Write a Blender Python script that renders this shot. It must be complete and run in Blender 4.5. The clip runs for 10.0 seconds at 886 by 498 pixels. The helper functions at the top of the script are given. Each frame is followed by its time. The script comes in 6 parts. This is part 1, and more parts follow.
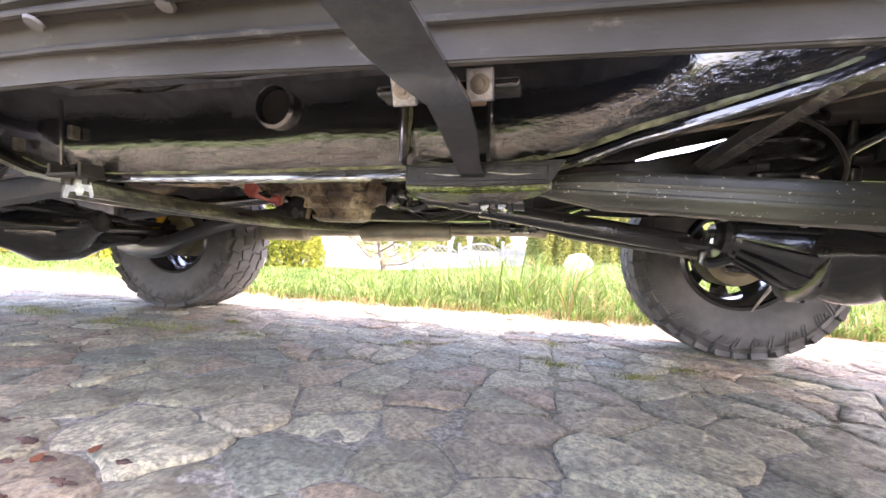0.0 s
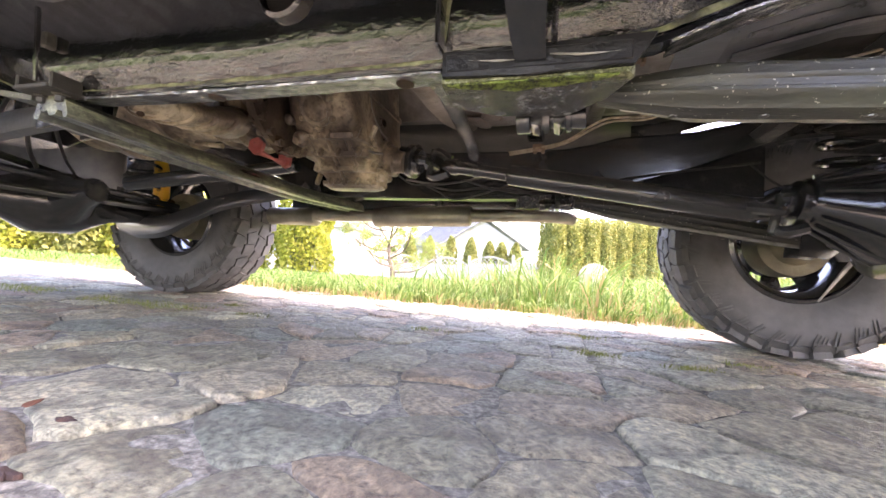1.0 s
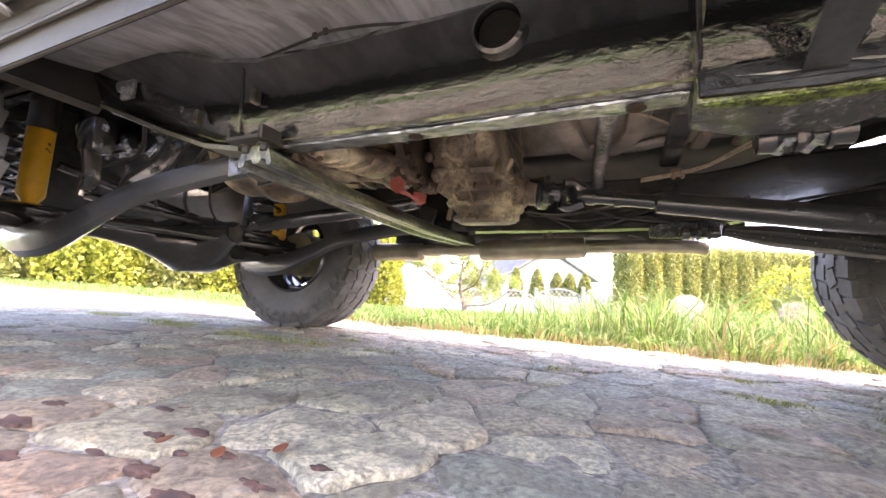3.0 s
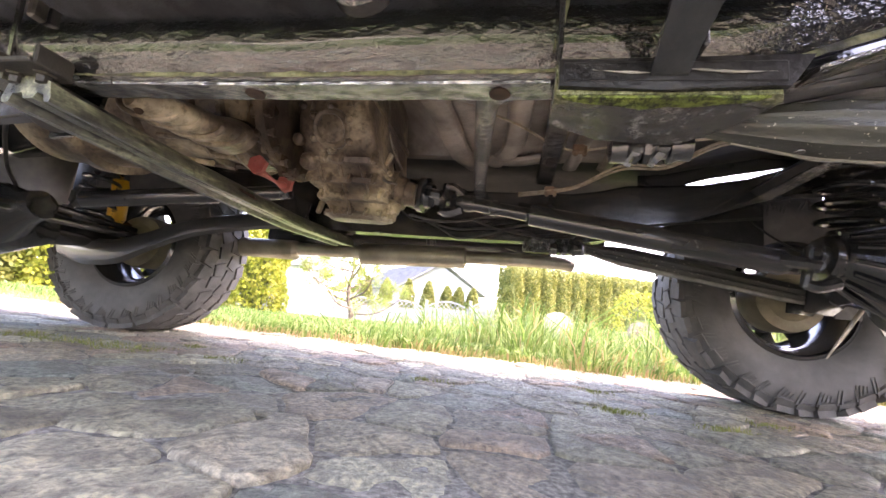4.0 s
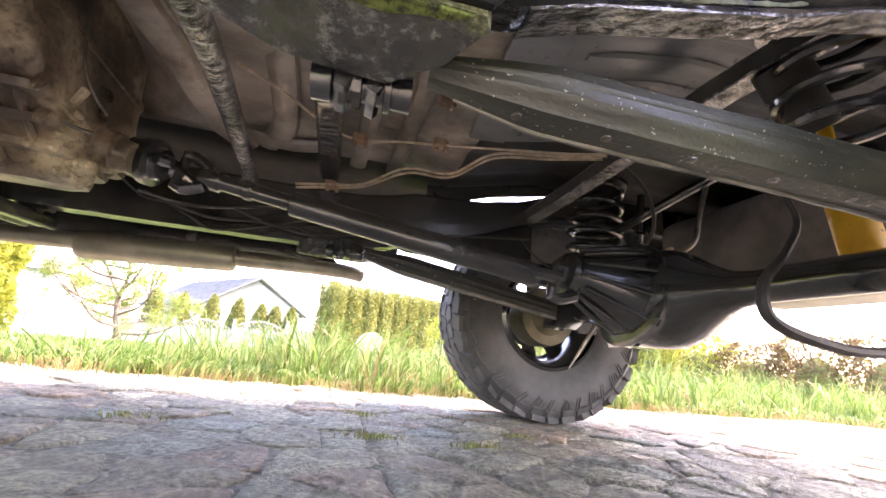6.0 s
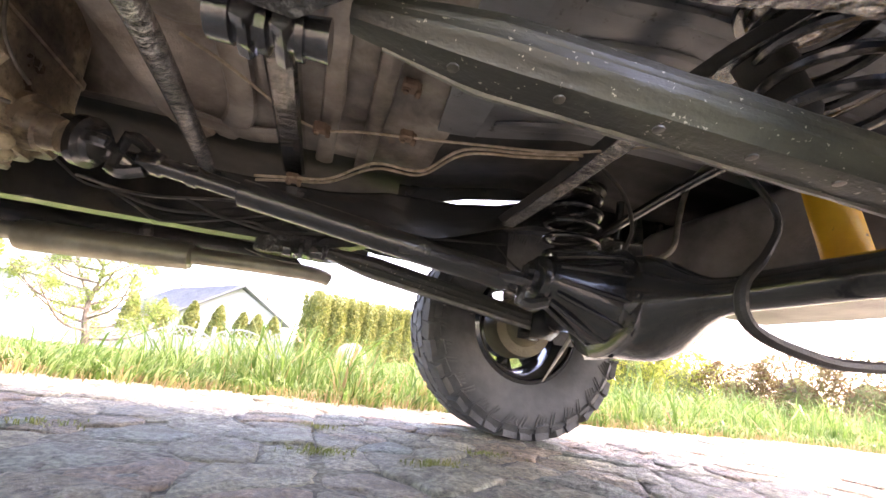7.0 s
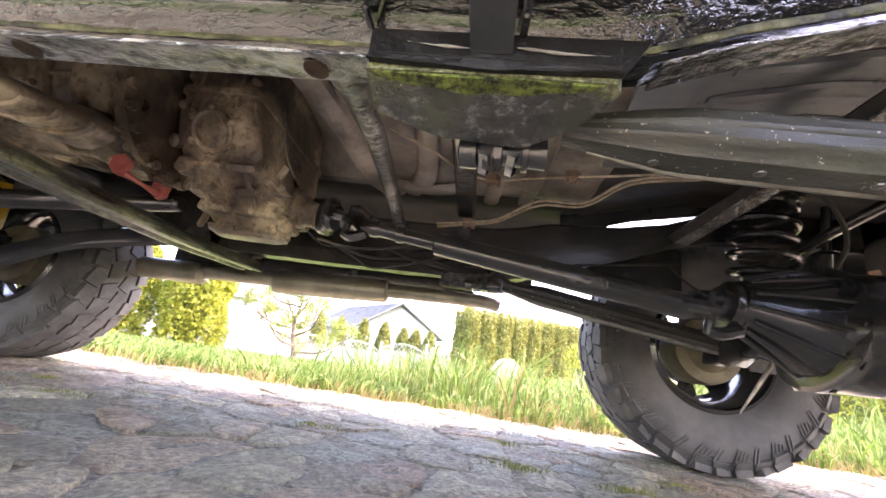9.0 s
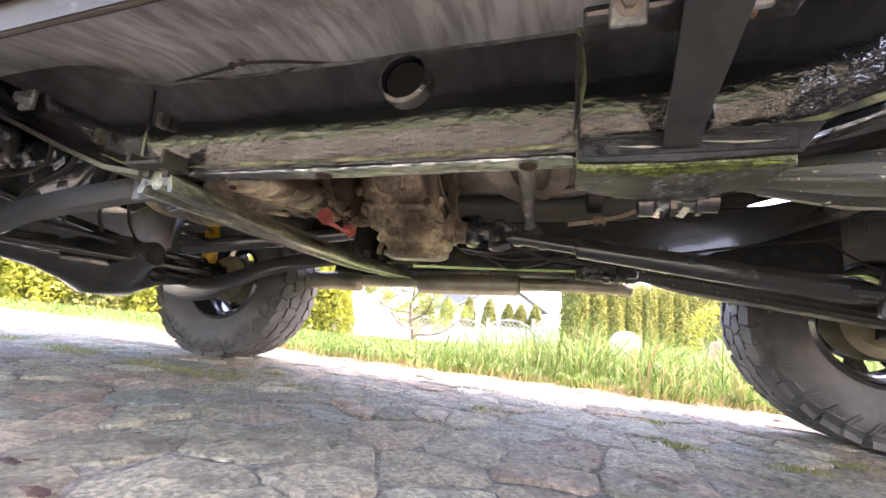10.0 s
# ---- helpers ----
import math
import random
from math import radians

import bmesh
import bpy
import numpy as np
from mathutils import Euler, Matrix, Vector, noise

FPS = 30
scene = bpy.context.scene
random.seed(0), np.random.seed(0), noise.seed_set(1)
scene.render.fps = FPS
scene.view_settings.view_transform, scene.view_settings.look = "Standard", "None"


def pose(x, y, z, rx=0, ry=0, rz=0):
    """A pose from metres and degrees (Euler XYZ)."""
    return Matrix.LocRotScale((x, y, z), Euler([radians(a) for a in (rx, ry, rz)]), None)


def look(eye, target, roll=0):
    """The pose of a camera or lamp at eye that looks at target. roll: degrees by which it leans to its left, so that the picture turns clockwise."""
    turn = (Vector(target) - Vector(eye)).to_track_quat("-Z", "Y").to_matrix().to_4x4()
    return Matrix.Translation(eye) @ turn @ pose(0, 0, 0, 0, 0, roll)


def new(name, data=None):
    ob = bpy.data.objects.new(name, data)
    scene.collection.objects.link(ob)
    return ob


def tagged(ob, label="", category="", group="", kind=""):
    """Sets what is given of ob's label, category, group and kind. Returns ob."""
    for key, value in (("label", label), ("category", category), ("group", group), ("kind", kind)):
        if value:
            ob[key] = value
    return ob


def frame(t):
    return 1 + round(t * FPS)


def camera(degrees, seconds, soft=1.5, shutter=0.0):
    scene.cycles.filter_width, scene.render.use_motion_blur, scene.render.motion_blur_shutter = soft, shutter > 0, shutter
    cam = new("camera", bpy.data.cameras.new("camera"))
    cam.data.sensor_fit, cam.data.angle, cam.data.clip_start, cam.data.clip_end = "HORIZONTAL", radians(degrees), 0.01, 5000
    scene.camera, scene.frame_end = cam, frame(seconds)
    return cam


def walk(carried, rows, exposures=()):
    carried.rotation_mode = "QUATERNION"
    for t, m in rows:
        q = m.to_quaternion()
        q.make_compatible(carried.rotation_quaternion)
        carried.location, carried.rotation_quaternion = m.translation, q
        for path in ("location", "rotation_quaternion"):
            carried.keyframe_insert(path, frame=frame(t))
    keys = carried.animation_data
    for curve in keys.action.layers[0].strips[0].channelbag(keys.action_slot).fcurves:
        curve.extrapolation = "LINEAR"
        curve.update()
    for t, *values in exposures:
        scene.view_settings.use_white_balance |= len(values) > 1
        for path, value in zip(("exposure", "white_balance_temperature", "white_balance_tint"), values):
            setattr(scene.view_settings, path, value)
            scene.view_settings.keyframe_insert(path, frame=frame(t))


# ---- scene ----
# World axes: x to the vehicle's rear, y to its far side, z up; the origin lies on the paving under the rear axle.
cam = camera(95.0, 10.0)
PATH = [
    (0, (-0.7782, -1.2226, 0.3702), (-1.2780, 0.7138, 0.3942), 2.62),
    (0.5, (-0.8055, -1.1394, 0.2897), (-1.3160, 0.7941, 0.3191), 4.10),
    (1, (-0.8551, -1.0768, 0.2287), (-1.4006, 0.8449, 0.3251), 4.12),
    (1.5, (-0.9244, -1.0805, 0.2211), (-1.5871, 0.8036, 0.3241), 3.47),
    (2, (-1.0151, -1.1062, 0.2215), (-1.8277, 0.7158, 0.3627), 2.86),
    (2.2, (-1.0485, -1.1208, 0.2187), (-1.9195, 0.6725, 0.3787), 2.84),
    (3.3, (-1.1005, -1.1184, 0.2215), (-1.8413, 0.7208, 0.4831), 4.50),
    (3.5, (-1.0866, -1.0812, 0.2147), (-1.7179, 0.7959, 0.4942), 5.27),
    (4, (-1.0555, -1.0084, 0.2103), (-1.3976, 0.9344, 0.5398), 6.16),
    (4.5, (-1.0181, -0.9463, 0.2106), (-1.0781, 1.0188, 0.5771), 5.78),
    (5, (-0.9773, -0.9024, 0.2160), (-0.8340, 1.0485, 0.6327), 5.30),
    (5.5, (-0.9367, -0.8663, 0.1984), (-0.6169, 1.0509, 0.6699), 5.20),
    (6, (-0.8663, -0.8257, 0.2035), (-0.4145, 1.0529, 0.7199), 5.68),
    (6.2, (-0.8364, -0.8155, 0.2158), (-0.3461, 1.0516, 0.7387), 6.13),
    (7.3, (-0.7778, -0.7575, 0.1922), (-0.3078, 1.0893, 0.7990), 7.47),
    (7.5, (-0.7762, -0.7733, 0.2048), (-0.3670, 1.0842, 0.8232), 8.37),
    (8, (-0.7883, -0.7926, 0.2468), (-0.5081, 1.0775, 0.8981), 8.93),
    (8.5, (-0.8174, -0.8269, 0.2342), (-0.7707, 1.0766, 0.8457), 9.64),
    (9, (-0.8884, -0.8808, 0.2142), (-1.0793, 1.0320, 0.7665), 8.55),
    (9.5, (-0.9406, -0.9454, 0.2227), (-1.3645, 0.9495, 0.7020), 6.59),
    (10, (-1.0162, -1.0885, 0.2568), (-1.6457, 0.7709, 0.6393), 5.56),
]
walk(cam, [(t, look(eye, target, roll)) for t, eye, target, roll in PATH],
     exposures=[(0, 4.12, 7500, 33), (10, 4.12, 7500, 33)])


# ---- world, sun, exposure ----
SUN_EL, SUN_AZ = radians(50), radians(5)          # azimuth from +x towards +y
world = bpy.data.worlds.new("sky")
scene.world = world
world.use_nodes = True
wn = world.node_tree
sky = wn.nodes.new("ShaderNodeTexSky")
sky.sky_type, sky.sun_disc = "NISHITA", False
sky.sun_elevation, sky.sun_rotation = SUN_EL, radians(90) - SUN_AZ
sky.air_density, sky.dust_density, sky.ozone_density = 1.0, 2.5, 1.0
bgn = wn.nodes["Background"]
wn.links.new(sky.outputs[0], bgn.inputs[0])
bgn.inputs[1].default_value = 0.15
sun = new("sun", bpy.data.lights.new("sun", "SUN"))
sun.data.energy, sun.data.angle, sun.data.color = 0.9, radians(2.0), (1.0, 0.95, 0.86)
sun_dir = Vector((math.cos(SUN_EL) * math.cos(SUN_AZ), math.cos(SUN_EL) * math.sin(SUN_AZ), math.sin(SUN_EL)))
sun.matrix_world = look(sun_dir * 30, (0, 0, 0))


# ---- materials ----
class Mat:
    """A node material built step by step."""

    def __init__(self, name, rough=0.6, metal=0.0, spec=0.5):
        self.m = bpy.data.materials.new(name)
        self.m.use_nodes = True
        self.t = self.m.node_tree
        self.b = self.t.nodes["Principled BSDF"]
        self.b.inputs["Roughness"].default_value = rough
        self.b.inputs["Metallic"].default_value = metal
        self.b.inputs["Specular IOR Level"].default_value = spec
        self.coord = self.t.nodes.new("ShaderNodeTexCoord").outputs["Object"]

    def node(self, kind, **values):
        n = self.t.nodes.new(kind)
        for k, v in values.items():
            n.inputs[k].default_value = v
        return n

    def link(self, a, b):
        self.t.links.new(a, b)

    def noise(self, scale, detail=4.0, rough=0.55, stretch=None):
        n = self.node("ShaderNodeTexNoise", Scale=scale, Detail=detail, Roughness=rough)
        src = self.coord
        if stretch:
            mp = self.t.nodes.new("ShaderNodeMapping")
            mp.inputs["Scale"].default_value = stretch
            self.link(src, mp.inputs[0])
            src = mp.outputs[0]
        self.link(src, n.inputs["Vector"])
        return n.outputs["Fac"]

    def ramp(self, fac, *stops):
        r = self.t.nodes.new("ShaderNodeValToRGB")
        e = r.color_ramp.elements
        while len(e) < len(stops):
            e.new(0.5)
        for el, (p, c) in zip(e, stops):
            el.position = p
            el.color = (*c, 1) if len(c) == 3 else c
        self.link(fac, r.inputs[0])
        return r.outputs[0]

    def mix(self, fac, a, b, blend="MIX"):
        n = self.t.nodes.new("ShaderNodeMix")
        n.data_type, n.blend_type = "RGBA", blend
        for sock, v in ((n.inputs[0], fac), (n.inputs[6], a), (n.inputs[7], b)):
            if isinstance(v, (int, float)):
                sock.default_value = v
            elif isinstance(v, tuple):
                sock.default_value = (*v, 1)
            else:
                self.link(v, sock)
        return n.outputs[2]

    def color(self, c):
        if isinstance(c, tuple):
            self.b.inputs["Base Color"].default_value = (*c, 1)
        else:
            self.link(c, self.b.inputs["Base Color"])
        return self

    def rough(self, fac, lo, hi):
        n = self.t.nodes.new("ShaderNodeMapRange")
        n.inputs["To Min"].default_value, n.inputs["To Max"].default_value = lo, hi
        self.link(fac, n.inputs[0])
        self.link(n.outputs[0], self.b.inputs["Roughness"])
        return self

    def bump(self, fac, dist, strength=1.0):
        n = self.node("ShaderNodeBump", Distance=dist, Strength=strength)
        self.link(fac, n.inputs["Height"])
        if self.b.inputs["Normal"].is_linked:
            self.link(self.b.inputs["Normal"].links[0].from_socket, n.inputs["Normal"])
        self.link(n.outputs[0], self.b.inputs["Normal"])
        return self

    def random(self):
        return self.t.nodes.new("ShaderNodeObjectInfo").outputs["Random"]

    def island(self):
        return self.t.nodes.new("ShaderNodeNewGeometry").outputs["Random Per Island"]


def make_black_wax():
    a = Mat("black_underbody_wax", 0.3, 0.0, 0.9)
    n1, n2 = a.noise(9, 5), a.noise(60, 4)
    a.color(a.ramp(n1, (0.35, (0.015, 0.0155, 0.017)), (0.62, (0.034, 0.035, 0.037)), (0.80, (0.09, 0.09, 0.085))))
    a.rough(n1, 0.06, 0.28).bump(n2, 0.003, 0.6).bump(a.noise(18, 4), 0.010, 0.5)
    a.b.inputs["Coat Weight"].default_value = 1.0
    a.b.inputs["Coat Roughness"].default_value = 0.07
    return a.m


def make_rail_wax():
    a = Mat("black_wax_on_frame", 0.2, 0.0, 0.9)
    n1, n2, n3 = a.noise(5, 5), a.noise(58, 4, 0.55, (0.5, 1, 1)), a.noise(11, 7, 0.62)
    dust = a.ramp(n3, (0.64, (0, 0, 0)), (0.76, (0.3, 0.3, 0.3)))
    base = a.ramp(n1, (0.3, (0.006, 0.0065, 0.008)), (0.7, (0.016, 0.0175, 0.019)))
    a.color(a.mix(dust, base, (0.075, 0.08, 0.06)))
    # the wax has run and rippled on the rounded lower edge only
    sep = a.t.nodes.new("ShaderNodeSeparateXYZ")
    a.link(a.t.nodes.new("ShaderNodeNewGeometry").outputs["Normal"], sep.inputs[0])
    run = a.t.nodes.new("ShaderNodeMapRange")
    run.inputs["From Min"].default_value, run.inputs["From Max"].default_value = -0.12, -0.30
    run.inputs["To Min"].default_value = 0.06
    a.link(sep.outputs["Z"], run.inputs[0])
    a.rough(n3, 0.03, 0.14).bump(a.mix(1.0, n2, run.outputs[0], "MULTIPLY"), 0.011, 0.9).bump(a.noise(14, 4), 0.003, 0.5).bump(a.noise(130, 3), 0.0005, 0.5)
    a.link(a.ramp(a.noise(7, 5, 0.65), (0.36, (0.3, 0.3, 0.3)), (0.60, (1, 1, 1))), a.b.inputs["Coat Weight"])
    a.b.inputs["Coat IOR"].default_value = 1.58
    a.b.inputs["Coat Roughness"].default_value = 0.04
    return a.m


def make_black_paint(name="satin_black_paint", lo=0.14, hi=0.34, dusty=0.05):
    a = Mat(name, 0.35, 0.0, 0.8)
    n1, n2 = a.noise(6, 6), a.noise(120, 3)
    a.color(a.ramp(n1, (0.35, (0.016, 0.0165, 0.0175)), (0.62, (0.033, 0.034, 0.0345)), (0.82, (dusty * 1.4, dusty * 1.36, dusty * 1.2))))
    a.rough(n1, lo, hi).bump(a.noise(32, 5, 0.6), 0.0025, 0.6).bump(n2, 0.001, 0.5)
    a.b.inputs["Coat Weight"].default_value = 0.8
    a.b.inputs["Coat Roughness"].default_value = 0.08
    return a.m


def make_arm_paint():
    a = Mat("scuffed_black_arm_paint", 0.3, 0.0, 0.9)
    n1, n2 = a.noise(8, 6, 0.62, (0.3, 1, 1)), a.noise(70, 3, 0.6, (0.25, 1, 1))
    chips = a.ramp(a.noise(120, 3, 0.6), (0.66, (0, 0, 0)), (0.69, (1, 1, 1)))
    base = a.ramp(n1, (0.3, (0.012, 0.013, 0.0105)), (0.52, (0.034, 0.037, 0.026)), (0.70, (0.10, 0.104, 0.07)), (0.82, (0.2, 0.2, 0.15)))
    a.color(a.mix(chips, base, (0.42, 0.40, 0.33)))
    a.rough(n1, 0.42, 0.66).bump(n2, 0.003, 0.7).bump(a.noise(140, 2), 0.0015, 0.7)
    a.b.inputs["Coat Weight"].default_value = 0.08
    a.b.inputs["Coat Roughness"].default_value = 0.2
    return a.m


def make_moss_wax():
    """Black wax that a band of moss has overgrown from the outer edge."""
    a = Mat("mossy_black_wax", 0.4, 0.0, 0.9)
    n1, n2, n3 = a.noise(18, 7, 0.68), a.noise(110, 5, 0.65), a.noise(42, 6, 0.7)
    sep = a.t.nodes.new("ShaderNodeSeparateXYZ")
    a.link(a.coord, sep.inputs[0])
    reach = a.t.nodes.new("ShaderNodeMath")
    reach.operation = "ABSOLUTE"
    a.link(sep.outputs["Y"], reach.inputs[0])
    band = a.t.nodes.new("ShaderNodeMapRange")
    band.inputs["From Min"].default_value, band.inputs["From Max"].default_value = 0.485, 0.58
    a.link(reach.outputs[0], band.inputs[0])
    grown = a.mix(0.5, band.outputs[0], n1, "LINEAR_LIGHT")
    wax = a.ramp(n3, (0.42, (0.010, 0.0105, 0.011)), (0.56, (0.05, 0.052, 0.05)), (0.7, (0.26, 0.265, 0.25)))
    green = a.ramp(n2, (0.36, (0.03, 0.036, 0.014)), (0.50, (0.11, 0.125, 0.05)), (0.66, (0.30, 0.32, 0.2)))
    a.color(a.mix(a.ramp(grown, (0.52, (0, 0, 0)), (0.66, (1, 1, 1))), wax, green))
    a.rough(a.ramp(grown, (0.5, (0, 0, 0)), (0.7, (1, 1, 1))), 0.16, 0.85).bump(n2, 0.004, 0.9).bump(n3, 0.009, 0.8)
    return a.m


def make_brown_casting():
    a = Mat("muddy_oily_casting", 0.5)
    n1, n2, n3 = a.noise(7, 5, 0.55), a.noise(55, 5, 0.6), a.noise(4.5, 4)
    c = a.ramp(n1, (0.37, (0.075, 0.056, 0.042)), (0.50, (0.20, 0.157, 0.11)), (0.60, (0.44, 0.37, 0.25)), (0.74, (0.66, 0.58, 0.42)))
    oil = a.ramp(n3, (0.36, (0.5, 0.48, 0.46)), (0.54, (1.1, 1.1, 1.1)))
    speck = a.ramp(n2, (0.34, (0.5, 0.48, 0.46)), (0.50, (1.05, 1.05, 1.05)))
    a.color(a.mix(1.0, a.mix(1.0, c, oil, "MULTIPLY"), speck, "MULTIPLY"))
    a.rough(n3, 0.14, 0.5).bump(n2, 0.0025, 0.6).bump(a.noise(20, 4, 0.55), 0.005, 0.5)
    return a.m


def make_moss_line():
    a = Mat("yellow_green_moss_film", 0.6)
    n1, n2 = a.noise(22, 6, 0.65), a.noise(120, 4)
    a.color(a.ramp(n1, (0.40, (0.03, 0.032, 0.018)), (0.52, (0.13, 0.14, 0.065)), (0.66, (0.25, 0.265, 0.14)), (0.8, (0.38, 0.38, 0.28))))
    a.rough(n2, 0.3, 0.7).bump(n2, 0.004, 0.8)
    return a.m


def make_moss():
    a = Mat("grainy_green_moss", 0.85)
    n1, n2 = a.noise(30, 7, 0.7), a.noise(120, 6, 0.7)
    c = a.ramp(n1, (0.36, (0.05, 0.065, 0.02)), (0.48, (0.12, 0.165, 0.03)), (0.60, (0.19, 0.25, 0.055)), (0.74, (0.34, 0.38, 0.18)))
    a.color(a.mix(1.0, c, a.ramp(n2, (0.40, (0.25, 0.25, 0.25)), (0.55, (1.3, 1.3, 1.3))), "MULTIPLY"))
    a.rough(n2, 0.5, 0.9).bump(n2, 0.010, 1.0)
    return a.m


def make_brown_floor():
    a = Mat("brown_dusty_floor_pan", 0.5, 0.0, 0.7)
    n1, n2 = a.noise(5, 7, 0.6), a.noise(30, 6, 0.65, (1, 0.4, 1))
    c = a.ramp(n1, (0.3, (0.15, 0.122, 0.1)), (0.5, (0.34, 0.288, 0.24)), (0.7, (0.56, 0.495, 0.43)))
    dirt = a.ramp(a.noise(3.2, 5, 0.6), (0.38, (0.30, 0.28, 0.26)), (0.56, (1, 1, 1)))
    rust = a.ramp(a.noise(8, 5, 0.65), (0.60, (0, 0, 0)), (0.72, (0.6, 0.6, 0.6)))
    a.color(a.mix(rust, a.mix(1.0, c, dirt, "MULTIPLY"), (0.24, 0.13, 0.07)))
    a.rough(n2, 0.2, 0.5).bump(n2, 0.004, 0.7).bump(n1, 0.02, 0.6)
    return a.m


def make_grey_floor():
    a = Mat("grey_underseal", 0.55)
    n1, n2 = a.noise(3.5, 6, 0.6, (0.35, 1, 1)), a.noise(24, 4, 0.6, (0.25, 1, 1))
    c = a.ramp(n1, (0.3, (0.11, 0.114, 0.12)), (0.55, (0.25, 0.26, 0.275)), (0.78, (0.44, 0.455, 0.475)))
    spots = a.ramp(a.noise(38, 5, 0.6), (0.62, (1, 1, 1)), (0.7, (0.45, 0.43, 0.4)))
    a.color(a.mix(1.0, c, spots, "MULTIPLY"))
    a.rough(n2, 0.22, 0.5).bump(n2, 0.004, 0.7)
    return a.m


def make_body_paint():
    a = Mat("dusty_grey_body_paint", 0.6, 0.0, 0.15)
    n1, n2 = a.noise(5, 5, 0.6, (0.6, 1, 1)), a.noise(45, 5, 0.65, (0.5, 1, 1))
    c = a.ramp(n1, (0.35, (0.025, 0.024, 0.0225)), (0.65, (0.052, 0.05, 0.047)))
    a.color(a.mix(a.ramp(n2, (0.6, (0, 0, 0)), (0.75, (0.5, 0.5, 0.5))), c, (0.14, 0.13, 0.11)))
    a.rough(n1, 0.38, 0.6).bump(n2, 0.002, 0.5)
    return a.m


def make_rubber():
    a = Mat("dusty_tyre_rubber", 0.75)
    n1, n2 = a.noise(7, 6), a.noise(60, 4)
    a.color(a.ramp(n1, (0.3, (0.045, 0.045, 0.045)), (0.6, (0.095, 0.094, 0.092)), (0.8, (0.17, 0.166, 0.158))))
    a.rough(n2, 0.55, 0.9).bump(n2, 0.002, 0.6)
    return a.m


def make_metal(name, c1, c2, lo, hi, metal=1.0, scale=20):
    a = Mat(name, 0.4, metal)
    n1, n2 = a.noise(scale, 6), a.noise(scale * 5, 3)
    a.color(a.ramp(n1, (0.35, c1), (0.65, c2)))
    a.rough(n1, lo, hi).bump(n2, 0.001, 0.5)
    return a.m


def make_paint(name, c1, c2, lo=0.3, hi=0.6, scale=18):
    a = Mat(name, 0.4)
    n1 = a.noise(scale, 5)
    chips = a.ramp(a.noise(scale * 2.2, 4), (0.66, (0, 0, 0)), (0.7, (1, 1, 1)))
    a.color(a.mix(chips, a.ramp(n1, (0.35, c1), (0.65, c2)), (0.05, 0.045, 0.035)))
    a.rough(n1, lo, hi).bump(a.noise(scale * 6, 3), 0.001, 0.5)
    return a.m


def stone_colours(a, rnd):
    tone = a.ramp(rnd, (0.0, (0.150, 0.144, 0.112)), (0.16, (0.275, 0.258, 0.19)), (0.30, (0.165, 0.188, 0.165)), (0.44, (0.300, 0.280, 0.205)),
                  (0.58, (0.285, 0.215, 0.16)), (0.70, (0.200, 0.192, 0.145)), (0.82, (0.250, 0.178, 0.136)), (0.92, (0.38, 0.363, 0.275)))
    n1, n2, n3 = a.noise(8, 8, 0.65), a.noise(80, 7, 0.7), a.noise(3.0, 5)
    speck = a.ramp(n2, (0.34, (0.34, 0.34, 0.34)), (0.48, (0.92, 0.92, 0.92)), (0.62, (1.6, 1.57, 1.5)))
    c = a.mix(1.0, a.mix(1.0, tone, (1.26, 1.25, 1.14), "MULTIPLY"), speck, "MULTIPLY")
    lichen = a.ramp(a.noise(22, 8, 0.7), (0.58, (0, 0, 0)), (0.70, (0.45, 0.45, 0.45)))
    c = a.mix(lichen, c, (0.48, 0.47, 0.40))
    dirt = a.ramp(n1, (0.36, (0.75, 0.75, 0.75)), (0.52, (0, 0, 0)))
    c = a.mix(dirt, c, (0.15, 0.128, 0.1))
    rust = a.ramp(n3, (0.64, (0, 0, 0)), (0.76, (0.5, 0.5, 0.5)))
    c = a.mix(rust, c, (0.24, 0.14, 0.09))
    vor = a.node("ShaderNodeTexVoronoi", Scale=9.0)
    vor.feature = "DISTANCE_TO_EDGE"
    mp = a.t.nodes.new("ShaderNodeMapping")
    mp.inputs["Scale"].default_value = (1.0, 2.3, 1.0)
    mp.inputs["Rotation"].default_value = (0, 0, 0.35)
    wob = a.mix(0.12, a.coord, a.noise(9, 5))
    a.link(wob, mp.inputs[0])
    a.link(mp.outputs[0], vor.inputs["Vector"])
    crack = a.ramp(vor.outputs["Distance"], (0.0, (1, 1, 1)), (0.035, (0, 0, 0)))
    some = a.mix(1.0, crack, a.ramp(a.noise(4, 3), (0.56, (0, 0, 0)), (0.66, (0.5, 0.5, 0.5))), "MULTIPLY")
    c = a.mix(some, c, (0.05, 0.045, 0.038))
    # small relief shadows put into the stone colour as dark streaks
    pit_shade = a.ramp(a.noise(38, 6, 0.7, (1.0, 1.6, 1.0)), (0.30, (0.35, 0.33, 0.31)), (0.44, (1, 1, 1)))
    c = a.mix(1.0, c, pit_shade, "MULTIPLY")
    a.color(c).rough(n2, 0.4, 0.8).bump(n2, 0.007, 1.0).bump(a.noise(30, 7, 0.7), 0.018, 1.0).bump(a.noise(15, 8, 0.72, (0.55, 2.4, 1)), 0.03, 1.0).bump(n1, 0.018, 0.9)
    return a.m


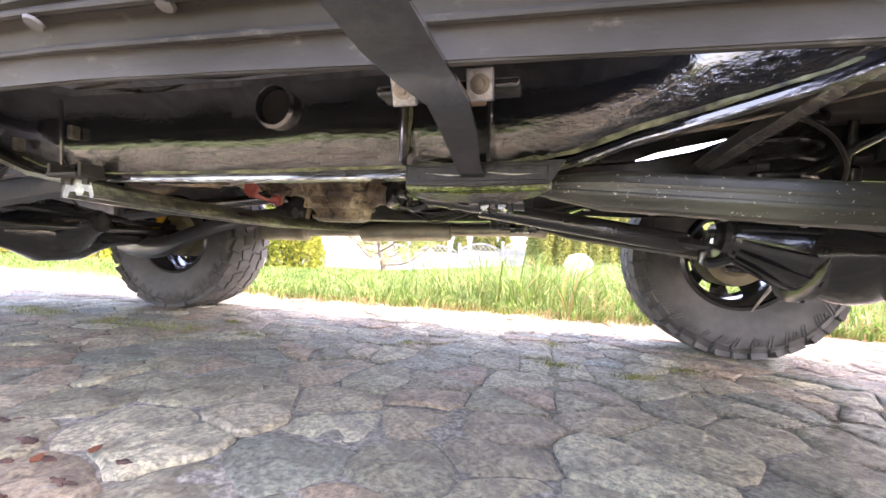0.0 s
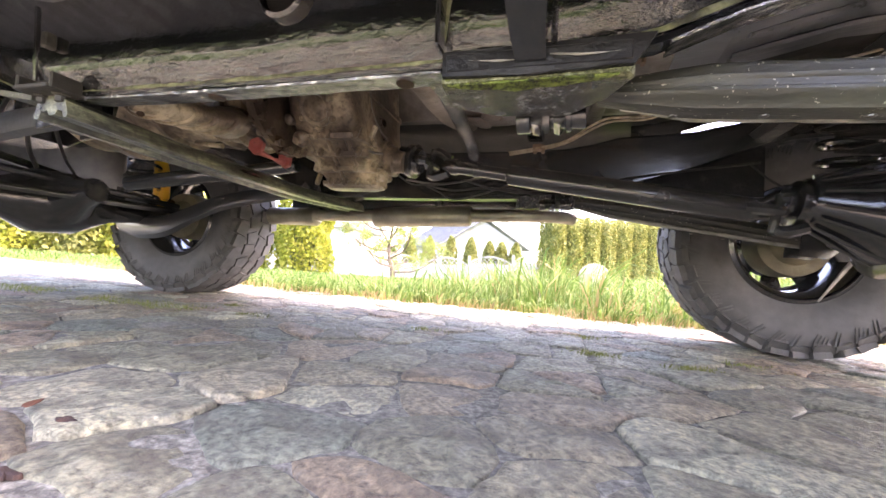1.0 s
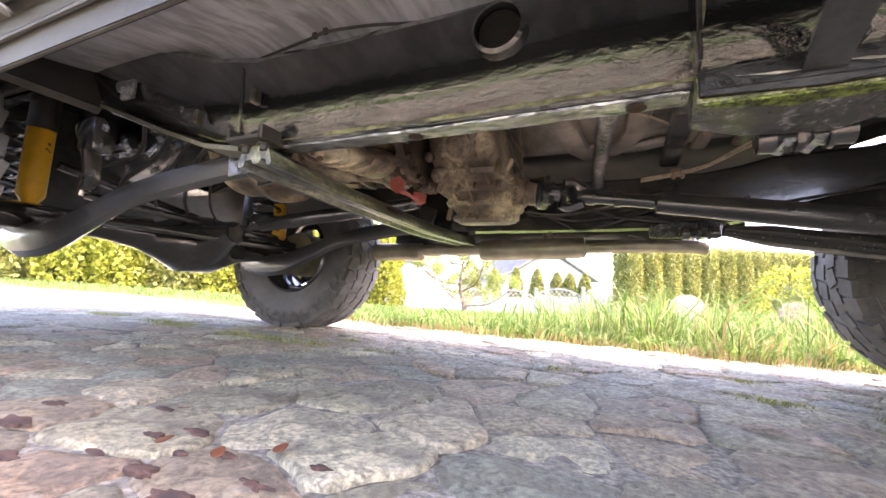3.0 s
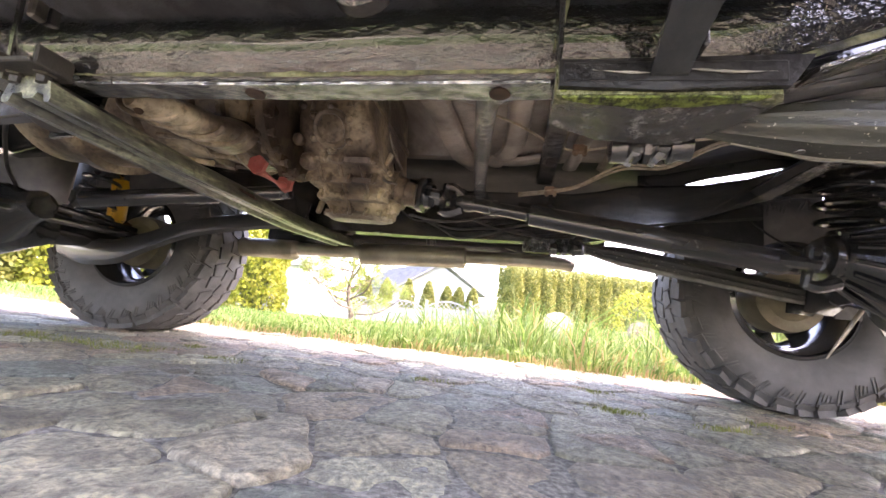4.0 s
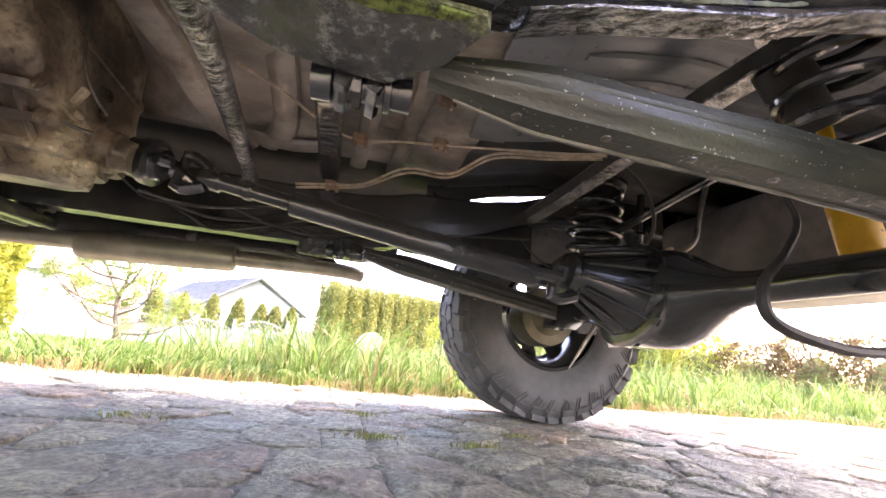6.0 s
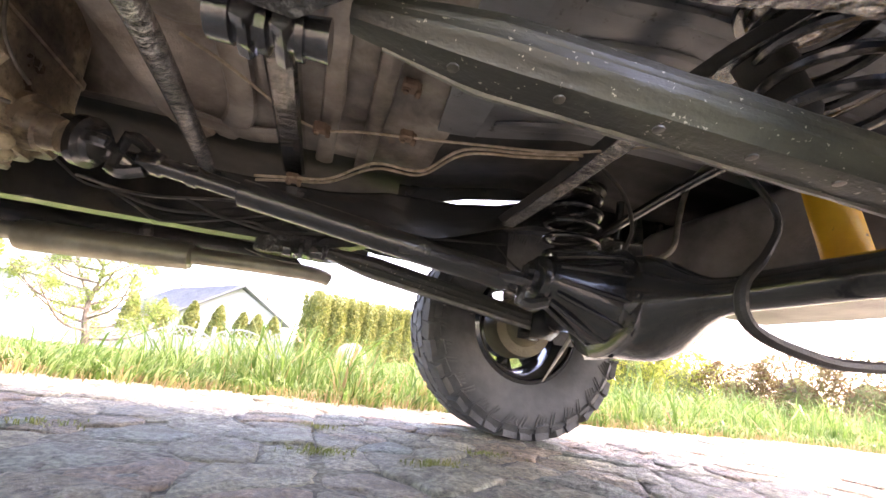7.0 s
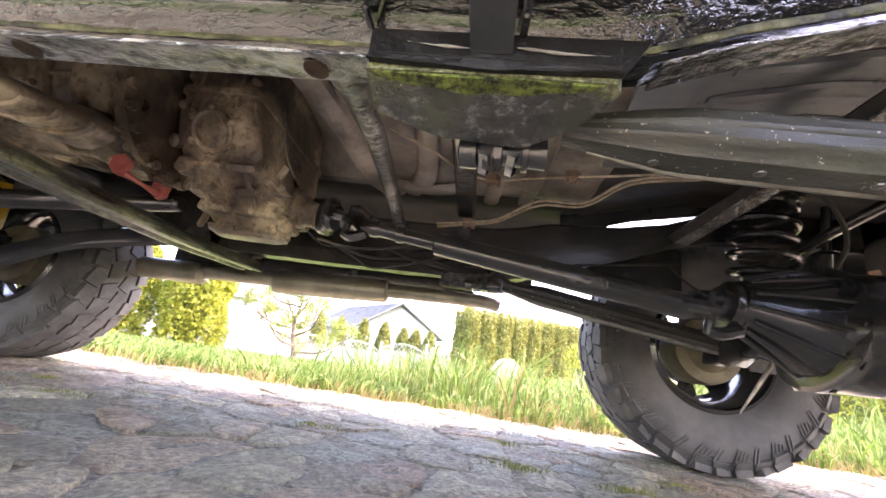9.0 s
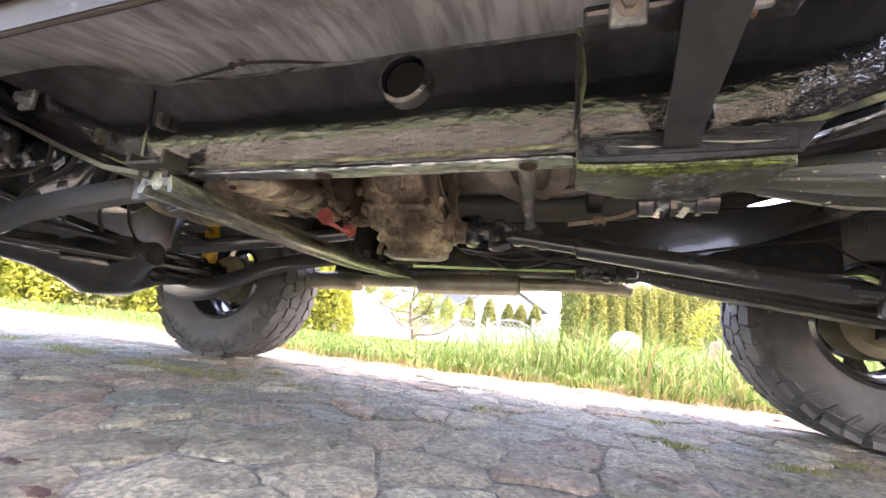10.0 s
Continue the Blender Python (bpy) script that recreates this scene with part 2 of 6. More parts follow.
def make_joint():
    a = Mat("gravelly_joint_earth", 0.95)
    n1, n2, n3 = a.noise(1.6, 6), a.noise(75, 6, 0.65), a.noise(22, 6, 0.6)
    c = a.ramp(n2, (0.34, (0.06, 0.056, 0.045)), (0.5, (0.16, 0.15, 0.12)), (0.68, (0.34, 0.32, 0.26)))
    moss = a.ramp(n1, (0.55, (0, 0, 0)), (0.68, (0.6, 0.6, 0.6)))
    c = a.mix(moss, c, (0.16, 0.16, 0.07))
    a.color(c).bump(n2, 0.006, 0.9).bump(n3, 0.012, 0.9)
    return a.m


def make_lawn():
    a = Mat("lawn_soil_and_grass", 0.95)
    n1, n2 = a.noise(0.8, 6), a.noise(35, 4)
    c = a.ramp(n1, (0.3, (0.06, 0.1, 0.02)), (0.55, (0.085, 0.15, 0.025)), (0.75, (0.12, 0.17, 0.04)))
    a.color(a.mix(0.45, c, a.ramp(n2, (0.3, (0.03, 0.05, 0.01)), (0.7, (0.13, 0.19, 0.05))))).bump(n2, 0.03, 0.8)
    return a.m


def make_leaf(name, c1, c2, c3, translucent=0.45):
    a = Mat(name, 0.5, 0.0, 0.3)
    c = a.ramp(a.island(), (0.0, c1), (0.5, c2), (1.0, c3))
    a.color(c)
    tr = a.t.nodes.new("ShaderNodeBsdfTranslucent")
    a.link(c, tr.inputs[0])
    mx = a.t.nodes.new("ShaderNodeMixShader")
    mx.inputs[0].default_value = translucent
    out = a.t.nodes["Material Output"]
    a.link(a.b.outputs[0], mx.inputs[1])
    a.link(tr.outputs[0], mx.inputs[2])
    a.link(mx.outputs[0], out.inputs[0])
    return a.m


def make_plain(name, c1, c2, scale=3, rough=0.8, bump=0.002):
    a = Mat(name, rough)
    n1, n2 = a.noise(scale, 6), a.noise(scale * 14, 3)
    a.color(a.ramp(n1, (0.35, c1), (0.65, c2))).bump(n2, bump, 0.6)
    return a.m


def make_outer_floor():
    a = Mat("streaked_grey_underseal", 0.45, 0.0, 0.6)
    n1, n2 = a.noise(4.5, 6, 0.6, (1, 0.25, 1)), a.noise(34, 4, 0.6, (1, 0.15, 1))
    c = a.ramp(n1, (0.3, (0.19, 0.198, 0.21)), (0.55, (0.38, 0.40, 0.425)), (0.78, (0.58, 0.605, 0.64)))
    a.color(a.mix(1.0, c, a.ramp(n2, (0.4, (0.6, 0.6, 0.6)), (0.6, (1.15, 1.15, 1.15))), "MULTIPLY"))
    a.rough(n2, 0.25, 0.5).bump(n2, 0.003, 0.6)
    return a.m


WAX = make_black_wax()
OUTERSEAL = make_outer_floor()
RAILWAX = make_rail_wax()
BLACK = make_black_paint()
FORGED = make_black_paint("dull_black_forging", 0.3, 0.5, 0.02)
AXLE = make_black_paint("gloss_black_axle_paint", 0.07, 0.26, 0.085)
ARM = make_arm_paint()
MOSSY = make_moss_wax()
CASTING = make_brown_casting()
PAN = make_brown_floor()
UNDERSEAL = make_grey_floor()
TANK = make_plain("dusty_black_tank_paint", (0.13, 0.122, 0.116), (0.30, 0.282, 0.265), 6, 0.4, 0.003)
BODY = make_body_paint()
RUBBER = make_rubber()
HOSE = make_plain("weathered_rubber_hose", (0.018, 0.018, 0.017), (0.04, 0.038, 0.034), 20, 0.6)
EXHAUST = make_metal("dull_olive_exhaust_steel", (0.24, 0.225, 0.17), (0.4, 0.375, 0.3), 0.28, 0.5, 0.5, 9)
ZINC = make_metal("zinc_plated_steel", (0.2, 0.21, 0.22), (0.5, 0.52, 0.54), 0.35, 0.6, 1.0, 60)
STEEL = make_metal("bare_greasy_steel", (0.12, 0.115, 0.1), (0.28, 0.26, 0.23), 0.3, 0.55, 0.9, 25)
COPPER = make_metal("tarnished_brake_line", (0.34, 0.27, 0.18), (0.6, 0.5, 0.38), 0.35, 0.6, 0.25, 40)
RUSTY = make_plain("rusty_dusty_steel", (0.17, 0.105, 0.07), (0.34, 0.24, 0.17), 14, 0.75, 0.003)
DRUM = make_plain("dusty_brake_drum", (0.13, 0.11, 0.07), (0.26, 0.235, 0.15), 7, 0.6, 0.003)
YELLOW = make_paint("yellow_shock_paint", (0.72, 0.36, 0.012), (0.8, 0.43, 0.02), 0.3, 0.5, 22)
RED = make_paint("faded_red_paint", (0.36, 0.07, 0.055), (0.46, 0.14, 0.12), 0.45, 0.7, 30)
"""STONE materials: one for single stones, one for the joined rest."""
_a = Mat("field_stone", 0.7)
STONE = stone_colours(_a, _a.random())
_a = Mat("field_stone_rest", 0.7)
STONE_REST = stone_colours(_a, _a.island())
JOINT = make_joint()
LAWN = make_lawn()
GRASS = make_leaf("grass_blades", (0.06, 0.115, 0.022), (0.115, 0.195, 0.04), (0.26, 0.31, 0.12), 0.45)
DRYGRASS = make_leaf("dry_grass_blades", (0.25, 0.2, 0.09), (0.33, 0.22, 0.12), (0.2, 0.22, 0.06), 0.4)
THUJA = make_leaf("thuja_foliage", (0.11, 0.13, 0.03), (0.19, 0.205, 0.05), (0.31, 0.31, 0.11), 0.45)
TUFT = make_leaf("olive_joint_moss", (0.14, 0.17, 0.04), (0.22, 0.24, 0.07), (0.32, 0.29, 0.12), 0.45)
GOLDEN = make_leaf("yellow_green_foliage", (0.16, 0.2, 0.03), (0.28, 0.31, 0.045), (0.4, 0.38, 0.08), 0.5)
PINE = make_leaf("pine_needles", (0.12, 0.17, 0.04), (0.2, 0.26, 0.06), (0.3, 0.34, 0.1), 0.45)
REDLEAF = make_leaf("rusty_red_leaves", (0.11, 0.065, 0.03), (0.17, 0.115, 0.05), (0.20, 0.19, 0.07), 0.3)
BARK = make_plain("grey_brown_bark", (0.09, 0.065, 0.045), (0.2, 0.155, 0.12), 12, 0.9, 0.01)
CONCRETE = make_plain("weathered_pale_concrete", (0.20, 0.20, 0.198), (0.30, 0.298, 0.295), 2.5, 0.85)
PLASTER = make_plain("white_plaster", (0.36, 0.36, 0.355), (0.43, 0.428, 0.42), 1.2, 0.9)
ROOFTILE = make_plain("grey_roof_tile", (0.13, 0.132, 0.134), (0.19, 0.192, 0.195), 3, 0.9)
PALESTONE = make_plain("pale_lichened_stone", (0.16, 0.16, 0.12), (0.28, 0.27, 0.21), 8, 0.85, 0.006)
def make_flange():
    a = Mat("painted_wax_sheen", 0.3, 0.85, 1.0)
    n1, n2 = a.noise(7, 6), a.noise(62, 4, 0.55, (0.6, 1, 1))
    # the sheen of wet black wax put into the colour as flecked silver
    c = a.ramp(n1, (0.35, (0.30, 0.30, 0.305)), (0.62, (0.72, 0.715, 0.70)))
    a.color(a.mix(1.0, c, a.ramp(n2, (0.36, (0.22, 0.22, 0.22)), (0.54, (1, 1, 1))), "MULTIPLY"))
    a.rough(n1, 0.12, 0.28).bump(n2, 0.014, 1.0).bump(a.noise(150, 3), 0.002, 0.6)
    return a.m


FLANGE = make_flange()
MOSSLINE = make_moss_line()
MOSS = make_moss()
def make_cross_paint():
    a = Mat("lichened_black_cross_member_paint", 0.4, 0.0, 0.8)
    n1, n2 = a.noise(34, 7, 0.68, (1, 0.14, 1)), a.noise(48, 6, 0.68)
    c = a.ramp(n1, (0.38, (0.02, 0.022, 0.019)), (0.5, (0.08, 0.088, 0.062)), (0.6, (0.24, 0.255, 0.165)), (0.72, (0.42, 0.42, 0.32)))
    a.color(a.mix(1.0, c, a.ramp(n2, (0.38, (0.35, 0.35, 0.35)), (0.54, (1.2, 1.2, 1.2))), "MULTIPLY"))
    a.rough(n1, 0.15, 0.5).bump(n2, 0.003, 0.7)
    a.b.inputs["Coat Weight"].default_value = 0.5
    a.b.inputs["Coat Roughness"].default_value = 0.15
    return a.m




def make_dull_wax():
    a = Mat("dull_black_wax_coat", 0.4, 0.0, 0.3)
    n1, n2 = a.noise(20, 6, 0.6), a.noise(70, 4)
    a.color(a.ramp(n1, (0.35, (0.006, 0.006, 0.0068)), (0.6, (0.014, 0.0138, 0.0145)), (0.76, (0.05, 0.05, 0.05))))
    a.rough(n1, 0.25, 0.5).bump(n2, 0.004, 0.8)
    return a.m


CROSSPAINT = make_cross_paint()
# pale colour that stands for highlights along black edges
LIP = make_plain("painted_pale_highlight", (0.10, 0.10, 0.088), (0.36, 0.35, 0.31), 16, 0.4, 0.002)
DULLWAX = make_dull_wax()
TREAD = make_plain("dust_covered_tread_rubber", (0.05, 0.05, 0.048), (0.11, 0.108, 0.103), 9, 0.85, 0.004)
HOLLOW = make_plain("rusty_hollow_painted_dark", (0.02, 0.012, 0.008), (0.06, 0.036, 0.022), 40, 0.9)
GLASS = make_plain("dark_window_glass", (0.02, 0.022, 0.025), (0.03, 0.033, 0.036), 2, 0.08, 0.0)
DRYLEAF = make_leaf("fallen_brown_leaf", (0.05, 0.016, 0.01), (0.09, 0.028, 0.015), (0.14, 0.06, 0.03), 0.1)


# ---- mesh helpers ----
def part(name, bm, material, parent=None, label="", smooth=True):
    """Links a bmesh as one mesh object under a thing or a part."""
    me = bpy.data.meshes.new(name)
    bmesh.ops.recalc_face_normals(bm, faces=bm.faces)
    if smooth:
        for f in bm.faces:
            f.smooth = True
        for e in bm.edges:
            if len(e.link_faces) == 2 and e.calc_face_angle(0) > 0.6:
                e.smooth = False
    bm.to_mesh(me)
    bm.free()
    me.materials.append(material)
    ob = new(name, me)
    ob.parent = parent
    if label:
        ob["label"] = label
    return ob


def thing(name, label, category, at=(0, 0, 0), group="", kind=""):
    ob = new(name)
    ob.empty_display_size = 0.05
    ob.location = at
    return tagged(ob, label, category, group, kind)


def box(bm, c, s, bevel=0.006, m=None, seg=1):
    r = bmesh.ops.create_cube(bm, size=1.0)
    mat = Matrix.Translation(c) @ (m or Matrix()) @ Matrix.Diagonal((*s, 1))
    bmesh.ops.transform(bm, matrix=mat, verts=r["verts"])
    if bevel:
        es = list({e for v in r["verts"] for e in v.link_edges})
        bmesh.ops.bevel(bm, geom=es, offset=bevel, segments=seg, affect="EDGES", profile=0.5)
    return bm


def frame_along(d):
    d = d.normalized()
    up = Vector((0, 0, 1)) if abs(d.z) < 0.95 else Vector((1, 0, 0))
    a = d.cross(up).normalized()
    return a, a.cross(d).normalized()


def rings(bm, loops, closed=True, caps=True):
    """Skins a row of equal loops of points."""
    vs = [[bm.verts.new(p) for p in lp] for lp in loops]
    n = len(vs[0])
    for a, b in zip(vs, vs[1:]):
        for i in range(n if closed else n - 1):
            j = (i + 1) % n
            bm.faces.new((a[i], a[j], b[j], b[i]))
    if caps and closed:
        bm.faces.new(vs[0])
        bm.faces.new(list(reversed(vs[-1])))
    return bm


def smooth_path(pts, steps=6):
    """Catmull-Rom through the points."""
    P = [Vector(p) for p in pts]
    if len(P) < 3:
        return P
    Q = [2 * P[0] - P[1]] + P + [2 * P[-1] - P[-2]]
    out = []
    for i in range(1, len(Q) - 2):
        a, b, c, d = Q[i - 1:i + 3]
        for k in range(steps):
            t = k / steps
            out.append(0.5 * (2 * b + (c - a) * t + (2 * a - 5 * b + 4 * c - d) * t * t + (3 * b - a - 3 * c + d) * t ** 3))
    out.append(P[-1])
    return out


def tube(bm, pts, r, seg=12, steps=6, squash=None):
    """A round bar through points; r a number or one for each given point. squash: sideways and upward scale."""
    raw = [Vector(p) for p in pts]
    path = smooth_path(raw, steps) if steps > 1 else raw
    if isinstance(r, (int, float)):
        rad = [r] * len(path)
    else:
        k = np.linspace(0, len(r) - 1, len(path))
        rad = list(np.interp(k, range(len(r)), r))
    loops, a_old = [], None
    for i, p in enumerate(path):
        d = path[min(i + 1, len(path) - 1)] - path[max(i - 1, 0)]
        if a_old is None:
            a, b = frame_along(d)
        else:
            d.normalize()
            a = (a_old - d * a_old.dot(d)).normalized()
            b = a.cross(d).normalized()
        a_old = a
        sa, sb = squash or (1, 1)
        loops.append([p + (a * math.cos(t) * sa + b * math.sin(t) * sb) * rad[i] for t in (2 * math.pi * k / seg for k in range(seg))])
    return rings(bm, loops)


def lathe(bm, profile, origin, axis, seg=28, caps=True, wobble=0.0):
    """Turns (along, radius) pairs round an axis."""
    ax = Vector(axis).normalized()
    a, b = frame_along(ax)
    o = Vector(origin)
    loops = []
    for h, r in profile:
        loops.append([o + ax * h + (a * math.cos(t) + b * math.sin(t)) * max(r, 0.0005) * (1 + wobble * math.sin(5 * t + h * 30)) for t in (2 * math.pi * k / seg for k in range(seg))])
    return rings(bm, loops, caps=caps)


def bolt(bm, at, axis, r=0.011, h=0.009):
    lathe(bm, [(0, r * 1.5), (h * 0.25, r * 1.5), (h * 0.26, r), (h, r * 0.95)], at, axis, 6)


def prism(bm, outline, y0, y1, bevel=0.0):
    """An outline in x and z, thick from y0 to y1."""
    return rings(bm, [[Vector((x, y0, z)) for x, z in outline], [Vector((x, y1, z)) for x, z in outline]])


def slab(bm, outline, z0, z1):
    """An outline in x and y, thick from z0 to z1 (z0 and z1 may be functions)."""
    f0 = z0 if callable(z0) else (lambda x, y: z0)
    f1 = z1 if callable(z1) else (lambda x, y: z1)
    return rings(bm, [[Vector((x, y, f0(x, y))) for x, y in outline], [Vector((x, y, f1(x, y))) for x, y in outline]])


def coil(bm, base, top, radius, wire, turns, seg=8, per=18):
    n = int(turns * per)
    b, t = Vector(base), Vector(top)
    a, c = frame_along(t - b)
    pts = [b + (t - b) * (i / n) + (a * math.cos(2 * math.pi * i / per) + c * math.sin(2 * math.pi * i / per)) * radius for i in range(n + 1)]
    return tube(bm, pts, wire, seg, 1)


def rough_up(bm, amount, scale, seed=0.0):
    bm.normal_update()
    for v in bm.verts:
        v.co += v.normal * amount * noise.noise(v.co * scale + Vector((seed, seed, seed)))
    return bm


def knobbly(bm, *layers):
    for amount, scale, seed in layers:
        rough_up(bm, amount, scale, seed)
    return bm


def B():
    return bmesh.new()


# ---- the vehicle ----
car = thing("off_road_car", "high lifted off-road car with black waxed underbody parked on stone paving", "car")
car.matrix_basis = Matrix.LocRotScale((-0.0006, 0.0113, 0.0174), Euler((radians(0.65), radians(-0.75), 0)), (0.985, 1.016, 0.981))
WB, R, TRACK, AXZ = 2.94, 0.418, 0.80, 0.412
FX = -WB


def rail_loops(side):
    """Sections of one frame rail along the car: x, lower edge, upper edge."""
    rows = [(-3.55, 0.80, 0.93), (-3.1, 0.84, 0.97), (-2.8, 0.83, 0.97), (-2.55, 0.755, 0.92), (-2.3, 0.665, 0.86), (-2.1, 0.59, 0.80), (-1.95, 0.538, 0.75),
            (-1.82, 0.518, 0.725), (-1.4, 0.515, 0.715), (-1.05, 0.516, 0.715), (-0.85, 0.52, 0.72), (-0.75, 0.536, 0.735), (-0.66, 0.568, 0.76),
            (-0.53, 0.604, 0.775), (-0.4, 0.642, 0.80), (-0.25, 0.70, 0.83), (-0.1, 0.745, 0.86), (0.15, 0.765, 0.885), (0.6, 0.75, 0.88), (1.0, 0.74, 0.87)]
    out = []
    for x, lo, hi in rows:
        if side > 0 and -0.6 < x < 0:
            hi = float(np.interp(x, [-0.6, -0.45, -0.28, -0.13, 0.0], [0.762, 0.768, 0.792, 0.85, 0.87]))
        yo, yi = 0.562, 0.497
        k = 1.0 if x < -0.8 else 1.25
        sec = [(yi, lo + 0.004), (yo - 0.026, lo), (yo - 0.026, lo + 0.008), (yo - 0.031 * k, lo + 0.011), (yo - 0.023 * k, lo + 0.022), (yo - 0.013 * k, lo + 0.038), (yo - 0.0055 * k, lo + 0.058), (yo - 0.0015 * k, lo + 0.078), (yo, lo + 0.11), (yo, hi - 0.02), (yo - 0.015, hi), (yi + 0.01, hi), (yi, hi - 0.01)]
        out.append([Vector((x, side * y, z)) for y, z in sec])
    # finer along the way
    fine = []
    for a, b in zip(out, out[1:]):
        n = max(1, int((b[0].x - a[0].x) / 0.05))
        for k in range(n):
            fine.append([p.lerp(q, k / n) for p, q in zip(a, b)])
    fine.append(out[-1])
    return fine


for side, lab in ((-1, "black waxed frame rail with a round hole"), (1, "black waxed frame rail")):
    bm = rings(B(), rail_loops(side))
    rough_up(bm, 0.0025, 14)
    rail = part("frame_rail", bm, RAILWAX if side < 0 else AXLE, car, lab)
    if side < 0:
        # the tube through the rail, its lip, drain holes and weld seams
        bm = lathe(B(), [(0, 0.041), (0.012, 0.043), (0.016, 0.037), (0.0, 0.034), (-0.03, 0.034)], (-1.29, -0.562, 0.648), (0, -1, 0), 28, False)
        part("tube_lip", bm, RAILWAX, rail)
        # black disc: the shade inside the tube is put into its colour
        bm = lathe(B(), [(0, 0.034), (0.004, 0.033)], (-1.29, -0.5625, 0.648), (0, -1, 0), 24)
        part("tube_hole", bm, make_plain("hollow_painted_dark", (0.002, 0.002, 0.002), (0.003, 0.003, 0.003), 3, 1.0), rail)
        for x in (-1.098, -1.45):
            # brown-black disc: rust, with the hole's inner shade put into the colour
            bm = lathe(B(), [(0, 0.014), (0.0015, 0.0135), (0.002, 0.009)], (x, -0.523, 0.5122), (0, 0, -1), 16)
            part("drain_hole", bm, HOLLOW, rail, "rusty drain hole")
        for x in (-1.03, -1.86):
            bm = tube(B(), [(x, -0.563, 0.70), (x + 0.008, -0.563, 0.62), (x - 0.003, -0.553, 0.55)], 0.0035, 6)
            part("weld_seam", rough_up(bm, 0.001, 60), MOSSLINE if x > -1.5 else WAX, rail)
        # strip coloured silver for light reflected off the black wax
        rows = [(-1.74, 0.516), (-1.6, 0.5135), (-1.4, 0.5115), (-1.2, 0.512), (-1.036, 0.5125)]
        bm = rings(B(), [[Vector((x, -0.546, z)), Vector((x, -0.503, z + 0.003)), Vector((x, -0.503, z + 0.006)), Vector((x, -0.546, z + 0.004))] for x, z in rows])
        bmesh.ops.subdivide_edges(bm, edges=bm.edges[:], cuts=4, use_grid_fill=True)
        part("lower_flange", rough_up(bm, 0.0015, 40), FLANGE, rail, "waxed lower flange with a painted silvery sheen")
        # the rising rail's reflected light, added as another silver strip
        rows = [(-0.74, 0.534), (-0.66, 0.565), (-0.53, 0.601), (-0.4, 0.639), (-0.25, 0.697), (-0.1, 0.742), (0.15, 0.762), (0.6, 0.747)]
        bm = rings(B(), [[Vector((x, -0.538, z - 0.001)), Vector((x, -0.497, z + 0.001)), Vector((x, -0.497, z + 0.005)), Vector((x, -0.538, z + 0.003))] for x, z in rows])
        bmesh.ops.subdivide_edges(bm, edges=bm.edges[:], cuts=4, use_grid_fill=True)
        part("rear_flange", rough_up(bm, 0.0015, 40), FLANGE, rail, "waxed lower face of the rising rail, sheen painted silver")
        rows = [(-2.8, 0.828), (-2.55, 0.752), (-2.3, 0.662), (-2.1, 0.586), (-1.95, 0.534), (-1.84, 0.515)]
        bm = rings(B(), [[Vector((x, -0.568, z - 0.004)), Vector((x, -0.495, z - 0.002)), Vector((x, -0.495, z + 0.002)), Vector((x, -0.568, z + 0.006))] for x, z in rows])
        part("raised_flange", rough_up(bm, 0.001, 20), ARM, rail, "dusty lower flange of the raised front part")
        for xa, xb, w in ((-2.02, -1.72, 0.0025), (-1.73, -1.02, 0.0045), (-1.04, -0.36, 0.0055)):
            xs = np.linspace(xa, xb, 60)
            lo = np.interp(xs, [-2.1, -1.95, -1.82, -1.4, -1.05, -0.85, -0.75, -0.66, -0.53, -0.4, -0.25], [0.59, 0.538, 0.518, 0.515, 0.516, 0.52, 0.536, 0.568, 0.604, 0.642, 0.70])
            bm = tube(B(), [(x, -0.5375 if x < -0.8 else -0.533, z + 0.019) for x, z in zip(xs, lo)], [w * (0.3 + 0.7 * math.sin(math.pi * (i + 0.5) / 60) ** 0.4) for i in range(60)], 10, 1, (0.35, 1.0))
            part("moss_film", knobbly(bm, (0.002, 18, 1), (0.002, 70, 2)), MOSSLINE, rail, "yellow-green moss film along the rail edge")
        bm = box(B(), (-0.905, -0.555, 0.515), (0.24, 0.02, 0.03), 0.004)
        part("lower_lip", rough_up(bm, 0.001, 30), DULLWAX, rail)


bm = B()
box(bm, (-2.26, -0.570, 0.715), (0.05, 0.012, 0.05), 0.003)
bolt(bm, (-2.26, -0.576, 0.715), (0, -1, -0.2), 0.014, 0.016)
part("rail_bolt", bm, ZINC, car, "bright bolt head on the frame rail")
bm = lathe(B(), [(0, 0.02), (0.004, 0.02), (0.005, 0.014)], (-2.44, -0.562, 0.83), (0, -1, 0), 16)
part("rail_grommet", bm, STEEL, car)
for x, z in ((-1.97, 0.60), (-1.80, 0.62)):
    bm = box(B(), (x, -0.572, z), (0.014, 0.02, 0.03), 0.003)
    part("rail_clip", bm, STEEL, car)

# floor pan with tunnel and ribs
def floor_z(x, y):
    z = 0.80
    t = max(0.0, 1 - ((y - 0.02) / 0.34) ** 4) if abs(y - 0.02) < 0.34 else 0.0
    if x < -1.25:
        z += 0.16 * t * min(1, (-1.25 - x) / 0.25)
    z -= 0.06 * max(0, min(1, (abs(y) - 0.55) / 0.22))
    if x > -0.55:
        z += 0.085 * min(1, (x + 0.55) / 0.35)
    z += 0.009 * max(0, math.sin(y * 34)) * (1 if x > -0.9 else 0.35)
    z += 0.012 * math.sin(x * 5.5 + 2 * y) * math.cos(y * 4.1)
    return z


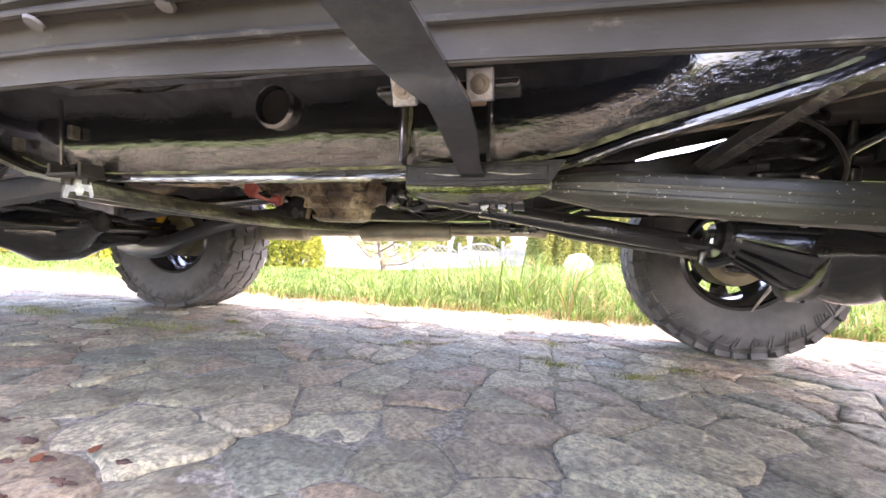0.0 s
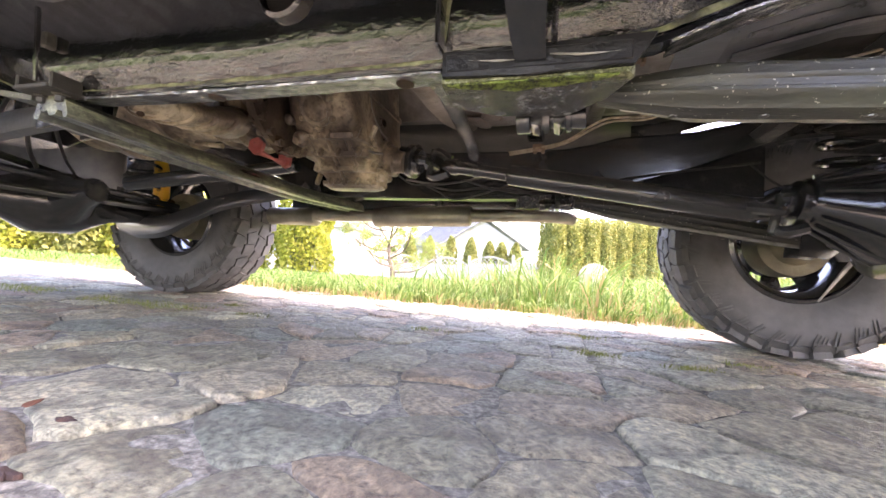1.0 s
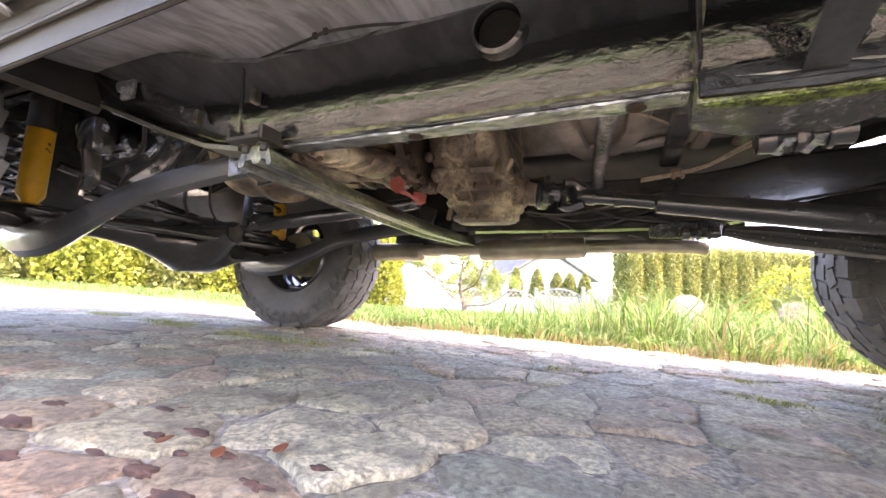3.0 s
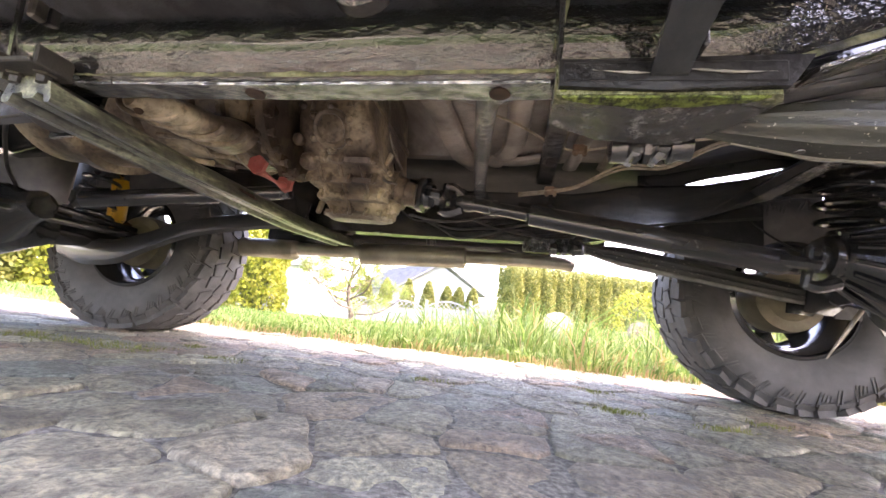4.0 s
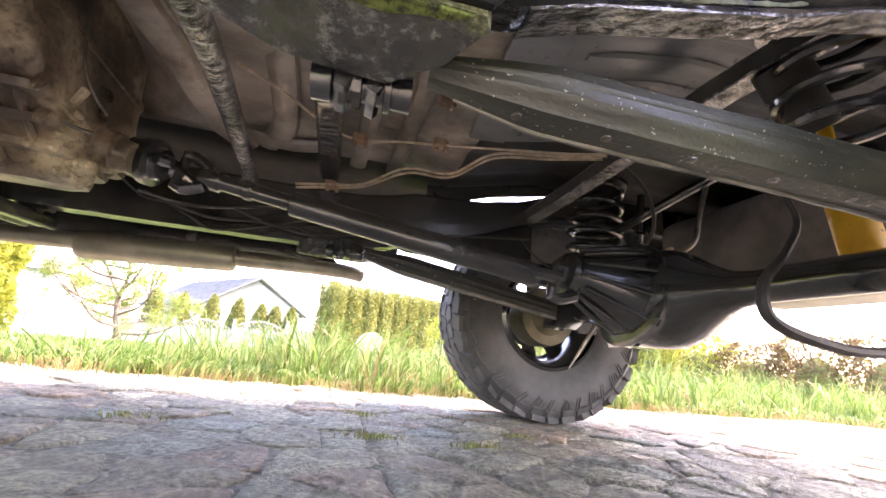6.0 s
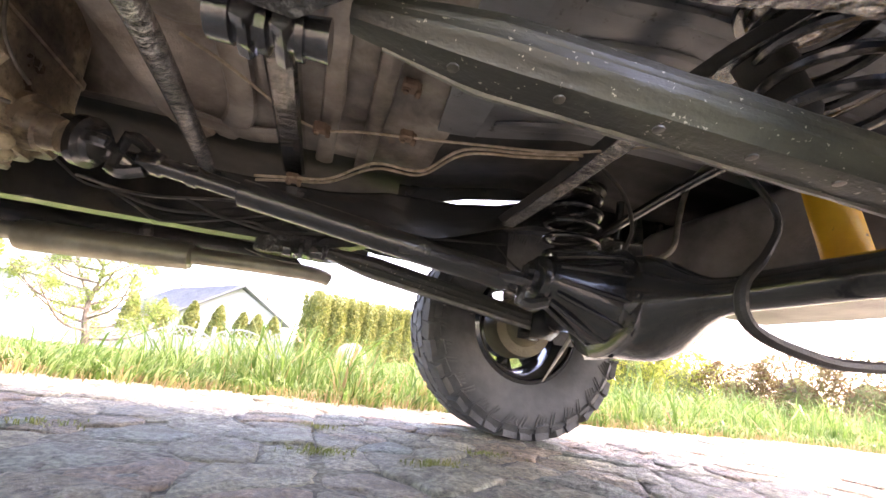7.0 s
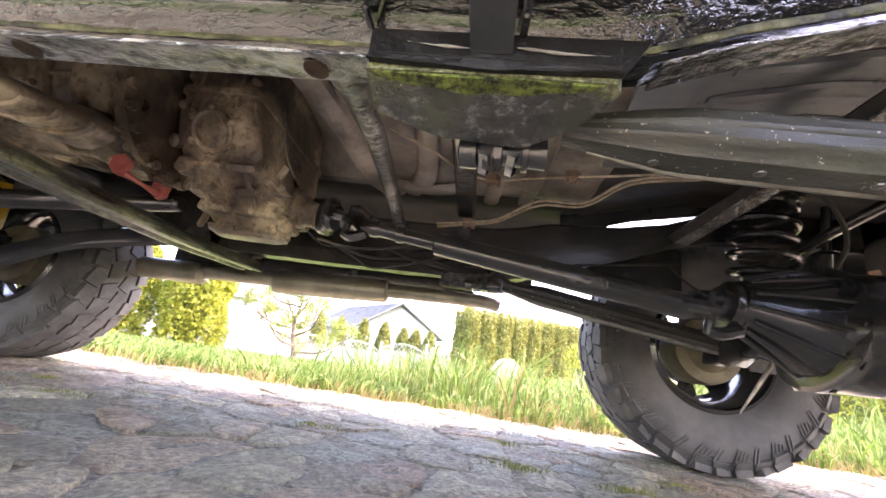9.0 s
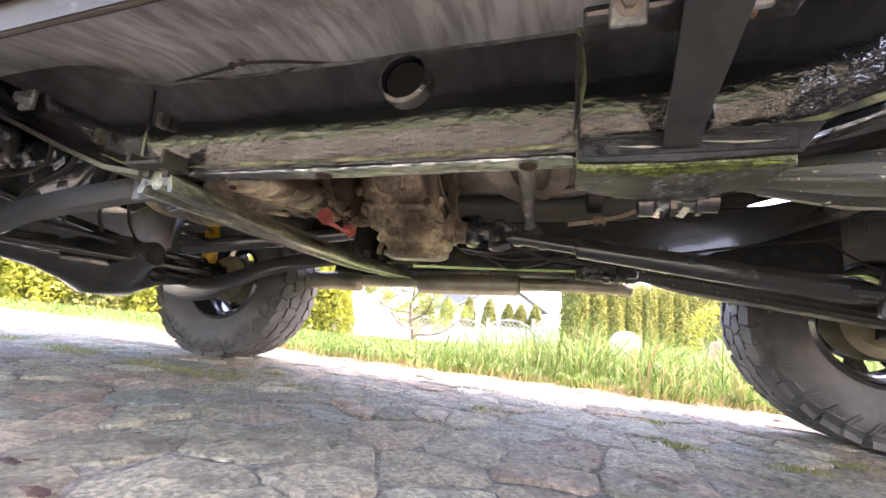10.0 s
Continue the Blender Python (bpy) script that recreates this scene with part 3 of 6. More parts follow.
def floor_patch(name, x0, x1, y0, y1, material, label, nx, ny):
    bm = B()
    xs, ys = np.linspace(x0, x1, nx), np.linspace(y0, y1, ny)
    low = [[bm.verts.new((x, y, floor_z(x, y))) for y in ys] for x in xs]
    top = [[bm.verts.new((x, y, floor_z(x, y) + 0.03)) for y in ys] for x in xs]
    for g in (low, top):
        for i in range(nx - 1):
            for j in range(ny - 1):
                bm.faces.new((g[i][j], g[i + 1][j], g[i + 1][j + 1], g[i][j + 1]))
    edge = lambda g: [g[i][0] for i in range(nx)] + [g[-1][j] for j in range(1, ny)] + [g[i][-1] for i in range(nx - 2, -1, -1)] + [g[0][j] for j in range(ny - 2, 0, -1)]
    a, b = edge(low), edge(top)
    for i in range(len(a)):
        j = (i + 1) % len(a)
        bm.faces.new((a[i], a[j], b[j], b[i]))
    return part(name, bm, material, car, label)


floor_patch("floor_pan", -2.45, -0.56, -0.38, 0.41, PAN, "brown dusty pressed floor pan", 70, 64)
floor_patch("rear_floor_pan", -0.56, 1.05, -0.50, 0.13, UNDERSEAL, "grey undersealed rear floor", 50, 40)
# the far half of the rear floor is coloured darker than the near half
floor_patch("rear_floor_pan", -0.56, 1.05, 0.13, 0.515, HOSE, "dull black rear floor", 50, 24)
floor_patch("outer_floor_pan", -2.45, -0.56, -0.80, -0.38, OUTERSEAL, "grey streaked undersealed outer floor", 60, 30)
# the far outer floor is coloured darker than the near one
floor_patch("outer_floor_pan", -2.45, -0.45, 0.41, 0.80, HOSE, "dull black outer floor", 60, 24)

for pts, r in (([(-1.36, -0.42, 0.80), (-1.33, -0.2, 0.795), (-1.29, 0.05, 0.79), (-1.27, 0.3, 0.785), (-1.22, 0.42, 0.785)], 0.026),
               ([(-1.06, -0.40, 0.80), (-1.07, 0.0, 0.795), (-1.09, 0.25, 0.79), (-1.16, 0.40, 0.79)], 0.022),
               ([(-0.88, -0.44, 0.80), (-0.86, 0.0, 0.798), (-0.88, 0.45, 0.80)], 0.016),
               ([(-0.76, -0.44, 0.80), (-0.75, 0.0, 0.798), (-0.76, 0.45, 0.80)], 0.016),
               ([(-1.30, 0.33, 0.79), (-1.1, 0.36, 0.785), (-0.98, 0.34, 0.79)], 0.02)):
    bm = tube(B(), pts, r, 10, 8, (1.6, 0.7))
    part("floor_pressing", rough_up(bm, 0.006, 9), PAN, car, "pressed swage in the brown floor")
bm = lathe(B(), [(0, 0.11), (0.02, 0.10), (0.035, 0.06), (0.037, 0.01)], (-1.16, -0.12, 0.80), (0, 0, -1), 24)
part("floor_dimple", rough_up(bm, 0.006, 12), PAN, car)
for y in (-0.40, -0.31, -0.22, -0.13, -0.03, 0.07):
    bm = tube(B(), [(x, y + 0.01 * (x + 0.3), floor_z(x, y) - 0.002) for x in np.linspace(-0.46, 0.55, 14)], [0.006] + [0.014] * 12 + [0.006], 8, 2, (1.5, 0.8))
    part("floor_rib", rough_up(bm, 0.002, 14), UNDERSEAL, car, "pressed rib in the rear floor")
bm = slab(B(), [(-0.66, -0.49), (-0.54, -0.49), (-0.50, 0.10), (-0.60, 0.10)], lambda x, y: floor_z(x, y) - 0.022, lambda x, y: floor_z(x, y) - 0.012)
part("floor_plate", bm, UNDERSEAL, car, "flat grey patch plate")

# inner panel over the far rail, open along a narrow gap
bm = prism(B(), [(-0.62, 0.72), (-0.46, 0.765), (-0.45, 0.776), (-0.375, 0.802), (-0.28, 0.822), (-0.13, 0.85), (-0.12, 0.82), (0.9, 0.80), (0.9, 1.06), (-0.62, 1.06)], 0.512, 0.522)
part("inner_panel", bm, WAX, car, "black waxed inner panel")
bm = prism(B(), [(0.05, 0.71), (0.9, 0.66), (0.9, 1.0), (0.05, 1.0)], 0.585, 0.595)
part("inner_panel", bm, WAX, car, "black waxed inner panel")

bm = prism(B(), [(-0.74, 0.575), (-0.66, 0.556), (-0.45, 0.548), (-0.16, 0.55), (-0.16, 0.80), (-0.43, 0.775), (-0.74, 0.74)], 0.583, 0.593)
part("inner_panel", bm, DULLWAX, car, "black waxed inner panel behind the rail")

# sills and body shell
for side in (-1, 1):
    sec = [(0.80, 0.745), (0.786, 0.70), (0.79, 0.655), (0.812, 0.638), (0.818, 0.622), (0.826, 0.594), (0.832, 0.594), (0.838, 0.622), (0.846, 0.632), (0.853, 0.656), (0.861, 0.66), (0.882, 0.668), (0.90, 0.71), (0.905, 0.80), (0.80, 0.80)]
    bm = rings(B(), [[Vector((x, side * y, z - (0.032 * max(0, x + 1.4) / 0.85 if z < 0.7 else 0))) for y, z in sec] for x in np.linspace(-2.36, -0.5 if side < 0 else -0.665, 40)])
    sill = part("sill", rough_up(bm, 0.002, 9), BODY, car, "grey dusty sill with a folded lower seam")
    x1 = -0.5 if side < 0 else -0.665
    for y, z, r in ((0.845, 0.628, 0.005), (0.872, 0.660, 0.006), (0.826, 0.596, 0.0045)):
        bm = tube(B(), [(x, side * y, z - 0.032 * max(0, x + 1.4) / 0.85) for x in np.linspace(-2.36, x1, 24)], r, 8, 1)
        part("sill_seam", rough_up(bm, 0.0012, 25), BODY, sill)
    for i in range(9):
        bm = lathe(B(), [(0, 0.012), (0.004, 0.01), (0.005, 0.001)], (-2.2 + i * 0.2, side * 0.868, 0.649), (0, side * 0.5, -1), 10)
        part("sill_plug", bm, RUBBER, sill)

for side in (-1, 1):
    def arch(cx, r, n=16):
        return [(cx + r * math.cos(a), AXZ + r * math.sin(a)) for a in np.linspace(math.pi - 0.2, 0.2, n)]
    outline = [(-3.72, 0.62)] + [(FX + 0.56 * math.cos(a), AXZ + 0.56 * math.sin(a)) for a in np.linspace(math.pi - 0.38, 0.38, 18)] + [(-2.38, 0.80), (-0.50, 0.80)]
    outline += [(0.63 * math.cos(a), AXZ + 0.63 * math.sin(a)) for a in np.linspace(math.pi - 0.72, 0.5, 18)] + [(1.05, 0.66), (1.12, 1.15), (-2.1, 1.15), (-3.6, 1.10), (-3.75, 0.9)]
    bm = prism(B(), outline, side * 0.90, side * 0.865)
    part("side_panel", bm, BODY, car, "grey painted body side")
bm = slab(B(), [(-3.6, -0.86), (-2.1, -0.86), (-2.1, 0.86), (-3.6, 0.86)], 1.10, 1.14)
part("bonnet", bm, BODY, car)
sec = [(-2.1, 1.14), (1.12, 1.14), (1.05, 1.80), (0.95, 1.86), (-1.25, 1.88), (-1.45, 1.82)]
loops = [[Vector((x, y * (1 - 0.14 * max(0, z - 1.15)), z)) for x, z in sec] for y in (-0.89, -0.6, 0.6, 0.89)]
part("cabin", rings(B(), loops), BODY, car, "grey painted cabin", False)
bm = box(B(), (-3.86, 0, 0.68), (0.16, 1.72, 0.36), 0.03)
part("front_bumper", bm, BLACK, car)
bm = box(B(), (1.2, 0, 0.72), (0.14, 1.72, 0.16), 0.03)
part("rear_bumper", bm, BLACK, car)
# inner wings and wheel tubs close the engine bay and the rear wheel houses
bm = box(B(), (-3.0, 0, 1.06), (1.3, 1.7, 0.03), 0)
part("engine_bay_roof", bm, WAX, car)
for side in (-1, 1):
    bm = rings(B(), [[Vector((0.68 * math.cos(a), side * y, AXZ + 0.67 * math.sin(a))) for a in np.linspace(math.pi - 0.55, 0.55, 20)] + [Vector((0.70 * math.cos(a), side * y, AXZ + 0.70 * math.sin(a))) for a in np.linspace(0.55, math.pi - 0.55, 20)] for y in (0.50, 0.62, 0.75, 0.865)])
    part("wheel_house", bm, WAX, car, "black waxed inner wheel house")
    a1 = math.pi - 0.45 if side < 0 else 1.75
    bm = rings(B(), [[Vector((FX + 0.60 * math.cos(a), side * y, AXZ + 0.60 * math.sin(a))) for a in np.linspace(a1, 0.45, 20)] + [Vector((FX + 0.62 * math.cos(a), side * y, AXZ + 0.63 * math.sin(a))) for a in np.linspace(0.45, a1, 20)] for y in (0.565, 0.7, 0.865)])
    part("front_wheel_house", bm, HOSE, car, "black waxed inner wing")
bm = box(B(), (-3.62, 0, 0.80), (0.03, 1.7, 0.66), 0.01)
part("front_valance", bm, HOSE, car)
for side in (-1, 1):
    bm = box(B(), (-3.0, side * 0.60, 0.96), (1.2, 0.012, 0.24), 0.003)
    part("inner_wing", bm, WAX, car, "black inner wing")
bm = box(B(), (-2.47, 0, 0.90), (0.03, 1.6, 0.32), 0.01)
part("bulkhead", bm, WAX, car)


# wheels
def build_wheel():
    w = part("wheel", lathe(B(), [(-0.13, 0.205), (-0.12, 0.222), (-0.105, 0.205), (-0.085, 0.188), (0.03, 0.182), (0.10, 0.195), (0.118, 0.222), (0.128, 0.212), (0.118, 0.205), (0.10, 0.186), (0.03, 0.174), (-0.085, 0.18), (-0.115, 0.2)], (0, 0, 0), (0, 1, 0), 48, False), AXLE, car, "black steel wheel with mud tyre")
    prof = [(-0.118, 0.215), (-0.135, 0.235), (-0.148, 0.275), (-0.155, 0.32), (-0.150, 0.36), (-0.138, 0.385), (-0.118, 0.404), (-0.06, 0.410), (0, 0.411), (0.06, 0.410), (0.118, 0.404), (0.138, 0.385), (0.150, 0.36), (0.155, 0.32), (0.148, 0.275), (0.135, 0.235), (0.118, 0.215)]
    part("tyre", lathe(B(), prof, (0, 0, 0), (0, 1, 0), 72, False), RUBBER, w, "black mud tyre with dusty tread")
    # tread lugs and side ribs
    bm = B()
    N = 36
    for i in range(N):
        for row, (y, wd, ln, off) in enumerate(((-0.116, 0.062, 0.060, 0), (-0.04, 0.066, 0.056, 0.5), (0.04, 0.066, 0.056, 0.0), (0.116, 0.062, 0.060, 0.5))):
            a = 2 * math.pi * (i + off + 0.12 * math.sin(i * 2.4)) / N
            rr = 0.405 if abs(y) < 0.1 else 0.401
            m = Matrix.Rotation(a, 4, "Y") @ Matrix.Translation((rr, y, 0)) @ Matrix.Rotation(radians((18 if row % 2 else -18) * (1 if i % 2 else 0.4)), 4, "X")
            if abs(y) > 0.1:
                m = m @ Matrix.Rotation(radians(9 if y > 0 else -9), 4, "Z")
            box(bm, (0, 0, 0), (0.022, wd, ln), 0, m)
        for s in (-1, 1):
            a = 2 * math.pi * (i + (0.5 if s > 0 else 0)) / N
            big = i % 2 == 0
            m = Matrix.Rotation(a, 4, "Y") @ Matrix.Translation((0.377, s * 0.141, 0)) @ Matrix.Rotation(radians(-38 * s), 4, "Z")
            box(bm, (0, 0, 0), (0.05 if big else 0.034, 0.014, 0.05), 0, m)
            for k in range(4 if big else 2):
                m = Matrix.Rotation(a, 4, "Y") @ Matrix.Translation((0.345 + 0.002 * k, s * 0.1535, -0.018 + 0.012 * k)) @ Matrix.Rotation(radians(28), 4, "Y")
                box(bm, (0, 0, 0), (0.055 - 0.009 * k, 0.006, 0.005), 0, m)
    part("tread", bm, TREAD, w, "dusty tread lugs", False)
    # disc with slots, on the outer side
    bm = B()
    n = 96
    th = [2 * math.pi * k / n for k in range(n)]
    ring_r = [0.03, 0.075, 0.10, 0.125, 0.165, 0.184]
    ring_y = [0.045, 0.045, 0.062, 0.070, 0.058, 0.03]
    for y_off in (0, 0.006):
        g = [[bm.verts.new((r * math.cos(a), y + y_off, r * math.sin(a))) for a in th] for r, y in zip(ring_r, ring_y)]
        for q in range(len(g) - 1):
            for k in range(n):
                if q == 3 and (k % 12) in (3, 4, 5, 6, 7):
                    continue
                j = (k + 1) % n
                bm.faces.new((g[q][k], g[q][j], g[q + 1][j], g[q + 1][k]))
    part("rim_disc", bm, AXLE, w, "black slotted steel disc")
    bm = lathe(B(), [(-0.14, 0.05), (-0.10, 0.08), (-0.095, 0.118), (-0.06, 0.124), (0.03, 0.122), (0.036, 0.06), (0.05, 0.05), (0.07, 0.045)], (0, 0, 0), (0, 1, 0), 40)
    part("brake_drum", bm, DRUM, w, "dusty tan brake drum")
    return w


wheel = build_wheel()
wheel.location = (-0.02, 0.804, AXZ)
wheel.matrix_parent_inverse = car.matrix_basis.inverted()     # wheels are placed in the world, upright on the paving


def copy_wheel(loc, rz):
    w2 = wheel.copy()
    scene.collection.objects.link(w2)
    for c in wheel.children:
        c2 = c.copy()
        scene.collection.objects.link(c2)
        c2.parent = w2
    w2.location = loc
    w2.rotation_euler = (0, radians(17), rz)


copy_wheel((-2.811, 0.723, AXZ), radians(3))
copy_wheel((-0.02, -TRACK - 0.04, AXZ), math.pi)
copy_wheel((-2.89, -TRACK - 0.05, AXZ), math.pi + radians(3))

# rear axle with ribbed differential
DY = 0.127
bm = B()
tube(bm, [(0, -0.70, AXZ - 0.003), (0, -0.45, AXZ - 0.004), (0, -0.2, AXZ - 0.004)], [0.037, 0.037, 0.038], 18, 4)
axle = part("rear_axle", bm, AXLE, car, "gloss black solid rear axle")
bm = tube(B(), [(0, 0.30, AXZ), (0, 0.5, AXZ), (0, 0.70, AXZ)], [0.055, 0.043, 0.042], 18, 4)
part("axle_tube", bm, AXLE, axle)
prof = [(-0.46, 0.036), (-0.30, 0.037), (-0.255, 0.042), (-0.215, 0.058), (-0.175, 0.082), (-0.135, 0.108), (-0.10, 0.126), (-0.06, 0.137), (0.08, 0.137), (0.12, 0.120), (0.17, 0.094), (0.22, 0.072), (0.28, 0.055), (0.34, 0.045)]
bm = lathe(B(), [(h, r) for h, r in prof], (0.0, DY, AXZ - 0.005), (0, 1, 0), 32)
for v in bm.verts:
    if v.co.x > 0.08:
        v.co.x = 0.08 + (v.co.x - 0.08) * 0.55
part("banjo_housing", bm, AXLE, axle, "round black banjo housing")
bm = lathe(B(), [(0, 0.148), (0.022, 0.15), (0.026, 0.14), (0.03, 0.125)], (-0.075, DY, AXZ), (-1, 0, 0.12), 32)
for k in range(10):
    a = 2 * math.pi * k / 10
    bolt(bm, (-0.098, DY + 0.136 * math.cos(a), AXZ + 0.136 * math.sin(a)), (-1, 0, 0.12))
part("carrier_flange", bm, AXLE, axle)
bm = lathe(B(), [(0, 0.125), (0.04, 0.115), (0.10, 0.085), (0.16, 0.062), (0.185, 0.055)], (-0.085, DY, AXZ + 0.004), (-1, 0, 0.2), 28)
nose_ax = Vector((-1, 0, 0.2)).normalized()
part("pinion_housing", bm, AXLE, axle, "black finned pinion housing")
for k in range(12):
    bm = B()
    a = 2 * math.pi * k / 12 + 0.2
    o = Vector((0, math.cos(a), math.sin(a)))
    p0, p1 = Vector((-0.09, DY, AXZ + 0.004)) + o * 0.132, Vector((-0.09, DY, AXZ + 0.004)) + nose_ax * 0.17 + o * 0.066
    tube(bm, [p0, (p0 + p1) / 2 + o * 0.004, p1], 0.006, 6, 2)
    part("fin", bm, AXLE, axle)
bm = lathe(B(), [(0, 0.05), (0.02, 0.052), (0.025, 0.06), (0.04, 0.06), (0.045, 0.04), (0.06, 0.04)], (-0.255, DY, AXZ + 0.030), (-1, 0, 0.15), 24)
part("pinion_flange", bm, BLACK, axle)
for side in (-1, 1):
    for y in (0.485, 0.575):
        bm = prism(B(), [(-0.09, 0.42), (0.04, 0.45), (0.06, 0.40), (-0.02, 0.33), (-0.10, 0.335)], side * y, side * (y + 0.008))
        part("arm_bracket", bm, AXLE, axle)
    bm = B()
    prism(bm, [(0.03, 0.42), (0.16, 0.40), (0.15, 0.33), (0.07, 0.33)], side * 0.60, side * 0.607)
    part("shock_bracket", bm, DULLWAX, axle)
# bright bracket plates under the far end of the axle
bm = B()
prism(bm, [(0.035, 0.373), (0.127, 0.359), (0.153, 0.286), (0.079, 0.277)], 0.432, 0.438)
lathe(bm, [(0, 0.016), (0.003, 0.015)], (0.095, 0.431, 0.335), (0, -1, 0), 14)
part("mounting_plate", bm, STEEL, axle, "bare grey steel plate with a hole")
bm = tube(B(), [(0.068, 0.48, 0.369), (0.014, 0.482, 0.285), (-0.047, 0.484, 0.191)], [0.0055, 0.005, 0.002], 8, 4, (0.35, 1.4))
part("plate_edge", bm, STEEL, axle, "bright bent steel strip")
# trailing arms: pressed box sections with a seam along the lower edge
def box_arm(p0, p1, w, hgt):
    d = (p1 - p0).normalized()
    sidew = Vector((0, 0, 1)).cross(d).normalized()
    up = d.cross(sidew)
    half = [(0.0, -1.0), (0.5, -1.0), (0.66, -0.96), (0.72, -0.84), (0.9, -0.62), (1.02, -0.52), (1.10, -0.36), (1.08, -0.24), (0.97, -0.16), (0.96, 0.12), (1.0, 0.18), (1.0, 0.34), (0.94, 0.42), (0.9, 0.68), (0.78, 0.88), (0.55, 1.0), (0.0, 1.0)]
    sec = half + [(-u, v) for u, v in reversed(half[1:-1])]
    loops = []
    for f in np.linspace(0, 1, 30):
        k = min(1, 0.48 + f * 3.2) * (1 - 0.18 * max(0, f - 0.88) / 0.12)
        c = p0.lerp(p1, f)
        loops.append([c + sidew * u * w * k + up * v * hgt * k for u, v in sec])
    return rings(B(), loops), d


def arm_lip(p0, p1, w, hgt, side):
    d = (p1 - p0).normalized()
    sidew = Vector((0, 0, 1)).cross(d).normalized()
    up = d.cross(sidew)
    loops = []
    for f in np.linspace(0.04, 0.97, 40):
        k = min(1, 0.48 + f * 3.2) * (1 - 0.18 * max(0, f - 0.88) / 0.12)
        c = p0.lerp(p1, f)
        loops.append([c - sidew * side * u * w * k + up * v * hgt * k for u, v in ((0.50, -0.98), (0.56, -1.10), (0.74, -1.06), (0.92, -0.90), (0.90, -0.78), (0.70, -0.90))])
    return rings(B(), loops)


for side, p0, p1 in ((-1, Vector((-0.815, -0.447, 0.512)), Vector((-0.02, -0.532, 0.442))), (1, Vector((-0.815, 0.435, 0.494)), Vector((-0.03, 0.53, 0.388)))):
    bm, d = box_arm(p0, p1, 0.031, 0.032)
    arm = part("trailing_arm", rough_up(bm, 0.0012, 25), ARM, car, "thick scuffed black lower trailing arm")
    # seam strip, pale to carry the reflection along the arm's lower edge
    part("pinched_lip", knobbly(arm_lip(p0, p1, 0.031, 0.032, side), (0.001, 20, 1), (0.001, 60, 2)), LIP, arm, "seam lip along the lower edge, highlight painted pale")
    arm_dir, d = d, Vector((1, -side * 0.0 + (0.05 if side > 0 else -0.05), 0.03)).normalized()
    pin = Vector((-0.94, side * 0.424, 0.484))
    bm = lathe(B(), [(0, 0.010), (0.0027, 0.021), (0.0231, 0.022), (0.0258, 0.016), (0.034, 0.016)], pin, d, 22)
    part("bush", bm, WAX, arm, "black greasy rubber-metal bush")
    bm = lathe(B(), [(0.0313, 0.023), (0.0394, 0.025), (0.0408, 0.018), (0.0449, 0.018), (0.0456, 0.024), (0.0544, 0.024), (0.0571, 0.014)], pin, d, 8)
    part("pin_nut", bm, AXLE, arm, "greasy black nut")
    bm = lathe(B(), [(0.0544, 0.016), (0.0782, 0.018), (0.0796, 0.024), (0.0864, 0.024), (0.0877, 0.019), (0.1088, 0.021)], pin, d, 22)
    part("pin", bm, AXLE, arm)
    for k in range(6):
        q = p0.lerp(p1, 0.12 + 0.13 * k)
        bm = lathe(B(), [(0, 0.006), (0.002, 0.006), (0.003, 0.002)], q + Vector((0, side * 0.012, -0.0375)), (0, 0, -1), 8)
        part("rivet", bm, STEEL, arm)
    bm = lathe(B(), [(-0.05, 0.018), (-0.03, 0.034), (0.03, 0.034), (0.05, 0.018)], p1 + arm_dir * 0.02, (0, 1, 0), 20)
    part("bush", bm, RUBBER, arm)
    plan = [(-1.03, side * 0.556), (-1.03, side * 0.497), (-0.965, side * 0.464), (-0.862, side * 0.455), (-0.81, side * 0.497), (-0.782, side * 0.543), (-0.79, side * 0.556)]
    bm = slab(B(), plan, lambda x, y: 0.492 - 0.14 * (0.56 - abs(y)), lambda x, y: 0.53)
    bmesh.ops.subdivide_edges(bm, edges=bm.edges[:], cuts=3, use_grid_fill=True)
    br = part("arm_mount", rough_up(bm, 0.004, 25), MOSSY, car, "mossy black trailing arm mount under the frame")
    bm = slab(B(), [(-1.022, side * 0.5545), (-1.016, side * 0.549), (-0.985, side * 0.541), (-0.955, side * 0.539), (-0.93, side * 0.533), (-0.90, side * 0.5385), (-0.875, side * 0.536), (-0.845, side * 0.543), (-0.82, side * 0.545), (-0.80, side * 0.5545)], lambda x, y: 0.4895 - 0.14 * (0.56 - abs(y)), lambda x, y: 0.50)
    bmesh.ops.subdivide_edges(bm, edges=bm.edges[:], cuts=5, use_grid_fill=True)
    part("moss_patch", knobbly(bm, (0.005, 35, 2), (0.004, 80, 4)), MOSS, br, "bright green moss patch")
    bm = prism(B(), [(-1.028, 0.532), (-1.028, 0.497), (-0.90, 0.494), (-0.785, 0.497), (-0.76, 0.535)], side * 0.557, side * 0.5635)
    bmesh.ops.subdivide_edges(bm, edges=bm.edges[:], cuts=5, use_grid_fill=True)
    part("side_plate", knobbly(bm, (0.002, 18, 3), (0.001, 50, 1)), DULLWAX, br, "", False)
    for xa, xb in ((-0.99, -0.90), (-0.885, -0.80)):
        # thin pale bar drawn as the highlight of the slot's edge
        bm = tube(B(), [(xa, side * 0.566, 0.5165), ((xa + xb) / 2, side * 0.567, 0.512), (xb, side * 0.566, 0.5135)], [0.0004, 0.0010, 0.0003], 6, 8)
        part("slot_edge", knobbly(bm, (0.0015, 30, 1), (0.001, 90, 2)), LIP, br, "slot edge with its highlight painted pale")
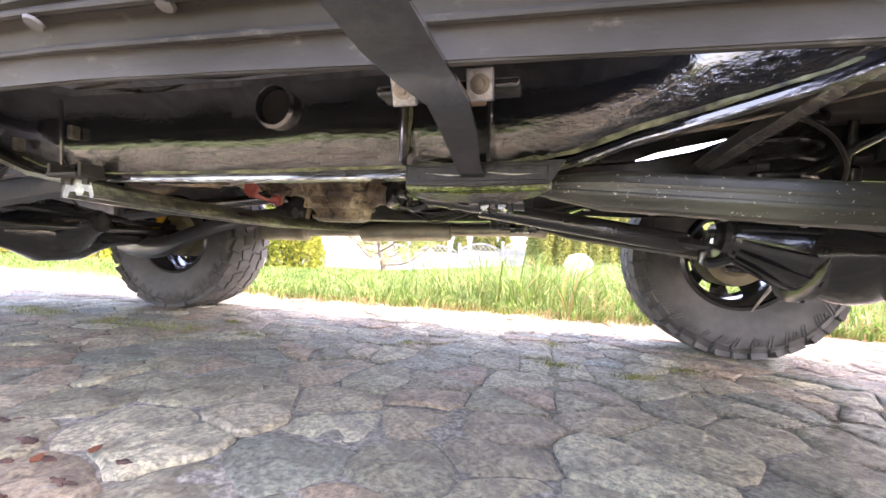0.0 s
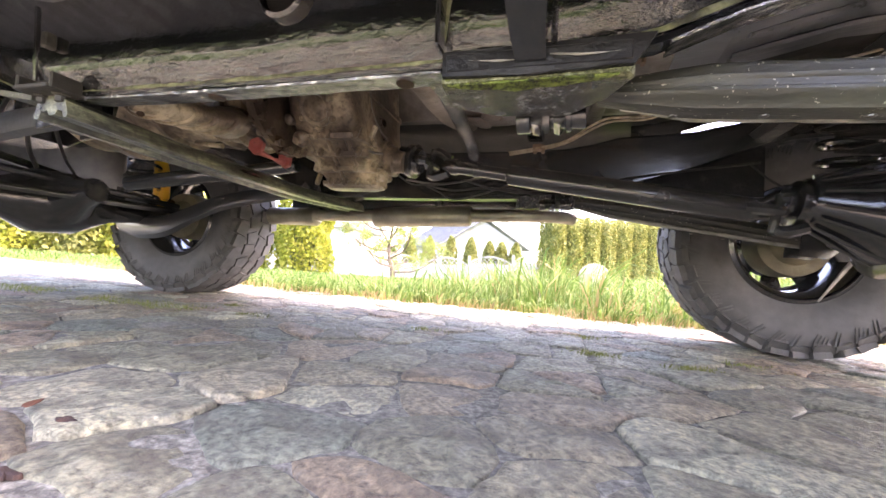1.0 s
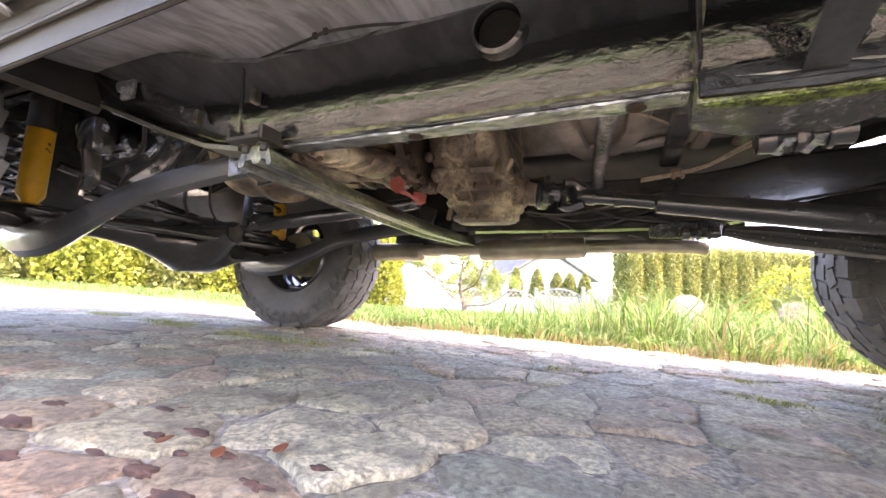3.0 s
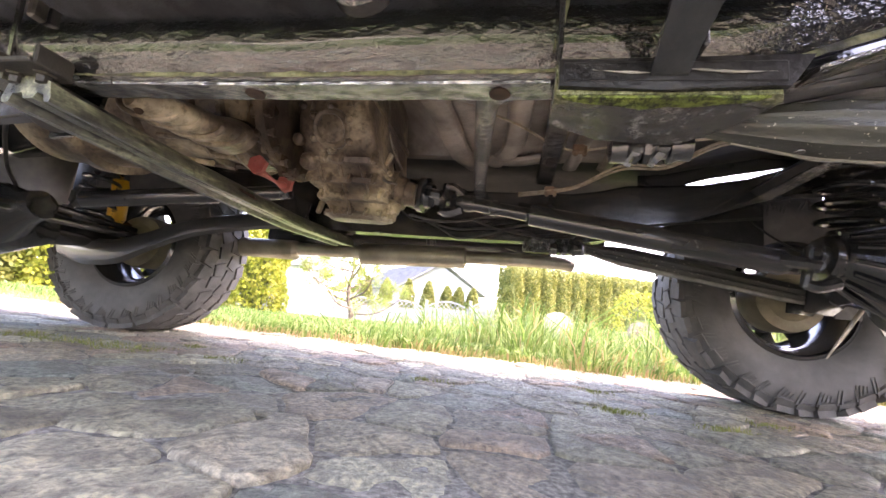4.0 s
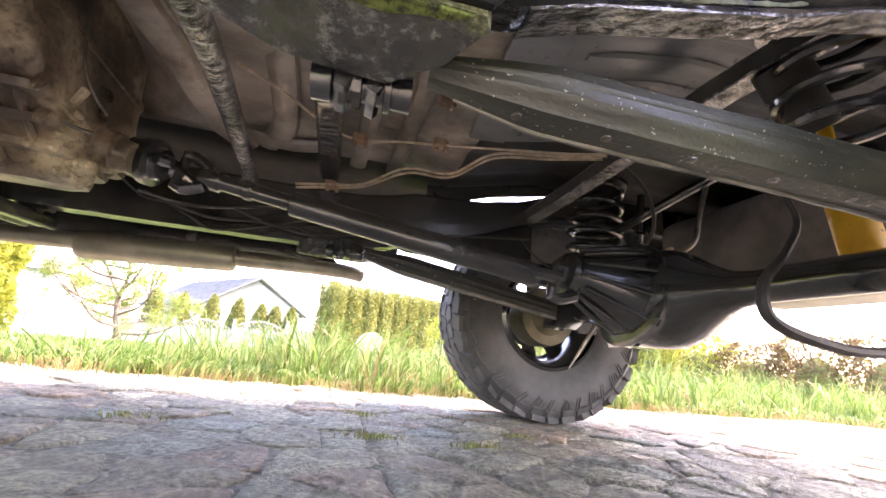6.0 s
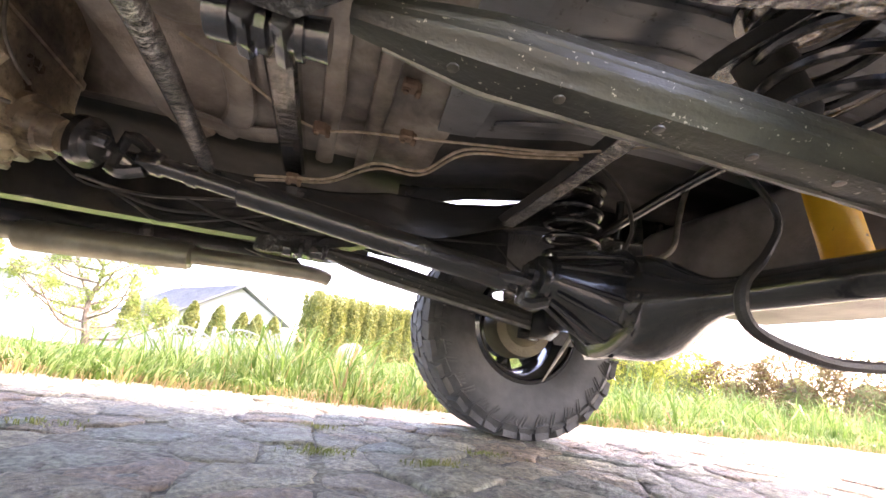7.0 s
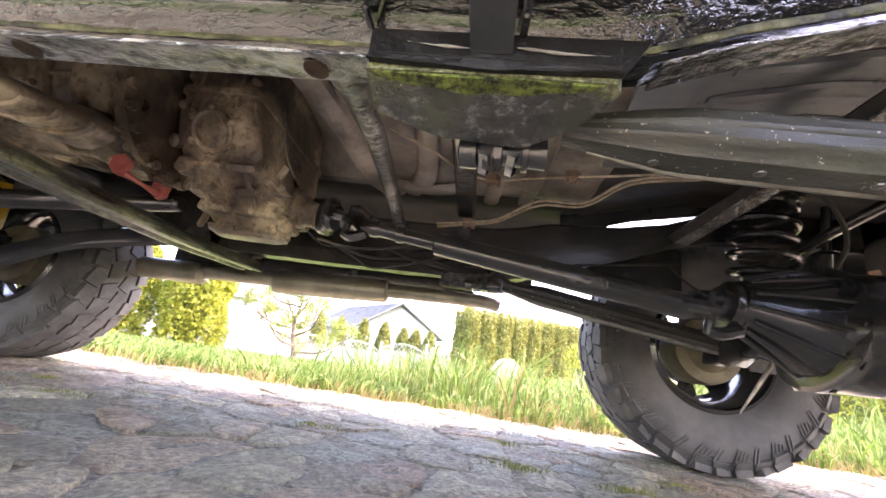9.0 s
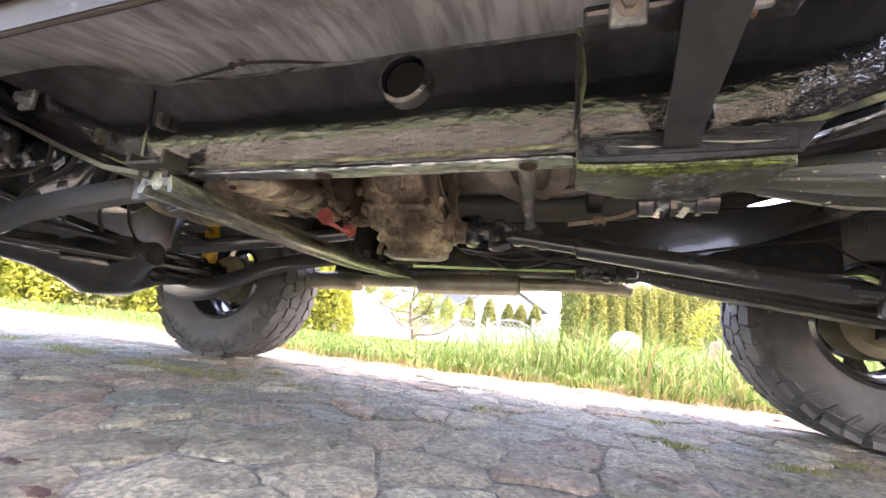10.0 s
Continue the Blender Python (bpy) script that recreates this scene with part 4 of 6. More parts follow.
    for x in (-0.905, -0.872):
        bm = prism(B(), [(x - 0.009, 0.52), (x + 0.009, 0.52), (x + 0.008, 0.474), (x + 0.002, 0.466), (x - 0.008, 0.469)], side * 0.40, side * 0.452)
        part("lug", rough_up(bm, 0.002, 30), WAX, br)

# coil springs and dampers
for side in (-1, 1):
    sx = -0.095 if side < 0 else 0.01
    bm = coil(B(), (sx, side * 0.42, 0.585), (sx + 0.005, side * 0.415, 0.88), 0.094, 0.0105, 5.0, 8, 24)
    part("rear_coil_spring", bm, AXLE, car, "gloss black coil spring")
    bm = lathe(B(), [(0, 0.05), (0.10, 0.055), (0.115, 0.105), (0.13, 0.108), (0.135, 0.08), (0.16, 0.07)], (sx, side * 0.42, AXZ + 0.03), (0, 0, 1), 28)
    if side > 0:
        part("spring_perch", bm, AXLE, car, "black spring perch on the axle")
    bm = lathe(B(), [(0, 0.112), (0.012, 0.115), (0.02, 0.09), (0.06, 0.085)], (sx + 0.005, side * 0.415, 0.865), (0, 0, 1), 26)
    part("spring_tower", bm, WAX, car)
    bm = lathe(B(), [(0, 0.018), (0.02, 0.034), (0.03, 0.037), (0.30, 0.037), (0.31, 0.03), (0.315, 0.014), (0.46, 0.014)], (0.115, -0.30, 0.40) if side < 0 else (0.17, 0.42, 0.40), Vector((0.02, -side * 0.12, 1)), 22)
    part("rear_damper", bm, YELLOW if side < 0 else BLACK, car, "yellow painted damper with scuffs" if side < 0 else "black painted damper")

# cross members at the rear
bm = B()
tube(bm, [(-0.14, -0.49, 0.805), (-0.18, -0.25, 0.795), (-0.18, 0.25, 0.785), (-0.22, 0.50, 0.752)], 0.028, 4, 5)
xm = part("cross_member", rough_up(bm, 0.002, 30), HOSE, car, "black waxed rear cross member")
# silver strip stands for the ground's reflection on the black underside
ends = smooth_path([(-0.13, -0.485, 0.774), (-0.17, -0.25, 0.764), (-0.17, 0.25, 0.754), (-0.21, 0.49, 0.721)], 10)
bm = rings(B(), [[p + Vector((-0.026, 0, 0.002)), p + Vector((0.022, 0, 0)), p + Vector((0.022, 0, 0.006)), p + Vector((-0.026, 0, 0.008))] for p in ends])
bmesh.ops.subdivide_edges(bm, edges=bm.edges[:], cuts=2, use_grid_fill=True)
part("lower_face", rough_up(bm, 0.0015, 40), FLANGE, xm, "rippled waxed lower face with a painted silver sheen")
bm = B()
tube(bm, [(0.13, -0.46, 0.80), (0.11, 0, 0.765), (0.09, 0.42, 0.70)], 0.016, 12, 4)
part("panhard_rod", bm, WAX, car, "black panhard rod")
for x0, x1, y in ((0.26, 0.31, 0.40), (0.37, 0.42, 0.41)):
    bm = prism(B(), [(x0, 0.72), (x1, 0.74), (x1 - 0.005, 0.83), (x1 - 0.02, 0.83)], y, y + 0.012)
    part("stop_bracket", bm, STEEL, car, "pale steel bump stop bracket")
bm = box(B(), (0.66, 0.03, 0.65), (0.62, 0.90, 0.29), 0.05, None, 3)
part("fuel_tank", rough_up(bm, 0.006, 6), TANK, car, "dusty black fuel tank behind the rear axle")
bm = box(B(), (1.06, 0, 0.92), (0.03, 1.74, 0.46), 0.01)
part("rear_panel", bm, WAX, car)
bm = B()
box(bm, (-0.965, 0.03, 0.772), (0.065, 0.94, 0.05), 0.008)
part("floor_cross_member", rough_up(bm, 0.003, 40), RAILWAX, car, "bumpy black floor cross member")
# a black tube; its wet glints are put into the silver material
bm = tube(B(), [(-1.09, -0.50, 0.555), (-1.10, -0.44, 0.575), (-1.125, -0.34, 0.625), (-1.15, -0.15, 0.675), (-1.185, 0.2, 0.705), (-1.205, 0.42, 0.712), (-1.21, 0.50, 0.70)], 0.024, 14, 6)
part("bent_cross_tube", rough_up(bm, 0.0012, 30), FLANGE, car, "bent black cross tube with painted silvery glints")

# gearbox, transfer case and propeller shafts
CAR_INV = car.matrix_basis.inverted()


def set_part(name, bm, material, label=""):
    """A part of the car whose numbers are places on the paving, not in the car's own frame."""
    ob = part(name, bm, material, car, label)
    ob.matrix_parent_inverse = CAR_INV
    return ob


def fine_profile(prof, step=0.012):
    out = []
    for (h0, r0), (h1, r1) in zip(prof, prof[1:]):
        n = max(1, int(abs(h1 - h0) / step))
        out += [(h0 + (h1 - h0) * k / n, r0 + (r1 - r0) * k / n) for k in range(n)]
    return out + [prof[-1]]


def rounded(x0, x1, y0, y1, z, r=0.03, n=12):
    """A level loop: a rectangle with round corners and n points along each side."""
    out = []
    for cx, cy, a0, ex, ey in ((x1 - r, y1 - r, 0, x0 + r, y1), (x0 + r, y1 - r, 90, x0, y0 + r), (x0 + r, y0 + r, 180, x1 - r, y0), (x1 - r, y0 + r, 270, x1, y1 - r)):
        arc = [Vector((cx + r * math.cos(radians(a0 + d)), cy + r * math.sin(radians(a0 + d)), z)) for d in (0, 22, 45, 68, 90)]
        out += arc + [arc[-1].lerp(Vector((ex, ey, z)), k / n) for k in range(1, n)]
    return out


# the gearbox barrel runs forward from the joint
GBP = [(0.0, 0.12), (0.004, 0.196), (0.022, 0.198), (0.026, 0.178), (0.06, 0.172), (0.12, 0.178), (0.124, 0.19), (0.136, 0.19), (0.14, 0.174), (0.22, 0.160), (0.224, 0.176), (0.240, 0.176), (0.244, 0.156),
       (0.34, 0.150), (0.40, 0.165), (0.405, 0.182), (0.425, 0.182), (0.43, 0.17), (0.52, 0.18), (0.60, 0.2), (0.604, 0.222), (0.63, 0.222), (0.634, 0.2), (0.8, 0.2), (0.82, 0.1)]
bm = lathe(B(), fine_profile(GBP), (-1.668, -0.015, 0.745), (-1, 0, 0.03), 64)
gb = set_part("gearbox", knobbly(bm, (0.007, 5, 0), (0.003, 16, 4), (0.0012, 55, 8)), CASTING, "oily brown gearbox casting with a bolted joint")
for q in range(11):
    a = radians(196 + q * 14)
    c = Vector((-1.690, -0.015 + 0.19 * math.cos(a), 0.745 + 0.19 * math.sin(a)))
    bm = lathe(B(), [(-0.014, 0.013), (0.0, 0.013), (0.001, 0.0085), (0.026, 0.0085), (0.028, 0.012), (0.036, 0.0115), (0.037, 0.004)], c, (1, 0, 0), 8)
    part("case_bolt", bm, CASTING, gb)
for k, (x, a0, a1) in enumerate(((-1.74, 200, 300), (-1.85, 190, 290), (-1.97, 200, 300))):
    for q in range(4):
        a = radians(a0 + (a1 - a0) * q / 3)
        r0, r1 = 0.172, 0.160
        p = [Vector((x + dx, -0.015 + r * math.cos(a), 0.745 + r * math.sin(a))) for dx, r in ((0.05, r0), (0.0, (r0 + r1) / 2), (-0.06, r1))]
        part("case_rib", knobbly(tube(B(), p, 0.008, 7, 5), (0.002, 40, q)), CASTING, gb)
# ribbed tongue that reaches from the gearbox towards the near rail
rows = [(-1.735, -0.452, 0.505, 0.012, 0.020), (-1.735, -0.44, 0.508, 0.030, 0.024), (-1.74, -0.40, 0.515, 0.042, 0.026), (-1.75, -0.33, 0.528, 0.052, 0.030), (-1.765, -0.24, 0.545, 0.062, 0.034), (-1.78, -0.14, 0.575, 0.075, 0.05)]
loops = []
for x, y, z, w, h in rows:
    loops.append([Vector((x + w * math.cos(t), y, z + 0.03 + h * math.sin(t))) for t in np.linspace(0, 2 * math.pi, 20, endpoint=False)])
tongue = part("mount_tongue", knobbly(rings(B(), loops), (0.002, 30, 2)), CASTING, gb, "ribbed brown casting tongue with a hole")
for k, (y, w) in enumerate(((-0.40, 0.045), (-0.35, 0.05), (-0.295, 0.057), (-0.235, 0.063))):
    zc = float(np.interp(y, [-0.45, -0.33, -0.14], [0.535, 0.558, 0.605]))
    h = float(np.interp(y, [-0.45, -0.33, -0.14], [0.022, 0.030, 0.05]))
    bm = tube(B(), [(-1.75 + w * math.cos(t), y + 0.02 * math.cos(t), zc + (h + 0.001) * math.sin(t)) for t in np.linspace(math.pi * 1.02, math.pi * 1.98, 12)], 0.006, 7, 1)
    part("case_rib", knobbly(bm, (0.0015, 40, k)), CASTING, gb)
# dark disc whose colour stands for the shade in the hole
part("tongue_hole", lathe(B(), [(0, 0.008), (0.002, 0.007)], (-1.728, -0.437, 0.5125), (0.3, -0.5, -1), 12), HOLLOW, gb)

# the transfer case: a tall body that steps inwards towards its sump
body = [(0.94, -1.63, -1.46, -0.08, 0.30), (0.80, -1.642, -1.452, -0.092, 0.32), (0.772, -1.645, -1.45, -0.094, 0.32), (0.770, -1.652, -1.444, -0.103, 0.33), (0.756, -1.652, -1.444, -0.103, 0.33), (0.754, -1.645, -1.45, -0.094, 0.33),
        (0.70, -1.648, -1.446, -0.092, 0.33), (0.66, -1.650, -1.44, -0.078, 0.34), (0.63, -1.650, -1.437, -0.050, 0.345), (0.606, -1.650, -1.435, -0.022, 0.35),
        (0.604, -1.661, -1.427, -0.036, 0.36), (0.592, -1.661, -1.427, -0.030, 0.36), (0.590, -1.648, -1.435, -0.008, 0.35), (0.566, -1.646, -1.434, 0.022, 0.31),
        (0.564, -1.652, -1.427, 0.010, 0.31), (0.553, -1.650, -1.427, 0.020, 0.30), (0.551, -1.638, -1.434, 0.040, 0.28), (0.531, -1.632, -1.434, 0.066, 0.25),
        (0.529, -1.641, -1.426, 0.052, 0.25), (0.518, -1.638, -1.426, 0.064, 0.24), (0.516, -1.627, -1.434, 0.086, 0.22), (0.494, -1.620, -1.434, 0.108, 0.20),
        (0.492, -1.640, -1.418, 0.094, 0.20), (0.482, -1.640, -1.418, 0.100, 0.195), (0.480, -1.630, -1.428, 0.112, 0.19), (0.473, -1.62, -1.44, 0.122, 0.18)]
loops = []
for lo, hi in zip(body, body[1:]):
    n = max(1, int(abs(hi[0] - lo[0]) / 0.012))
    for k in range(n):
        z, x0, x1, y0, y1 = (p + (q - p) * k / n for p, q in zip(lo, hi))
        loops.append(rounded(x0, x1, y0, y1, z))
loops.append(rounded(*body[-1][1:], body[-1][0]))
# scalloped flange round the sump
for lp in loops:
    if 0.481 < lp[0].z < 0.493:
        for i, v in enumerate(lp):
            c = Vector((-1.541, 0.147, v.z))
            v += (c - v).normalized() * 0.006 * (1 + math.sin(i * 2 * math.pi * 14 / len(lp)))
tcase = set_part("transfer_case", knobbly(rings(B(), loops), (0.003, 8, 3), (0.0008, 30, 5)), CASTING, "oily brown transfer case stepped towards its sump")


def boss(at, axis, r, prof, seg=18, material=None):
    part("case_boss", knobbly(lathe(B(), [(h, q * r) for h, q in prof], at, axis, seg), (0.0015, 40, r * 9)), material or CASTING, tcase)


STUD = [(-0.03, 1.2), (0.004, 1.1), (0.007, 0.9), (0.010, 0.55), (0.011, 0.2)]
NEAR = (0, -1, -0.55)
# round bearing cover
bc = Vector((-1.548, -0.080, 0.662))
bm = lathe(B(), [(-0.03, 0.054), (0.003, 0.052), (0.006, 0.047), (0.004, 0.040), (-0.002, 0.036), (0.0, 0.02), (0.003, 0.012), (0.004, 0.003)], bc, NEAR, 30)
part("bearing_cover", knobbly(bm, (0.003, 30, 1), (0.0015, 60, 2)), CASTING, tcase, "round bearing cover sunk into the case")
fa, fb = frame_along(Vector(NEAR))
for k in range(6):
    w = 2 * math.pi * k / 6 + 0.6
    boss(bc + (fa * math.cos(w) + fb * math.sin(w)) * 0.056, NEAR, 0.009, STUD, 8)
boss((-1.625, -0.012, 0.600), (-0.15, -1, -0.6), 0.022, [(-0.03, 1.2), (0.02, 1.15), (0.026, 1.0), (0.030, 0.6), (0.042, 0.5), (0.043, 0.2)])
boss((-1.648, -0.06, 0.640), (-0.2, -1, -0.4), 0.015, STUD, 10)
boss((-1.478, -0.005, 0.598), (0.1, -1, -0.5), 0.017, STUD, 12)
boss((-1.458, -0.035, 0.635), (0.1, -1, -0.5), 0.019, STUD, 12)
boss((-1.492, -0.052, 0.660), (0.05, -1, -0.4), 0.014, STUD, 10)
for x, z in ((-1.63, 0.72), (-1.63, 0.80), (-1.475, 0.72), (-1.47, 0.80), (-1.55, 0.83), (-1.585, 0.765), (-1.50, 0.765)):
    boss((x, -0.090, z), (0, -1, -0.1), 0.011, STUD, 8)
for z, y, xs in ((0.598, -0.034, (-1.57, -1.53, -1.44)), (0.558, 0.012, (-1.64, -1.58, -1.52, -1.45)), (0.523, 0.056, (-1.62, -1.55, -1.48, -1.44)), (0.487, 0.10, (-1.64, -1.59, -1.54, -1.49, -1.44))):
    for x in xs:
        boss((x, y, z), (0, -0.4, -1), 0.0085, STUD, 6)
for x0, x1, y0, z0, y1, z1 in ((-1.60, -1.60, -0.094, 0.86, -0.094, 0.705), (-1.50, -1.495, -0.094, 0.86, -0.092, 0.72), (-1.61, -1.60, -0.03, 0.605, 0.06, 0.525), (-1.545, -1.54, -0.02, 0.600, 0.10, 0.495), (-1.48, -1.475, -0.02, 0.600, 0.06, 0.525), (-1.45, -1.46, -0.05, 0.65, -0.092, 0.75)):
    p = [Vector((x0 + (x1 - x0) * f, y0 + (y1 - y0) * f, z0 + (z1 - z0) * f)) for f in np.linspace(0, 1, 9)]
    part("case_rib", knobbly(tube(B(), p, 0.0065, 7, 1), (0.002, 50, x0)), CASTING, tcase)
# output nose, its lower lug and the speedometer drive
boss((-1.46, 0.185, 0.588), (1, 0.05, -0.13), 0.056, [(-0.02, 1.2), (0.03, 1.15), (0.034, 0.95), (0.058, 0.85), (0.062, 0.7), (0.09, 0.62)], 24)
boss((-1.425, 0.115, 0.515), (1, -0.35, -0.25), 0.020, [(-0.04, 1.2), (0.01, 1.1), (0.016, 0.8), (0.03, 0.75), (0.034, 0.4)], 14)
boss((-1.425, 0.15, 0.498), (1, -0.2, -0.5), 0.015, STUD, 10)
bm = tube(B(), [(-1.48, -0.05, 0.88), (-1.462, -0.04, 0.80), (-1.452, -0.02, 0.70), (-1.455, 0.01, 0.62), (-1.448, 0.035, 0.585), (-1.425, 0.055, 0.572), (-1.405, 0.085, 0.577)], 0.0042, 8)
part("breather_pipe", bm, STEEL, tcase, "thin grey pipe bent round the case")
bm = tube(B(), [(-1.43, 0.0, 0.80), (-1.425, 0.03, 0.70), (-1.41, 0.06, 0.65), (-1.40, 0.10, 0.63)], 0.0035, 8)
part("breather_pipe", bm, STEEL, tcase)
for x, y, z, ang in ((-1.425, 0.05, 0.635, 20), (-1.43, 0.06, 0.61, -35)):
    bm = box(B(), (x, y, z), (0.012, 0.016, 0.040), 0.003, Matrix.Rotation(radians(ang), 4, "Y"))
    part("cable_bracket", knobbly(bm, (0.002, 40, x)), CASTING, tcase)
# red painted lugs beside the gearbox
bm = B()
prism(bm, [(-1.762, 0.572), (-1.735, 0.58), (-1.712, 0.562), (-1.722, 0.532), (-1.745, 0.528), (-1.764, 0.548)], -0.085, -0.072)
tube(bm, [(-1.728, -0.078, 0.536), (-1.715, -0.03, 0.528), (-1.715, 0.02, 0.53)], [0.010, 0.006, 0.010], 10, 4)
prism(bm, [(-1.735, 0.556), (-1.712, 0.562), (-1.692, 0.548), (-1.695, 0.520), (-1.715, 0.512), (-1.735, 0.53)], 0.015, 0.028)
linkage = set_part("red_linkage", rough_up(bm, 0.003, 30), RED, "faded red painted linkage with two flat lugs")


def joint(bm, at, axis, r):
    """A universal joint: two forks and a cross."""
    ax = Vector(axis).normalized()
    a, b = frame_along(ax)
    at = Vector(at)
    for d, o in ((-1, a), (1, b)):
        for s in (-1, 1):
            tube(bm, [at + ax * d * r * 1.5 + o * s * r * 0.5, at + ax * d * r * 0.6 + o * s * r * 0.95, at + o * s * r * 0.9], [r * 0.34, r * 0.36, r * 0.3], 8, 3)
    tube(bm, [at - a * r * 1.1, at + a * r * 1.1], r * 0.26, 8, 1)
    tube(bm, [at - b * r * 1.1, at + b * r * 1.1], r * 0.26, 8, 1)


S0, S1 = Vector((-1.30, 0.222, 0.592)), Vector((-0.335, 0.108, 0.419))
sd = (S1 - S0).normalized()
bm = lathe(B(), [(0.05, 0.02), (0.08, 0.028), (0.10, 0.028), (0.105, 0.022), (0.16, 0.022), (0.165, 0.026), (0.18, 0.026), (0.185, 0.021), (0.275, 0.021), (0.28, 0.026), (0.285, 0.033), ((S1 - S0).length - 0.06, 0.033), ((S1 - S0).length - 0.04, 0.024)], S0, sd, 26)
shaft = part("rear_propeller_shaft", bm, BLACK, car, "black painted rear propeller shaft")
for at in (S0, S1):
    bm = B()
    joint(bm, at, sd, 0.045)
    part("universal_joint", bm, BLACK, shaft)
bm = lathe(B(), [(0, 0.05), (0.03, 0.052), (0.035, 0.06), (0.055, 0.06), (0.06, 0.045), (0.075, 0.04)], S0 - sd * 0.115, sd, 24)
part("output_flange", bm, BLACK, shaft)
F0, F1 = Vector((-1.80, 0.24, 0.60)), Vector((-2.66, 0.14, 0.50))
fd = (F1 - F0).normalized()
bm = lathe(B(), [(0.05, 0.024), (0.12, 0.026), (0.3, 0.024), (0.31, 0.03), (0.8, 0.03)], F0, fd, 22)
fshaft = part("front_propeller_shaft", bm, BLACK, car, "black painted front propeller shaft")

# gearbox cross member
bm = B()
sec = [(-0.046, -0.010), (-0.038, 0.014), (-0.022, 0.026), (0.022, 0.026), (0.038, 0.014), (0.046, -0.010), (0.044, -0.017), (0.035, -0.017), (0.031, -0.004), (0.018, -0.002), (0.013, -0.011), (-0.004, -0.012), (-0.009, -0.002), (-0.026, -0.003), (-0.031, -0.017), (-0.044, -0.017)]
loops = []
for y, z in zip(np.linspace(-0.56, 0.62, 30), np.interp(np.linspace(-0.56, 0.62, 30), [-0.56, -0.3, 0.2, 0.62], [0.495, 0.482, 0.474, 0.49])):
    loops.append([Vector((-1.80 + a, y, z + c)) for a, c in sec])
cm = part("gearbox_cross_member", rough_up(rings(B(), loops), 0.001, 20), CROSSPAINT, car, "lichened black pressed gearbox cross member")
for side in (-1, 1):
    bm = B()
    box(bm, (-1.80, side * 0.56, 0.525), (0.09, 0.07, 0.008), 0.002)
    box(bm, (-1.845, side * 0.565, 0.536), (0.008, 0.05, 0.03), 0.002)
    box(bm, (-1.755, side * 0.565, 0.536), (0.008, 0.05, 0.03), 0.002)
    for dx in (-0.025, 0.025):
        bolt(bm, (-1.80 + dx, side * 0.56, 0.521), (0, 0, -1), 0.010, 0.014)
    part("end_bracket", bm, HOSE, cm)
# front axle
bm = B()
tube(bm, [(FX, -0.66, 0.43), (FX, -0.30, 0.435), (FX, -0.12, 0.43)], [0.045, 0.045, 0.07], 18, 4)
fax = part("front_axle", bm, AXLE, car, "black solid front axle")
bm = tube(B(), [(FX, 0.30, 0.42), (FX, 0.45, 0.42), (FX, 0.66, 0.43)], [0.07, 0.05, 0.045], 18, 4)
part("axle_tube", bm, AXLE, fax)
bm = lathe(B(), [(-0.25, 0.05), (-0.16, 0.085), (-0.08, 0.13), (0.06, 0.13), (0.14, 0.095), (0.22, 0.06)], (FX, 0.10, 0.415), (0, 1, 0), 30)
part("differential", bm, AXLE, fax, "round black front differential")
bm = lathe(B(), [(0, 0.12), (0.06, 0.1), (0.14, 0.06), (0.2, 0.05)], (FX + 0.05, 0.10, 0.43), (1, 0, 0.2), 26)
part("pinion_housing", bm, AXLE, fax)
for side in (-1, 1):
    bm = lathe(B(), [(0, 0.06), (0.03, 0.10), (0.07, 0.105), (0.1, 0.08)], (FX, side * 0.58, 0.425), (0, side, 0), 24)
    part("knuckle", bm, AXLE, fax)
    bm = tube(B(), [(-1.96, side * 0.44, 0.535), (-2.1, side * 0.44, 0.528), (-2.4, side * 0.45, 0.485), (-2.62, side * 0.46, 0.415), (-2.78, side * 0.47, 0.362), (-2.95, side * 0.475, 0.355), (-3.08, side * 0.475, 0.375)], [0.030, 0.036, 0.038, 0.044, 0.055, 0.062, 0.045], 8, 6, (0.6, 1.0))
    ra = part("radius_arm", bm, FORGED, car, "forged black radius arm")
    bm = lathe(B(), [(-0.03, 0.036), (0, 0.05), (0.03, 0.036)], (-1.93, side * 0.44, 0.54), (1, 0, 0), 18)
    part("bush", bm, RUBBER, ra)
    for y in (0.40, 0.482):
        bm = prism(B(), [(-1.98, 0.66), (-1.86, 0.60), (-1.88, 0.50), (-1.97, 0.49)], side * y, side * (y + 0.008))
        part("arm_bracket", bm, WAX, ra)
    sx, sy = (FX - 0.24, -0.50) if side < 0 else (FX, 0.47)
    bm = coil(B(), (sx, sy, 0.50), (sx, sy, 0.82), 0.065, 0.009, 6)
    part("front_coil_spring", bm, AXLE, car, "gloss black coil spring")
    foot, lean = ((-3.01, -0.457, 0.45), Vector((0.02, 0, 1))) if side < 0 else ((-2.93, 0.56, 0.46), Vector((-0.04, 0, 1)))
    bm = lathe(B(), [(0, 0.016), (0.03, 0.018), (0.06, 0.036), (0.07, 0.038), (0.31 if side < 0 else 0.26, 0.038), (0.32 if side < 0 else 0.27, 0.016)], foot, lean, 22)
    damper = part("front_damper", bm, YELLOW, car, "yellow painted damper")
    bm = lathe(B(), [(0.30 if side < 0 else 0.25, 0.040), (0.42, 0.040), (0.425, 0.016), (0.50, 0.015)], foot, lean, 20)
    part("dust_cover", bm, HOSE, damper, "black damper dust cover")
bm = tube(B(), [(-2.76, -0.55, 0.435), (-2.75, 0.0, 0.437), (-2.76, 0.58, 0.44)], 0.016, 12, 3)
part("tie_rod", bm, BLACK, car, "black steering tie rod")
